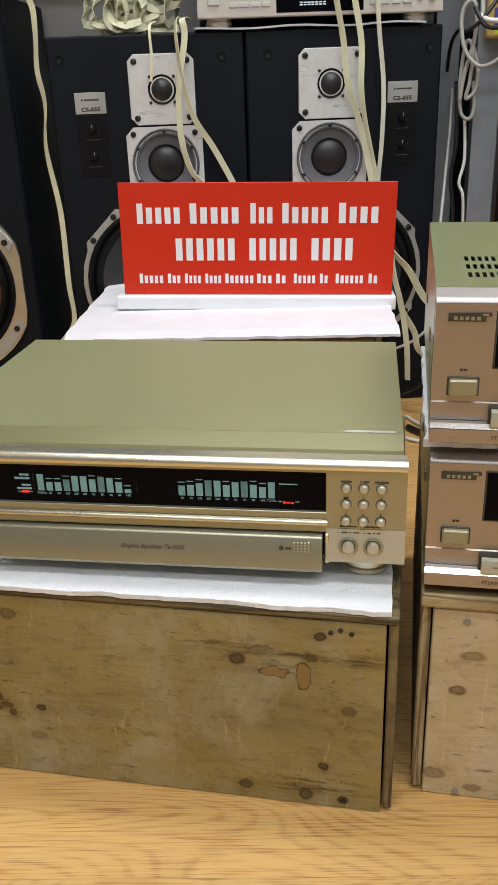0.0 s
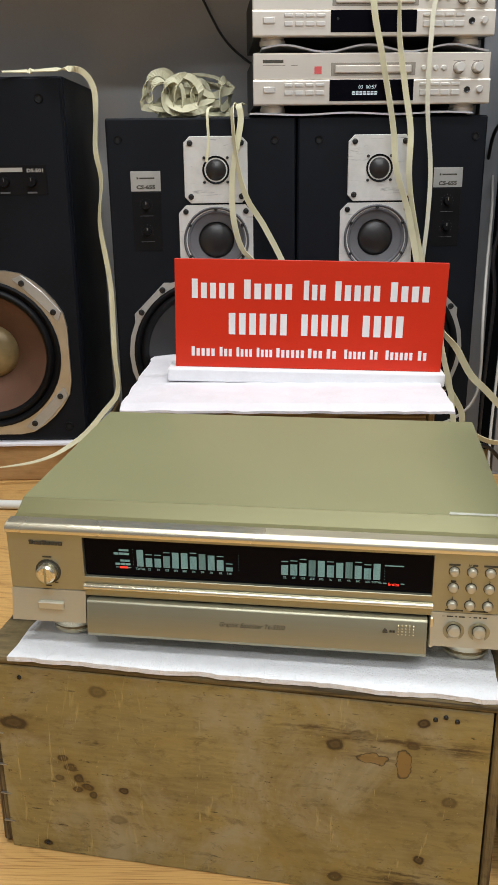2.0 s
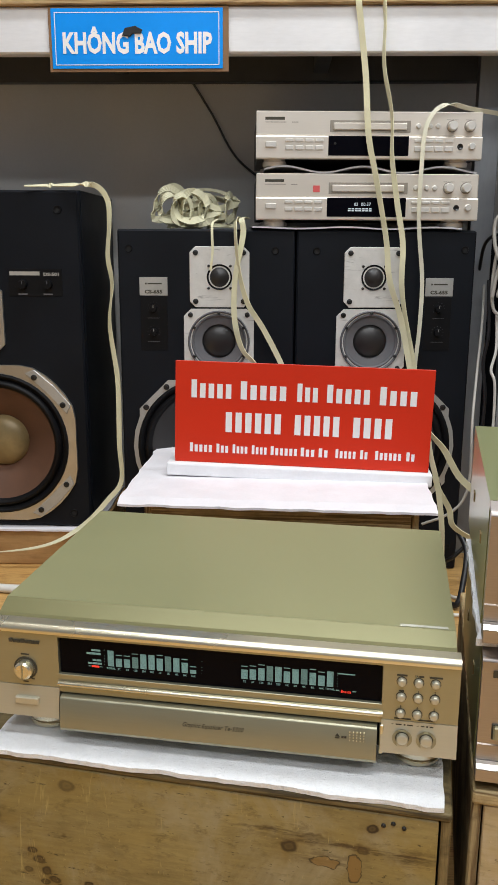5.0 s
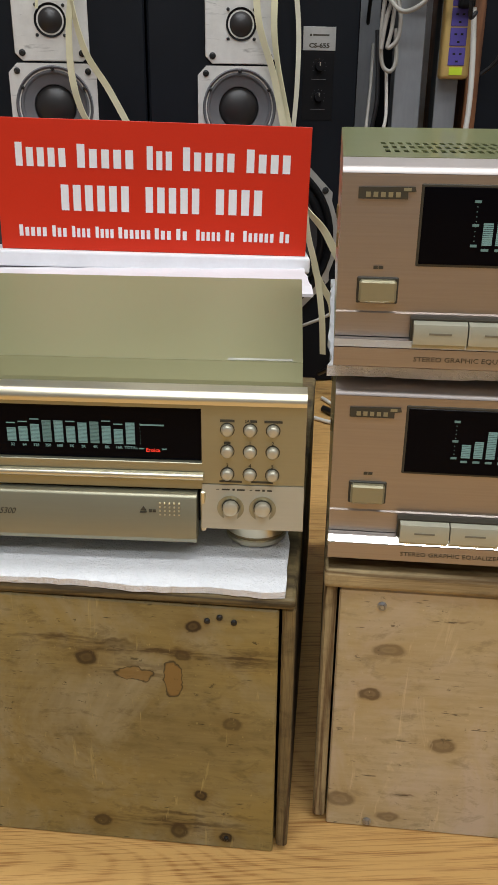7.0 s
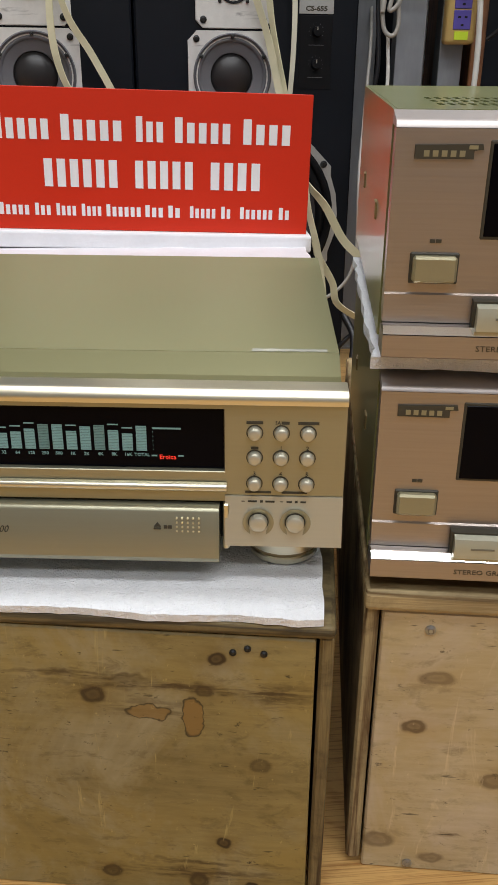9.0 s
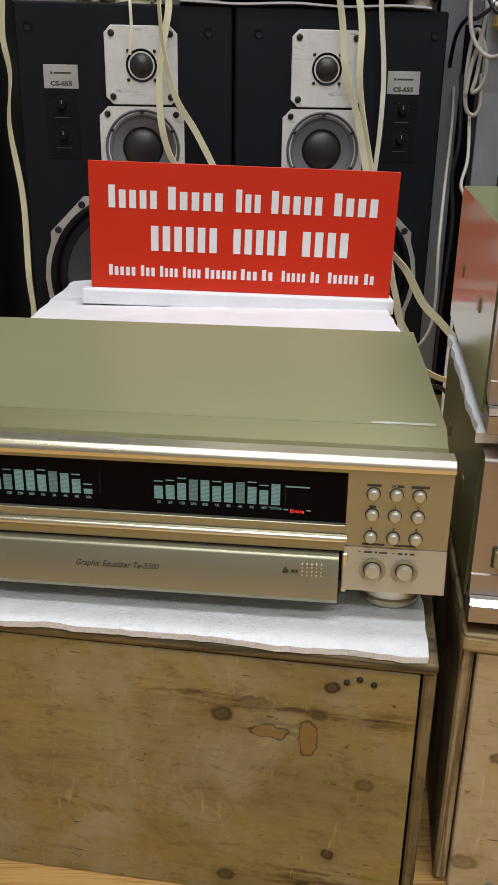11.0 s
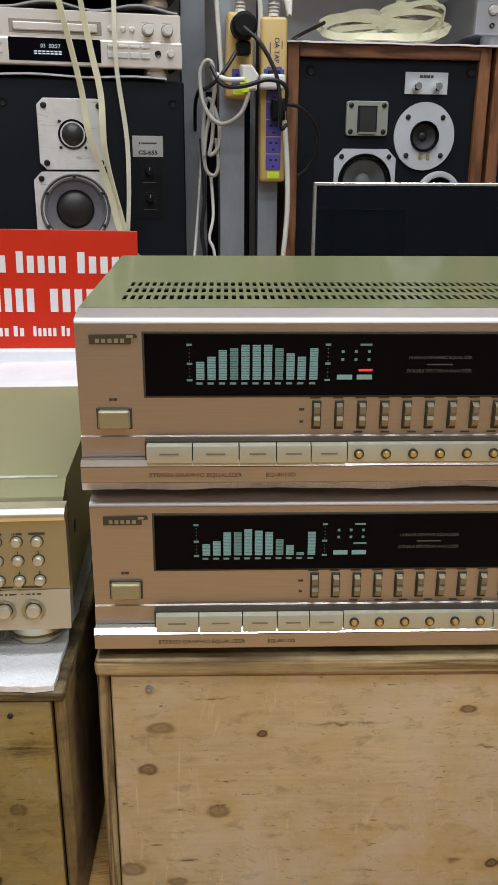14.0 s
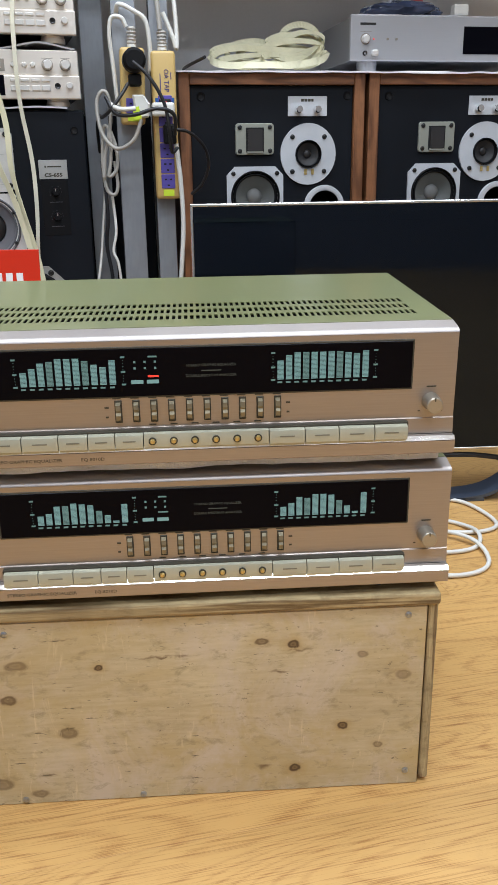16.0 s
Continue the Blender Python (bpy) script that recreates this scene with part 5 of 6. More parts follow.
    part("port_ring", lathe([(0.033, yb + 0.004), (0.033, yb - 0.006), (0.036, yb - 0.007), (0.043, yb - 0.006), (0.044, yb)], cx, cz, 40), M_WHITEPLATE, s, "white port ring", smooth=45)
    part("port_tube", lathe([(0.0327, yb + 0.003), (0.0327, yb + 0.09), (0, yb + 0.09)], cx, cz, 40), M_RUBBER, s)
    # woofer, low down
    cx, cz = 0.190, 0.235
    wp = part("woofer_frame", plate_with_hole([(cx + 0.158 * math.cos(radians(15 * k)), cz + 0.158 * math.sin(radians(15 * k))) for k in range(24)], cx, cz, 0.13, yb - 0.006, yb), M_WHITEPLATE, s)
    cone_driver(wp, "woofer", cx, cz, yb - 0.004, 0.136, M_CONE, M_DUST, M_RUBBER, 0.035, 0.045)
    return s


M_TWEET = plain("grey_green_metal", (0.33, 0.34, 0.29), 0.45, 0.4, 0.08)
M_GREYSUR2 = cone_paper("grey_paper_cone", (0.10, 0.105, 0.10))
M_DUSTGREY = plain("grey_dust_cap", (0.16, 0.16, 0.155), 0.45, 0, 0.1)
HPM = pose(0.324, 1.723, 0, 0, 0, 8.6)
walnut_speaker(HPM @ pose(-0.044, 0, 0), "walnut loudspeaker with white driver plates behind the television")
walnut_speaker(HPM @ pose(0.3455, 0, 0.001), "walnut loudspeaker with white driver plates beside its twin")
ws = part("foam_sheet", sheet(-0.05, 0.73, -0.012, 0.29, 0.7632, 0.003, 60, 10, 0.006, 0.002, 0.003, 21), M_FOAM)
ws.matrix_world = HPM
tagged(ws, "thin white foam sheet on top of the walnut loudspeakers", "foam sheet")


# ---- disc players ----
def disc_player(m, label, lit):
    p = thing("disc_player", m, label, "disc player", "stacked disc players")
    w = 0.420
    part("case", block(0.003, w - 0.003, 0.012, 0.28, 0.001, 0.082, 0.001), M_DARKCASE, p)
    part("face_upper", block(0, w, 0, 0.0118, 0.0415, 0.0842, 0.0015), M_CDFACE, p, "champagne silver face")
    part("face_lower", profile_x([(-0.002, 0.0410), (-0.004, 0.0385), (-0.004, 0.002), (-0.003, 0), (0.0118, 0), (0.0118, 0.0410)], 0, w), M_CDFACE, p, "champagne silver face")
    part("tray_recess", block(0.1370, 0.2860, -0.0006, 0.003, 0.0475, 0.0685, 0.0004), M_TRAYREC, p)
    part("tray_front", block(0.1430, 0.2790, -0.0040, 0.001, 0.0515, 0.0640, 0.0015), M_CDFACE, p, "disc tray")
    part("display_window", block(0.1340, 0.2830, -0.0046, 0.001, 0.0060, 0.0405), M_GLASSBLACK, p, "black display window")
    if lit:
        lettering("display_digits", "03  00:57", 0.0085, pose(0.2010, -0.0048, 0.0285), M_DIGITS, p, 1.0)
        bars([(0.174 + k * 0.0066, 0.179 + k * 0.0066, z, z + 0.002) for k in range(7) for z in (0.016, 0.0195)], -0.0046, M_DIGITS, "track_mark", p)
        part("disc_badge", block(0.1075, 0.1200, -0.0008, 0.0, 0.0505, 0.0625), M_BADGE, p, "small red and white badge")
    else:
        part("sensor_dot", lathe([(0, -0.0052), (0.0022, -0.005), (0.0025, -0.0045)], 0.1465, 0.0270, 12), M_DARK, p)
    part("power_key", block(0.0175, 0.0380, -0.0075, -0.002, 0.0200, 0.0300, 0.0012), M_KEYS, p)
    for k in range(4):
        x = 0.0540 + k * 0.0185
        part("key", block(x, x + 0.0150, -0.0068, -0.002, 0.0300, 0.0352, 0.001), M_KEYS, p)
        part("key", block(x, x + 0.0150, -0.0068, -0.002, 0.0160, 0.0235, 0.001), M_KEYS, p)
    for k in range(4):
        x = 0.2935 + k * 0.0188
        part("key", block(x, x + 0.0155, -0.0068, -0.002, 0.0300, 0.0352, 0.001), M_KEYS, p)
        if k != 1:
            part("key", block(x, x + (0.0343 if k == 0 else 0.0155), -0.0068, -0.002, 0.0140, 0.0235, 0.001), M_KEYS, p)
    for x in (0.3005, 0.3215, 0.3365):
        part("round_key", lathe([(0, -0.0045), (0.0035, -0.0042), (0.0046, -0.0025), (0.0048, 0)], x, 0.0590, 18), M_KEYS, p, smooth=40)
    for x in (0.3630, 0.3960):
        k = part("selector_knob", lathe([(0, -0.0140), (0.0070, -0.0140), (0.0082, -0.0125), (0.0088, 0)], x, 0.0590, 26), M_KEYS, p, smooth=35)
        part("knob_ring", lathe([(0.0092, -0.0008), (0.0105, -0.0008), (0.0105, 0.0)], x, 0.0590, 26), M_TRAYREC, k)
    part("headphone_socket", lathe([(0.0022, -0.0042), (0.0050, -0.0062), (0.0055, -0.0040)], 0.3790, 0.0230, 20), M_SCREW, p)
    part("socket_hole", lathe([(0, -0.0043), (0.0030, -0.0043)], 0.3790, 0.0230, 16), M_DARK, p)
    part("volume_knob", lathe([(0, -0.0105), (0.0050, -0.0105), (0.0060, -0.0090), (0.0062, -0.003)], 0.4005, 0.0235, 20), M_KEYS, p, smooth=35)
    bars([(0.0170, 0.0530, 0.0685, 0.0735)], 0.0, M_PRINT, "maker_bar", p)
    bars([(0.0170, 0.0560, 0.0640, 0.0650), (0.0660, 0.0780, 0.0640, 0.0652), (0.0175, 0.0380, 0.0335, 0.0345), (0.3530, 0.3740, 0.0700, 0.0708), (0.3880, 0.4050, 0.0700, 0.0708)], 0.0, M_TRAYREC, "small_print", p)
    for x in (0.036, w - 0.040):
        for y in (0.030, 0.240):
            part("foot", lathe([(0, -0.0125), (0.0215, -0.0125), (0.0225, -0.010), (0.0225, -0.004), (0.0205, -0.003), (0.0205, 0.001)], x, y, 28, None, True), M_CDFACE, p, "round metal foot", smooth=35)
    return p


M_TRAYREC = plain("recess_shadow_metal", (0.30, 0.27, 0.23), 0.5, 0.3, 0.05)
M_KEYS = plain("silver_keys", (0.80, 0.78, 0.74), 0.3, 0.5, 0.03)
M_DIGITS = glow("pale_display_digits", (0.75, 0.85, 0.9), 0.6)
M_BADGE = plain("red_badge", (0.62, 0.10, 0.10), 0.5)
CDM = pose(-0.3025, 1.558, 0, 0, 0, 15)
disc_player(CDM @ pose(-0.0060, 0, 0.8205), "champagne silver disc player with a dark display, stacked on another", False)
disc_player(CDM @ pose(-0.0055, 0.004, 0.7112), "champagne silver disc player with lit digits, on a black loudspeaker", True)


def wavy_pad(m, w, y0, y1, label, amp=0.0035, freq=2.7, phase=0.0):
    bm = bmesh.new()
    n, cols = 60, []
    for k in range(n + 1):
        x = w * k / n
        z = amp * math.sin(freq * 2 * math.pi * k / n + phase) + amp * 0.4 * math.sin(5.3 * k / n * math.pi)
        cols.append([bm.verts.new((x, y, z + dz)) for y, dz in ((y0, 0), (y1, 0), (y1, 0.003), (y0, 0.003))])
    for a, b in zip(cols, cols[1:]):
        for j in range(4):
            bm.faces.new((a[j], a[(j + 1) % 4], b[(j + 1) % 4], b[j]))
    bm.faces.new(cols[0][::-1])
    bm.faces.new(cols[-1])
    ob = part("foam_strip", bm, M_FOAMGREY, None, smooth=60)
    ob.matrix_world = m
    return tagged(ob, label, "foam sheet")


M_FOAMGREY = plain("grey_white_foam", (0.50, 0.50, 0.53), 0.8, 0, 0.08, 40, 200, relief=0.3)
wavy_pad(CDM @ pose(0.010, 0.006, 0.8015), 0.40, 0, 0.26, "wavy grey-white foam sheet between the disc players", 0.004)
wavy_pad(CDM @ pose(-0.012, 0.004, 0.6952), 0.40, 0, 0.26, "thin grey-white foam sheet under the disc players", 0.0012, 2.2, 2.0)


# ---- sign on the foam ----
SIGN = thing("counter_sign", pose(-0.4035, 1.345, 0.2765, 0, 0, 9.5) @ pose(0, 0, 0, 0, 1.35, 0), "red plastic counter sign with white lines in a white foam base", "sign")
part("foam_base", block(-0.013, 0.456, -0.014, 0.055, -0.0125, 0.0105, 0.003, seg=2), M_FOAMWHITE, SIGN, "white foam base")
part("panel", block(0.0, 0.4495, 0, 0.004, 0.011, 0.1925, 0.0006), M_SIGNRED, SIGN, "red plastic panel")


def word_bars(spans, z0, z1, even=False):
    for a, b in spans:
        n = max(1, int(round((b - a) / ((z1 - z0) * 0.50))))
        st = (b - a) / n
        bars([(a + (k + 0.1) * st, a + (k + 0.74) * st, z0, z1 if k == 0 or even else z0 + (z1 - z0) * 0.8) for k in range(n)], 0.0, M_SIGNWHITE, "text_bar", SIGN, 0.0006)


def sx(p):
    return (p - 204) / 498 * 0.4495


word_bars([(sx(234), sx(318)), (sx(330), sx(425)), (sx(440), sx(485)), (sx(497), sx(585)), (sx(598), sx(675))], 0.128, 0.160)
word_bars([(sx(302), sx(417)), (sx(437), sx(530)), (sx(550), sx(632))], 0.068, 0.104, True)
word_bars([(sx(233), sx(280)), (sx(286), sx(312)), (sx(318), sx(350)), (sx(356), sx(388)), (sx(393), sx(448)), (sx(452), sx(482)), (sx(487), sx(508)), (sx(520), sx(562)), (sx(568), sx(585)), (sx(597), sx(650)), (sx(657), sx(676))], 0.030, 0.046)


# ---- upper shelf ----
SHM = pose(0, 1.61, 0, 0, 0, 12)
sh = thing("wall_shelf", SHM, "white painted steel shelf beam with a plywood deck", "shelf")
part("front_beam", block(-1.40, 0.26, 0, 0.03, 0.9995, 1.078, 0.003), M_SHELFWHITE, sh, "white painted front beam")
part("deck", block(-1.40, 0.26, -0.010, 0.31, 1.0785, 1.0975, 0.002), M_PLYEDGE, sh, "plywood deck board")
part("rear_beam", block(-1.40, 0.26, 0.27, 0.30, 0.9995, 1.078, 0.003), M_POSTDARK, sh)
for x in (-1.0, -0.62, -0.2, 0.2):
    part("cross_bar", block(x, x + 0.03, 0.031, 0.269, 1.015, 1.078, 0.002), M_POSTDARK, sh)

# Unseen shelf, added only to keep ceiling light off the wall behind the walnuts.
SHADEM = HPM @ pose(0, -0.05, 0)
shade_shelf = thing("wall_shelf", SHADEM, "unseen shelf added to shade the wall above the walnut loudspeakers", "shelf")
part("front_beam", block(-0.06, 1.10, 0, 0.03, 1.02, 1.098, 0.003), M_SHELFWHITE, shade_shelf, "white painted front beam")
part("deck", block(-0.06, 1.10, -0.010, 0.30, 1.0985, 1.1175, 0.002), M_PLYEDGE, shade_shelf, "plywood deck board")
part("rear_beam", block(-0.06, 1.10, 0.26, 0.29, 1.02, 1.098, 0.003), M_POSTDARK, shade_shelf)

bs = thing("hanging_sign", SHM @ pose(-0.6835, -0.0065, 0.974) @ Matrix.Diagonal((1.03, 1, 1.03, 1)), "bright blue notice with white words taped to the shelf beam", "sign")
part("backing_card", block(-0.002, 0.312, 0.001, 0.0045, -0.006, 0.099, 0.0004), M_CARD, bs, "brown cardboard backing")
part("blue_film", block(0.003, 0.302, -0.0008, 0.0008, -0.001, 0.096, 0.0004), M_BLUE, bs, "bright blue film")
for z0, z1, x0, x1 in ((0.0045, 0.0058, 0.009, 0.296), (0.0885, 0.0898, 0.009, 0.296), (0.0045, 0.0898, 0.009, 0.0103), (0.0045, 0.0898, 0.2947, 0.296)):
    part("border_line", block(x0, x1, -0.0012, -0.0008, z0, z1), M_SIGNWHITE, bs)
lettering("lettering", "KHÔNG BAO SHIP", 0.046, pose(0.152, -0.0011, 0.0385), M_SIGNWHITE, bs, 0.685, bold=0.0017)
part("tape_scrap", prism([(0.127, 0.052), (0.132, 0.064), (0.150, 0.0675), (0.163, 0.061), (0.160, 0.055), (0.146, 0.055), (0.141, 0.050)], -0.004, -0.0012, None, 0.001), M_SCREW, bs, "scrap of dark tape")


def shelf_speaker(m, w):
    s = thing("bookshelf_speaker", m, "walnut cabinet speaker with a dark woven grille, on the shelf", "loudspeaker", "walnut shelf speakers")
    h, d = 0.34, 0.26
    part("cabinet", block(0, w, 0.024, d, 0, h, 0.002), M_WALNUTX, s)
    for a, b, c, e in ((0, w, 0, 0.030), (0, w, h - 0.030, h), (0, 0.030, 0.0302, h - 0.0302), (w - 0.030, w, 0.0302, h - 0.0302)):
        fr = part("frame_rail", block(a, b, 0, 0.0235, c, e, 0.004, seg=2), M_WALNUTX, s)
    for a, b, c, e in ((0.031, w - 0.031, 0.031, 0.036), (0.031, w - 0.031, h - 0.036, h - 0.031)):
        part("inner_bead", block(a, b, 0.006, 0.0235, c, e, 0.001), M_WALNUT, s)
    part("grille_cloth", block(0.031, w - 0.031, 0.014, 0.0232, 0.0365, h - 0.0365), M_GRILLE, s, "dark brown woven grille")
    bm = None
    n = int((w - 0.07) / 0.006)
    for k in range(n):
        x = 0.035 + k * 0.006
        bm = block(x, x + 0.0028, 0.0115, 0.0142, 0.037, h - 0.037, 0, bm)
    for k in range(int((h - 0.08) / 0.012)):
        z = 0.040 + k * 0.012
        bm = block(0.033, w - 0.033, 0.0105, 0.0125, z, z + 0.003, 0, bm)
    part("grille_weave", bm, M_GRILLE2, s, "woven slats")
    return s


M_GRILLE2 = plain("woven_brown_slats", (0.075, 0.05, 0.035), 0.7, 0, 0.2, 60, 400, relief=0.3)
shelf_speaker(SHM @ pose(-0.531, 0.02, 1.098), 0.380)
shelf_speaker(SHM @ pose(-0.129, 0.02, 1.098), 0.380)
bx = thing("loudspeaker", SHM @ pose(-1.025, 0.03, 1.098), "black speaker cabinet with a chrome-ringed woofer on the shelf", "loudspeaker")
part("cabinet", block(0, 0.48, 0.004, 0.26, 0, 0.34, 0.003), M_BLACKVINYL, bx)
part("baffle", block(0.002, 0.478, 0, 0.0038, 0.002, 0.338), M_BAFFLE, bx)
part("woofer_ring", lathe([(0.112, 0.0), (0.112, -0.004), (0.116, -0.006), (0.120, -0.004), (0.121, 0.0)], 0.30, 0.150, 48), M_CHROME, bx, "thin chrome ring", smooth=60)
part("cone", lathe([(0.112, -0.001), (0.08, -0.0005), (0, -0.0006)], 0.30, 0.150, 40), M_CONE, bx)


# ---- posts ----
def post(m, label, w=0.042, d=0.04, h=1.08):
    p = thing("shelf_post", m, label, "post", "shelf posts")
    part("front_flange", block(0, w, 0, 0.003, 0.0, h, 0.0008), M_POST, p)
    # Same steel as the front flange; the shade on these two is in their colour.
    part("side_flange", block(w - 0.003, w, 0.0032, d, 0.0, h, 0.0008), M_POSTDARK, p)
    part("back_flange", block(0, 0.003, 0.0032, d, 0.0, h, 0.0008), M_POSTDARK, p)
    part("base_plate", block(-0.004, w + 0.004, -0.004, d, 0.0, 0.004), M_POST, p)
    return p


PM = pose(0.25, 1.70, 0, 0, 0, 8)
post(PM @ pose(-0.090, 0, 0), "grey galvanised steel shelf post with cables tied to it", 0.045)
post(PM @ pose(-0.020, 0, 0), "grey galvanised steel shelf post carrying a power strip", 0.036)
post(PM @ pose(-0.150, 0.10, 0), "dark grey steel shelf post in the rear", 0.045)

# Added black block: stands for the shade in the gap behind the posts.
gap_block = thing("loudspeaker", PM @ pose(-0.172, 0.150, 0), "narrow black block added to darken the gap behind the grey shelf posts", "loudspeaker")
part("cabinet", block(0, 0.158, 0.014, 0.130, 0, 0.690, 0.002), M_BLACKVINYL, gap_block)
part("baffle", block(0.001, 0.157, 0, 0.0135, 0.001, 0.689, 0.002), M_BAFFLE, gap_block)


# ---- power strips ----
def power_strip(m, high, sockets, label, words):
    s = thing("power_strip", m, label, "power strip", "yellow power strips")
    w = 0.046
    part("body", block(-w / 2, w / 2, 0, 0.03, 0, high, 0.006, seg=3), M_YELLOWPL, s, "aged yellow plastic body", smooth=40)
    neck = lathe([(0.0, high + 0.036), (0.006, high + 0.036), (0.007, high + 0.020), (0.009, high + 0.001), (0.0, high + 0.0005)], 0, 0.015, 20, None, True)
    part("cable_neck", neck, M_WHITECABLE, s)
    for k in range(5):
        part("neck_ring", lathe([(0.0085, high + 0.006 + k * 0.006), (0.0095, high + 0.008 + k * 0.006), (0.0085, high + 0.010 + k * 0.006)], 0, 0.015, 18, None, True), M_GREYCABLE, s)
    if words:
        me = lettering("lettering", "OA TAP", 0.0125, pose(0.004, -0.0004, high - 0.052) @ pose(0, 0, 0, 0, 90, 0), M_BLUEPRINT, s, 0.9)
        bars([(-0.008, -0.0065, high - 0.075, high - 0.040), (0.0125, 0.014, high - 0.05, high - 0.038)], -0.0002, M_BLUEPRINT, "small_print", s)
        part("switch_bed", block(-0.018, 0.018, -0.001, 0.002, high - 0.100, high - 0.082, 0.0006), M_SWITCHBLUE, s)
        part("switch", block(-0.011, 0.011, -0.004, 0.0, high - 0.098, high - 0.084, 0.0015), M_SCREW, s, "rocker switch")
        part("switch_lamp", block(-0.003, 0.003, -0.0046, -0.0038, high - 0.094, high - 0.089), M_REDGLOW, s, "lit red lamp")
    z = 0.020
    for k in range(sockets):
        b = part("socket_insert", block(-0.013, 0.0135, -0.0015, 0.002, z, z + 0.0265, 0.0008), M_PURPLE, s, "purple socket insert")
        for x, zz in ((-0.0045, 0.017), (0.0055, 0.017), (0.0005, 0.006)):
            part("socket_slot", block(x - 0.0022, x + 0.0022, -0.0019, -0.0012, z + zz - 0.0014, z + zz + 0.0014), M_DARK, b)
        z += 0.0285
    part("sticker", block(-0.010, 0.011, -0.0012, 0.0002, 0.006, 0.0175), M_LIME, s, "lime green sticker")
    return s


M_BLUEPRINT = plain("blue_print", (0.03, 0.03, 0.20), 0.6, 0, 0.1, relief=0)
M_SWITCHBLUE = plain("blue_switch_bed", (0.03, 0.11, 0.32), 0.35, 0, 0.1)
power_strip(PM @ pose(0.0015, -0.034, 0.5275, 0, 0, 0), 0.267, 6, "aged yellow power strip with purple sockets hung on the shelf post", True)
power_strip(PM @ pose(-0.0600, -0.034, 0.6650, 0, 2, 0), 0.135, 1, "aged yellow power strip with a black adapter plugged in", False)

ad = thing("power_plug", PM @ pose(-0.054, -0.035, 0.775), "round black mains plug in the yellow power strip", "plug")
part("plug_body", lathe([(0, -0.038), (0.016, -0.038), (0.021, -0.033), (0.022, -0.012), (0.018, -0.001), (0, -0.001)], 0, 0, 30), M_RUBBER, ad, smooth=35)
part("cord_grip", block(-0.012, 0.012, -0.024, -0.002, -0.044, -0.0225, 0.003), M_RUBBER, ad)
pw = thing("power_plug", PM @ pose(-0.045, -0.036, 0.693, 0, -12, 0), "white plug with a lime tape mark in the yellow power strip", "plug")
part("plug_body", prism([(-0.014, -0.016), (0.010, -0.018), (0.018, 0.004), (0.010, 0.022), (-0.010, 0.026)], -0.022, -0.001, None, 0.003), M_WHITECABLE, pw)
part("tape_mark", block(-0.017, -0.004, -0.024, -0.0222, -0.018, 0.004), M_LIME, pw, "lime tape")
px_ = thing("power_plug", PM @ pose(-0.008, -0.036, 0.690), "white plug pushed into the purple sockets", "plug")
part("plug_body", block(-0.017, 0.026, -0.022, -0.001, -0.011, 0.013, 0.004, seg=2), M_WHITECABLE, px_)
pz = thing("power_plug", PM @ pose(0.006, -0.036, 0.645), "flat black plug pushed into the purple sockets", "plug")
part("plug_body", block(-0.011, 0.013, -0.022, -0.001, -0.016, 0.020, 0.004, seg=2), M_RUBBER, pz)


# ---- cables ----
def cable(pts, r, material, label, per=6, name="cable"):
    ob = part(name, tube(pts, r, 8, per), material, None, smooth=60)
    return tagged(ob, label, "cable")


cable([(0.204, 1.610, 0.770), (0.232, 1.606, 0.745), (0.258, 1.606, 0.700), (0.266, 1.608, 0.650), (0.268, 1.625, 0.615), (0.278, 1.64, 0.622)], 0.0034, M_BLACKCABLE, "black mains cord looping from the round plug")
cable([(0.192, 1.628, 0.735), (0.180, 1.615, 0.715), (0.160, 1.61, 0.690), (0.140, 1.635, 0.678), (0.128, 1.68, 0.682), (0.115, 1.74, 0.66), (0.11, 1.80, 0.60)], 0.0034, M_BLACKCABLE, "black cord running off behind the loudspeaker")
cable([(0.150, 1.62, 0.712), (0.170, 1.605, 0.682), (0.205, 1.60, 0.680), (0.245, 1.60, 0.690), (0.275, 1.61, 0.680), (0.275, 1.63, 0.645)], 0.0036, M_BLACKCABLE, "black cord crossing the power strips")
cable([(0.270, 1.628, 0.655), (0.300, 1.640, 0.650), (0.328, 1.66, 0.625), (0.336, 1.675, 0.590), (0.322, 1.685, 0.555), (0.300, 1.69, 0.535)], 0.0032, M_BLACKCABLE, "thin black cord hanging in front of the walnut loudspeaker")
cable([(0.158, 1.62, 0.700), (0.176, 1.60, 0.690), (0.206, 1.60, 0.690)], 0.0042, M_WHITECABLE, "short white cord to the plug")
cable([(0.215, 1.615, 0.672), (0.198, 1.61, 0.636), (0.165, 1.62, 0.622), (0.138, 1.63, 0.650), (0.130, 1.64, 0.700), (0.140, 1.64, 0.722), (0.152, 1.64, 0.715), (0.154, 1.64, 0.67), (0.140, 1.64, 0.61), (0.135, 1.64, 0.57)], 0.0036, M_GREYCABLE, "grey flat cord looped and tied beside the post")
cable([(0.150, 1.645, 0.66), (0.162, 1.64, 0.62), (0.160, 1.64, 0.585), (0.145, 1.64, 0.572), (0.150, 1.64, 0.60), (0.152, 1.64, 0.65), (0.140, 1.645, 0.66), (0.134, 1.645, 0.60), (0.138, 1.645, 0.55), (0.152, 1.645, 0.538), (0.160, 1.645, 0.555), (0.156, 1.645, 0.60)], 0.0034, M_GREYCABLE, "grey cord coil hanging beside the post")
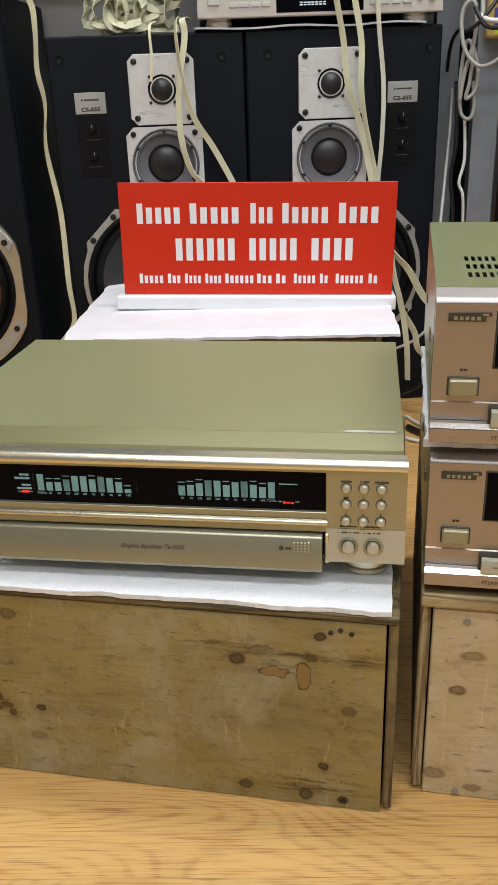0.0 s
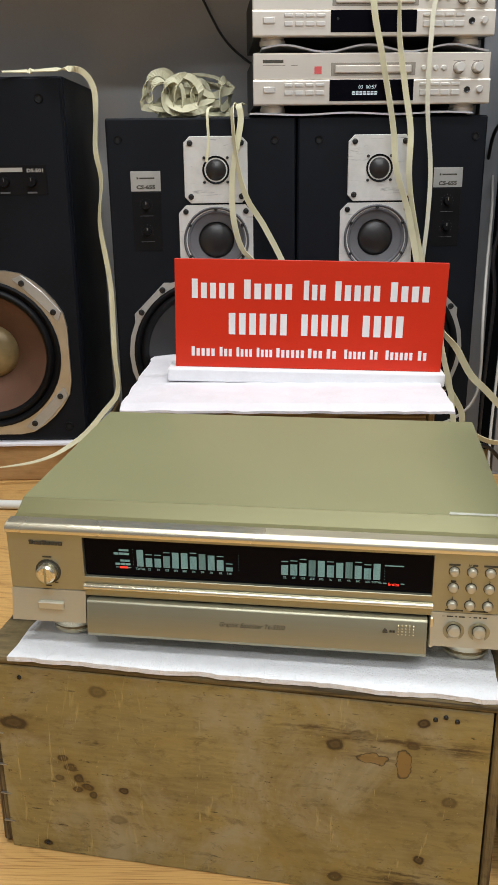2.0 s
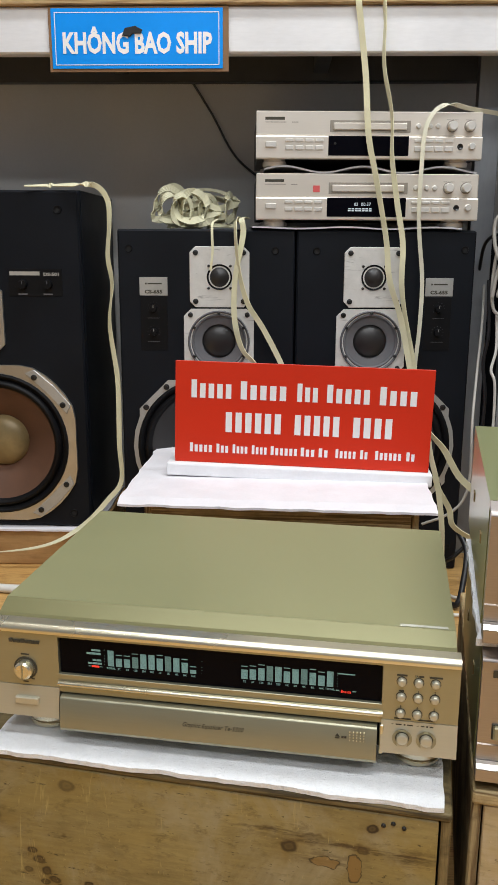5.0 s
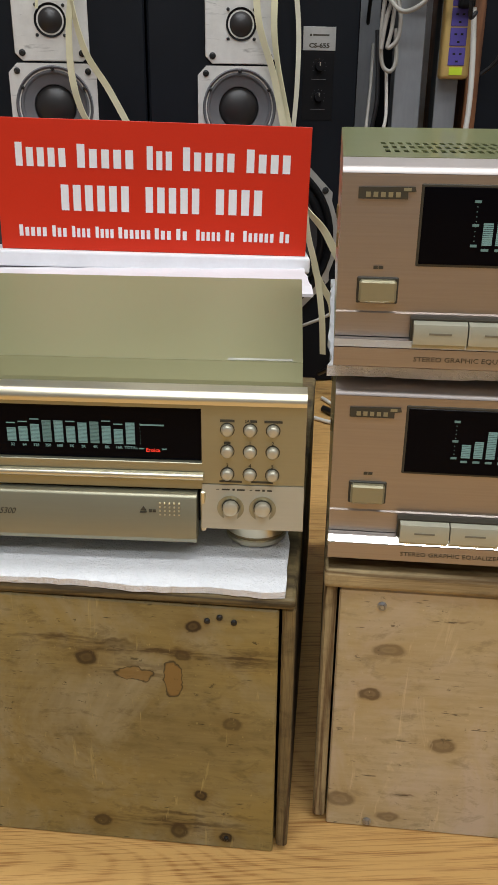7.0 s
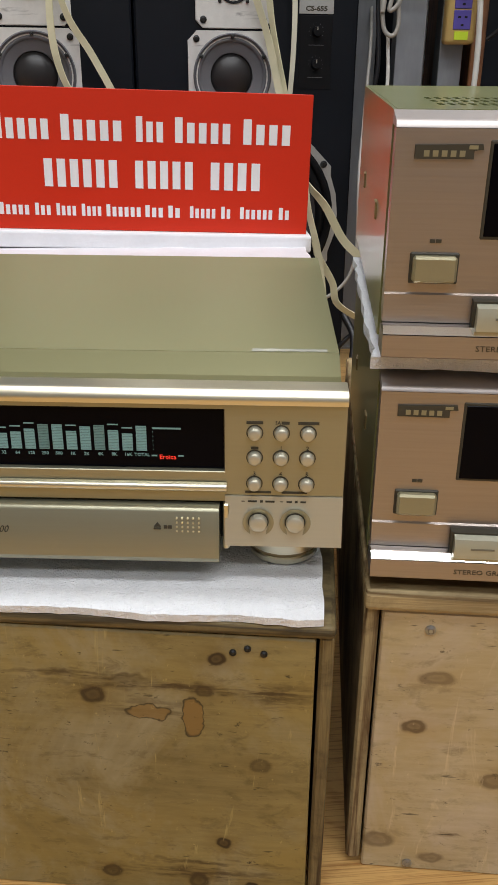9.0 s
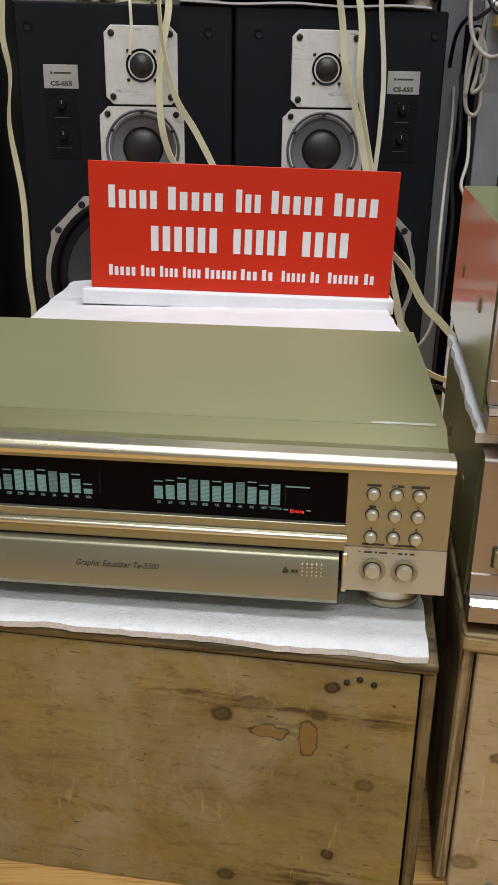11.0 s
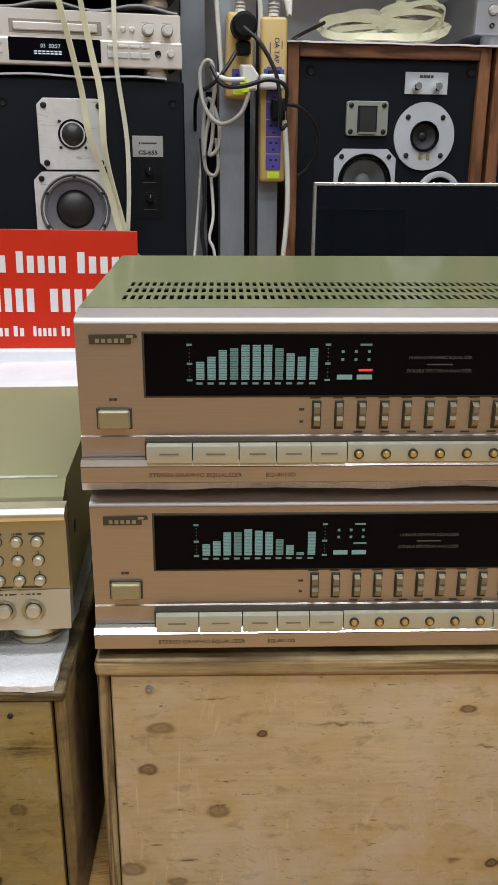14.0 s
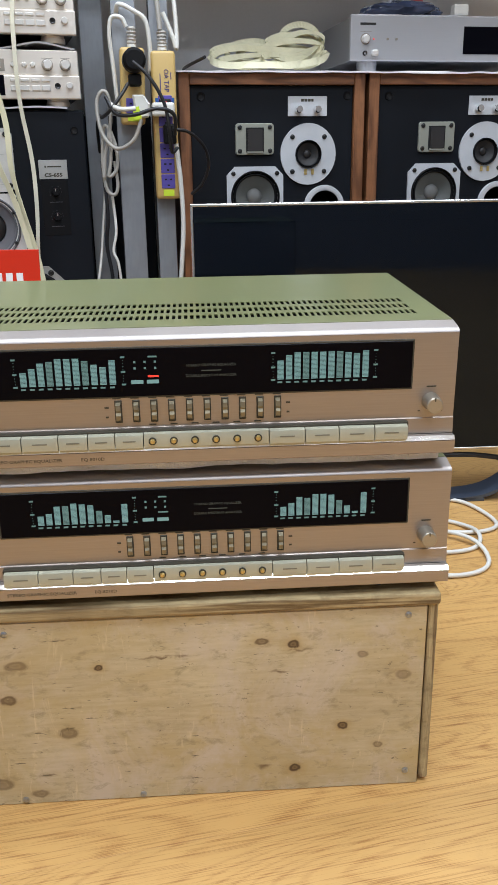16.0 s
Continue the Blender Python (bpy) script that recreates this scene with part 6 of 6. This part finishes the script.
cable([(0.275, 1.655, 0.630), (0.281, 1.655, 0.56), (0.283, 1.655, 0.48), (0.277, 1.655, 0.40), (0.268, 1.66, 0.30), (0.262, 1.66, 0.05), (0.262, 1.62, 0.006)], 0.0045, M_WHITECABLE, "white mains cord running down the post")
cable([(0.252, 1.675, 0.83), (0.248, 1.68, 0.88), (0.240, 1.69, 0.95), (0.230, 1.69, 1.06)], 0.0045, M_GREYCABLE, "white mains cord rising from the strip")
cable([(0.258, 1.68, 0.86), (0.275, 1.68, 0.82), (0.282, 1.68, 0.80), (0.280, 1.69, 0.87), (0.268, 1.70, 0.95), (0.255, 1.70, 1.05)], 0.0042, M_WHITECABLE, "white cord looped above the strip")
cable([(0.190, 1.67, 0.835), (0.182, 1.668, 0.850), (0.164, 1.668, 0.850), (0.158, 1.67, 0.82), (0.162, 1.675, 0.76), (0.166, 1.675, 0.70)], 0.0040, M_WHITECABLE, "white cord hooked over beside the post")
cable([(0.170, 1.69, 0.86), (0.178, 1.675, 0.874), (0.205, 1.672, 0.862), (0.226, 1.672, 0.845), (0.232, 1.675, 0.80), (0.230, 1.68, 0.76)], 0.0042, M_WHITECABLE, "white cord bridging the two posts")
cable([(0.146, 1.66, 0.54), (0.150, 1.655, 0.47), (0.143, 1.65, 0.43), (0.152, 1.65, 0.40), (0.155, 1.66, 0.30), (0.150, 1.66, 0.12), (0.15, 1.64, 0.006)], 0.0028, M_WHITECABLE, "thin white cord hanging in the dark gap")
cable([(0.128, 1.68, 0.60), (0.134, 1.67, 0.50), (0.128, 1.67, 0.44), (0.136, 1.67, 0.36), (0.13, 1.67, 0.2), (0.128, 1.67, 0.006)], 0.0036, M_BLACKCABLE, "black cord hanging in the dark gap")
cable([(0.03, 1.555, 0.135), (0.075, 1.562, 0.155), (0.105, 1.568, 0.186), (0.115, 1.571, 0.237), (0.113, 1.580, 0.337), (0.117, 1.66, 0.42), (0.122, 1.72, 0.52), (0.122, 1.80, 0.6)], 0.0028, M_GREYCABLE, "pale cord curving up between the loudspeakers")
cable([(0.075, 1.50, 0.006), (0.105, 1.47, 0.012), (0.115, 1.50, 0.05), (0.118, 1.55, 0.09), (0.10, 1.58, 0.12)], 0.006, M_BLACKCABLE, "thick black cord bent on the floor behind the equalizers")
cable([(0.06, 1.62, 0.03), (0.09, 1.58, 0.06), (0.13, 1.60, 0.09), (0.17, 1.64, 0.05), (0.20, 1.62, 0.006)], 0.004, M_BLACKCABLE, "black cord heap behind the equalizers")
cable([(0.07, 1.56, 0.004), (0.10, 1.52, 0.004), (0.14, 1.53, 0.004), (0.19, 1.50, 0.004)], 0.0035, M_WHITECABLE, "white cord lying on the floor")
cable([(0.06, 1.46, 0.004), (0.10, 1.44, 0.004), (0.15, 1.45, 0.004), (0.22, 1.42, 0.004)], 0.0035, M_WHITECABLE, "white cord lying on the floor")
cable([(0.60, 1.36, 0.0045), (0.68, 1.355, 0.0045), (0.77, 1.348, 0.0045), (0.805, 1.30, 0.0045), (0.816, 1.24, 0.0045), (0.785, 1.213, 0.0045), (0.73, 1.213, 0.0045), (0.64, 1.24, 0.0045)], 0.0036, M_WHITECABLE, "white cable loop lying on the floor")
cable([(0.60, 1.30, 0.0045), (0.70, 1.275, 0.0045), (0.752, 1.245, 0.0045), (0.770, 1.195, 0.011), (0.755, 1.155, 0.0045), (0.70, 1.138, 0.0045), (0.62, 1.15, 0.0045)], 0.0036, M_WHITECABLE, "white cable loop lying on the floor")
cable([(0.62, 1.25, 0.012), (0.71, 1.205, 0.0125), (0.755, 1.165, 0.011), (0.762, 1.11, 0.0045), (0.735, 1.072, 0.0045), (0.68, 1.062, 0.0045), (0.60, 1.09, 0.0045)], 0.0036, M_WHITECABLE, "white cable loop lying on the floor")
cable([(-1.05, 1.32, 0.009), (-0.81, 1.325, 0.009), (-0.66, 1.342, 0.009), (-0.50, 1.36, 0.009), (-0.45, 1.40, 0.009)], 0.009, M_WHITECABLE, "thick white cord lying on the floor")
cable([(0.335, 1.60, 0.775), (0.30, 1.70, 0.770), (0.29, 1.78, 0.770), (0.30, 1.90, 0.770)], 0.003, M_BLACKCABLE, "thin black cord on top of the walnut loudspeaker")
cable([(-0.56, 1.857, 1.06), (-0.536, 1.862, 1.025), (-0.486, 1.872, 0.947), (-0.442, 1.880, 0.868), (-0.395, 1.889, 0.822), (-0.30, 1.905, 0.76)], 0.0026, M_POSTDARK, "dark cord hanging down the wall")
cable([(0.56, 1.42, 0.005), (0.64, 1.40, 0.045), (0.72, 1.375, 0.078), (0.80, 1.365, 0.086), (0.90, 1.39, 0.060), (0.98, 1.44, 0.005)], 0.005, M_BLACKCABLE, "thick black cord sagging under the television")
ps = thing("power_strip", SHM @ pose(-0.885, -0.008, 1.098), "yellow extension socket lying on the shelf edge", "power strip")
part("body", block(0, 0.135, 0, 0.045, 0, 0.026, 0.006, seg=3), M_YELLOWPL, ps, smooth=40)
part("cord", tube([(0.135, 0.02, 0.012), (0.165, 0.015, 0.010), (0.21, 0.0, 0.006), (0.27, -0.004, 0.012), (0.345, -0.002, 0.012), (0.38, 0.01, 0.006)], 0.005), M_WHITECABLE, ps)


# ---- straps ----
def strap(pts, width, twist, label, material=None, across=(1, 0.15, 0)):
    ob = part("webbing_strap", ribbon(pts, width, twist, 8, 0.0014, across), material or M_STRAP, None)
    return tagged(ob, label, "strap")


strap([(-0.742, 1.475, 0.772), (-0.70, 1.50, 0.774), (-0.648, 1.492, 0.774), (-0.605, 1.497, 0.772), (-0.584, 1.502, 0.745), (-0.583, 1.503, 0.70), (-0.588, 1.503, 0.6419), (-0.582, 1.505, 0.5878), (-0.589, 1.503, 0.5107), (-0.577, 1.506, 0.3981), (-0.578, 1.506, 0.2703), (-0.576, 1.506, 0.1928), (-0.605, 1.499, 0.150), (-0.657, 1.484, 0.094), (-0.735, 1.458, 0.052), (-0.87, 1.424, 0.035), (-1.05, 1.38, 0.030)],
      0.0105, (10, 25, 40, 5, 10, 35, 20, 60, 15, 0, 20, 5, 10, 50, 60, 65), "cream webbing strap hanging from the large black loudspeaker")
strap([(-0.335, 1.60, 0.715), (-0.331, 1.54, 0.712), (-0.326, 1.532, 0.684), (-0.341, 1.530, 0.6015), (-0.342, 1.530, 0.5261), (-0.328, 1.534, 0.468), (-0.300, 1.538, 0.435), (-0.28, 1.540, 0.38)], 0.0110, (0, 20, 10, 30, 10, 30, 50, 70), "cream webbing strap hanging from the bundle")
strap([(-0.345, 1.60, 0.71), (-0.340, 1.528, 0.705), (-0.334, 1.528, 0.625), (-0.318, 1.532, 0.5587), (-0.286, 1.541, 0.5045), (-0.250, 1.550, 0.432), (-0.235, 1.55, 0.38)], 0.0105, (40, 60, 50, 20, 5, 0, 10), "cream webbing strap hanging beside another")
strap([(-0.385, 1.56, 0.712), (-0.381, 1.514, 0.700), (-0.379, 1.508, 0.654), (-0.383, 1.508, 0.6173)], 0.0045, (0, 10), "thin cream cord end hanging over the tweeter")
strap([(-0.11, 1.64, 1.105), (-0.128, 1.579, 1.106), (-0.128, 1.568, 1.085), (-0.123, 1.573, 1.045), (-0.112, 1.580, 0.958), (-0.104, 1.586, 0.860), (-0.089, 1.592, 0.790), (-0.066, 1.602, 0.677), (-0.057, 1.606, 0.603), (-0.033, 1.613, 0.528), (-0.011, 1.618, 0.431), (0.0, 1.618, 0.37)], 0.0110, (0, 0, 10, 20, 5, 25, 40, 20, 30, 10, 0), "cream webbing strap hanging from the shelf edge")
strap([(-0.135, 1.64, 1.107), (-0.112, 1.580, 1.110), (-0.088, 1.580, 1.092), (-0.082, 1.583, 1.055), (-0.081, 1.590, 0.977), (-0.065, 1.598, 0.899), (-0.061, 1.602, 0.820), (-0.048, 1.606, 0.739), (-0.035, 1.611, 0.667), (-0.034, 1.613, 0.593), (-0.024, 1.617, 0.528), (-0.003, 1.622, 0.431), (0.006, 1.622, 0.37)], 0.0105, (20, 30, 50, 70, 55, 70, 30, 10, 20, 50, 20, 10), "cream webbing strap twisted along its neighbour")
strap([(0.130, 1.72, 0.908), (0.073, 1.655, 0.910), (0.040, 1.632, 0.915), (0.013, 1.626, 0.906), (-0.004, 1.622, 0.872), (-0.008, 1.620, 0.811), (-0.008, 1.622, 0.709), (0.003, 1.630, 0.603), (0.003, 1.634, 0.516), (-0.002, 1.634, 0.430), (0.0, 1.634, 0.37)], 0.0078, (70, 60, 20, 10, 20, 10, 30, 10, 20, 40, 20), "pale webbing strap draped over the disc player", M_STRAPPALE)
strap([(0.02, 1.49, 0.36), (0.040, 1.457, 0.338), (0.065, 1.461, 0.3096), (0.092, 1.466, 0.2632), (0.121, 1.471, 0.2343), (0.16, 1.49, 0.19), (0.19, 1.52, 0.15)], 0.0120, (60, 50, 20, 5, 0, 0), "cream webbing strap slanting down behind the sign", None, (0.7, 0.1, 0.7))
strap([(0.035, 1.45, 0.34), (0.042, 1.435, 0.3057), (0.057, 1.438, 0.2501), (0.068, 1.438, 0.1826), (0.072, 1.44, 0.12)], 0.0095, (20, 30, 10, 30), "narrow cream strap hanging beside the sign")
strap([(0.052, 1.46, 0.26), (0.059, 1.46, 0.236), (0.080, 1.464, 0.199), (0.089, 1.466, 0.1667), (0.127, 1.472, 0.1427), (0.165, 1.48, 0.135)], 0.0105, (10, 20, 30, 20), "cream strap curving behind the equalizers", None, (0.7, 0.1, 0.7))


def bundle(m, length, loops, width, seed, label, material, high=0.06, deep=0.07, flat=0.5):
    """One long flat webbing piled in loops: standing loops and long flat folds."""
    rnd = random.Random(seed)
    pts = []
    for k in range(loops):
        c = Vector((rnd.uniform(0.14, 0.86) * length, rnd.uniform(-0.5, 0.5) * deep, 0))
        if rnd.random() < flat:
            half, z = rnd.uniform(0.16, 0.36) * length, rnd.uniform(0.006, 0.30 * high)
            c.x = rnd.uniform(half, length - half)
            rise, lean = rnd.uniform(0.3, 0.75) * high, rnd.uniform(-0.25, 0.25)
            for a in range(0, 360, 45):
                w = radians(a)
                pts.append((c.x + half * math.cos(w), c.y + 0.012 * math.sin(w) + lean * half * math.cos(w), z + rise * (0.5 + 0.5 * math.sin(w + 0.6 * lean))))
        else:
            turn, r = radians(rnd.uniform(10, 75)), rnd.uniform(0.30, 0.48) * high
            for a in range(-90, 270, 45):
                w = radians(a)
                h = r * 0.75 * math.cos(w)
                pts.append((c.x + h * math.cos(turn), c.y + h * math.sin(turn), 0.006 + r + r * math.sin(w)))
    bm = ribbon(pts, width, [rnd.uniform(-40, 40) for k in range(loops * 3)], 4, 0.0014, (0.1, 0.55, 0.8))
    ob = part("webbing_coil", bm, material)
    ob.matrix_world = m
    return tagged(ob, label, "strap")


bundle(CSM @ pose(0.030, 0.075, 0.695), 0.20, 16, 0.0130, 8, "bundle of old cream webbing folded on top of the black loudspeaker", M_STRAPOLD, 0.086, 0.07, 0.4)


def coil(m, loops, width, label, material):
    """One long webbing laid in lying loops: (centre, half length, lowest height, rise, depth) each."""
    pts = []
    for k, (cx, half, z0, rise, y) in enumerate(loops):
        for a in range(0, 360, 45):
            w = radians(a + 20 * (k % 3))
            pts.append((cx + half * math.cos(w), y + 0.022 * math.sin(w) + 0.10 * half * math.cos(2 * w), z0 + rise * (0.5 + 0.5 * math.sin(w + 0.25 * (k % 2)))))
    ob = part("webbing_coil", ribbon(pts, width, [(0, 18, -22, 10, 30, -12)[k % 6] for k in range(len(loops) * 4)], 5, 0.0014, (0.35, 0.35, 0.85)), material)
    ob.matrix_world = m
    return tagged(ob, label, "strap")


coil(HPM @ pose(0.030, 0.085, 0.777), [(0.075, 0.072, 0.000, 0.046, 0.0), (0.165, 0.070, 0.000, 0.052, -0.02), (0.198, 0.046, 0.006, 0.082, 0.02), (0.115, 0.098, 0.000, 0.024, -0.03),
     (0.180, 0.062, 0.014, 0.052, 0.0), (0.060, 0.058, 0.000, 0.038, -0.025), (0.150, 0.085, 0.008, 0.040, 0.03), (0.195, 0.050, 0.000, 0.070, -0.01), (0.100, 0.060, 0.004, 0.050, 0.015)],
     0.0130, "loose coil of cream webbing on top of the walnut loudspeaker", M_STRAP)

# ---- silver amplifier ----
AM = pose(0.652, 1.801, 0, 0, 0, 9)
amp = thing("amplifier", AM @ pose(-0.026, -0.004, 0.786), "silver slim amplifier with a dark display, on the walnut loudspeakers", "amplifier")
part("case", block(0.004, 0.426, 0.012, 0.24, 0.001, 0.082, 0.001), M_SILVERCASE, amp, "silver grey metal case")
part("face_plate", block(0, 0.43, 0, 0.0118, 0, 0.085, 0.002, seg=2), M_SILVER, amp, "brushed silver face")
part("display_window", block(0.243, 0.380, -0.0008, 0.002, 0.014, 0.066), M_GLASSBLACK, amp, "black display window")
pb = part("power_button", lathe([(0, -0.009), (0.006, -0.009), (0.008, -0.006), (0.0085, 0)], 0.0315, 0.0405, 24), M_KEYS, amp, smooth=35)
part("button_ring", lathe([(0.0088, -0.001), (0.0105, -0.001), (0.0105, 0.0)], 0.0315, 0.0405, 24), M_TRAYREC, pb)
part("power_lamp", lathe([(0, -0.001), (0.0014, -0.001), (0.0016, 0)], 0.0490, 0.0405, 10), M_REDGLOW, amp, "tiny red lamp")
for x in (0.076, 0.095):
    part("small_key", block(x, x + 0.0045, -0.002, 0, 0.0385, 0.0430, 0.0005), M_TRAYREC, amp)
part("headphone_socket", lathe([(0.0025, -0.002), (0.0045, -0.003), (0.0048, 0)], 0.0310, 0.0145, 16), M_SCREW, amp)
part("input_knob", block(0.0440, 0.0570, -0.012, 0, 0.0085, 0.0205, 0.003, seg=2), M_KEYS, amp)
bars([(0.0200, 0.0530, 0.0660, 0.0705)], 0.0, M_SCREW, "maker_bar", amp)
bars([(0.020, 0.045, 0.0535, 0.0542)], 0.0, M_TRAYREC, "small_print", amp)
for x in (0.045, 0.385):
    for y in (0.03, 0.21):
        part("foot", lathe([(0, -0.0175), (0.020, -0.0175), (0.021, -0.004), (0.0205, 0.001)], x, y, 24, None, True), M_SILVER, amp, smooth=35)

af = part("foam_sheet", sheet(0.02, 0.40, 0.0, 0.20, 0.0, 0.003, 30, 8, 0.004, 0.003, 0, 31), M_FOAM)
af.matrix_world = AM @ pose(-0.026, 0.02, 0.8725)
tagged(af, "white foam sheet on top of the silver amplifier", "foam sheet")
bag = bmesh.new()
bmesh.ops.create_icosphere(bag, subdivisions=4, radius=1.0)
for v in bag.verts:
    n_ = 1 + 0.16 * noise.noise(v.co * 2.3) + 0.06 * noise.noise(v.co * 6)
    v.co = Vector((v.co.x * 0.085 * n_, v.co.y * 0.06 * n_, max(-0.012, v.co.z * 0.020 * n_)))
bg = part("plastic_bag", bag, M_BLUEFILM, None, smooth=50)
bg.matrix_world = AM @ pose(0.105, 0.07, 0.888)
tagged(bg, "dark blue crumpled plastic bag on the amplifier", "plastic bag")
wp_ = part("white_adapter", block(-0.016, 0.016, -0.012, 0.012, 0, 0.022, 0.004, seg=2), M_WHITECABLE)
wp_.matrix_world = AM @ pose(0.222, 0.035, 0.8765)
tagged(wp_, "small white adapter lying on the amplifier", "adapter")
rd = part("red_cap", lathe([(0, 0.020), (0.012, 0.020), (0.015, 0.016), (0.015, 0.0), (0, 0.0)], 0, 0, 24, None, True), M_BADGE, None, smooth=35)
rd.matrix_world = AM @ pose(0.150, 0.10, 0.898)
tagged(rd, "small red plastic cap on the dark bag", "cap")

# ---- television ----
TVM = pose(0.308, 1.338, 0, 0, 0, 2.0)
tv = thing("television", TVM, "large black flat television with a silver rim, standing on the floor", "television")
TW, T0, T1 = 0.93, 0.100, 0.533
part("back_shell", block(0.004, TW - 0.004, 0.012, 0.045, T0 + 0.004, T1 - 0.004, 0.008, seg=2), M_TVBEZEL, tv)
part("bezel", block(0.0045, TW - 0.0045, 0.0005, 0.0118, T0 + 0.0045, T1 - 0.0045, 0.0005), M_TVBLACK, tv, "gloss black bezel")
part("screen", block(0.028, TW - 0.028, -0.0006, 0.0004, T0 + 0.040, T1 - 0.030), M_TVBLACK, tv, "dark glossy screen")
part("rim_rail", block(0, TW, -0.001, 0.014, T1 - 0.0042, T1, 0.001), M_TVRIM, tv, "silver top rim")
part("rim_rail", block(0, TW, -0.001, 0.014, T0, T0 + 0.0042, 0.001), M_TVRIM, tv)
part("rim_rail", block(0, 0.0042, -0.001, 0.014, T0 + 0.0044, T1 - 0.0044, 0.001), M_TVRIM, tv, "silver side rim")
part("rim_rail", block(TW - 0.0042, TW, -0.001, 0.014, T0 + 0.0044, T1 - 0.0044, 0.001), M_TVRIM, tv)
for sgn in (-1, 1):
    cxx = TW / 2 + 0.115 + (0.0 if sgn > 0 else -0.23)
    pts = [(cxx + 0.05 * sgn, 0.03, 0.115), (cxx + 0.03 * sgn, 0.025, 0.075), (cxx - 0.02 * sgn, 0.02, 0.030), (cxx - 0.075 * sgn, 0.02, 0.008), (cxx - 0.17 * sgn, 0.02, 0.004)]
    part("stand_foot", ribbon(pts, 0.055, (0,), 8, 0.006, (0, 1, 0)), M_BLUEGREY, tv, "curved blue-grey metal foot", smooth=50)

# ---- floor boards ----
BW, BL = 0.18, 1.20
floor = tagged(part("floor", block(WX0, WX1, WY0, WY1, -0.05, -0.0105), M_DARK), "warm oak laminate floor boards", "floor", kind="structure")
floor.matrix_world = ROOM
lengths = {}


def board(length):
    """One oak board of the given length; boards of one length share a mesh."""
    if length not in lengths:
        plank = block(0.0001, length - 0.0001, 0.0001, BW - 0.0001, -0.010, 0.0, 0.0003)
        me = bpy.data.meshes.new("floor_board")
        plank.to_mesh(me)
        plank.free()
        me.materials.append(M_FLOOR)
        lengths[length] = me
    return lengths[length]


ROWS_ = int((WY1 - WY0) / BW)
for row in range(ROWS_):
    x, stagger = WX0, (0.22, 0.95, 0.16)[row % 3]
    while x < WX1 - 0.01:
        length = round(min(stagger if x == WX0 else BL, WX1 - x), 3)
        b = new("floor_board", board(length))
        b.parent = floor
        b.location = (x, WY0 + row * BW, 0)
        x += length
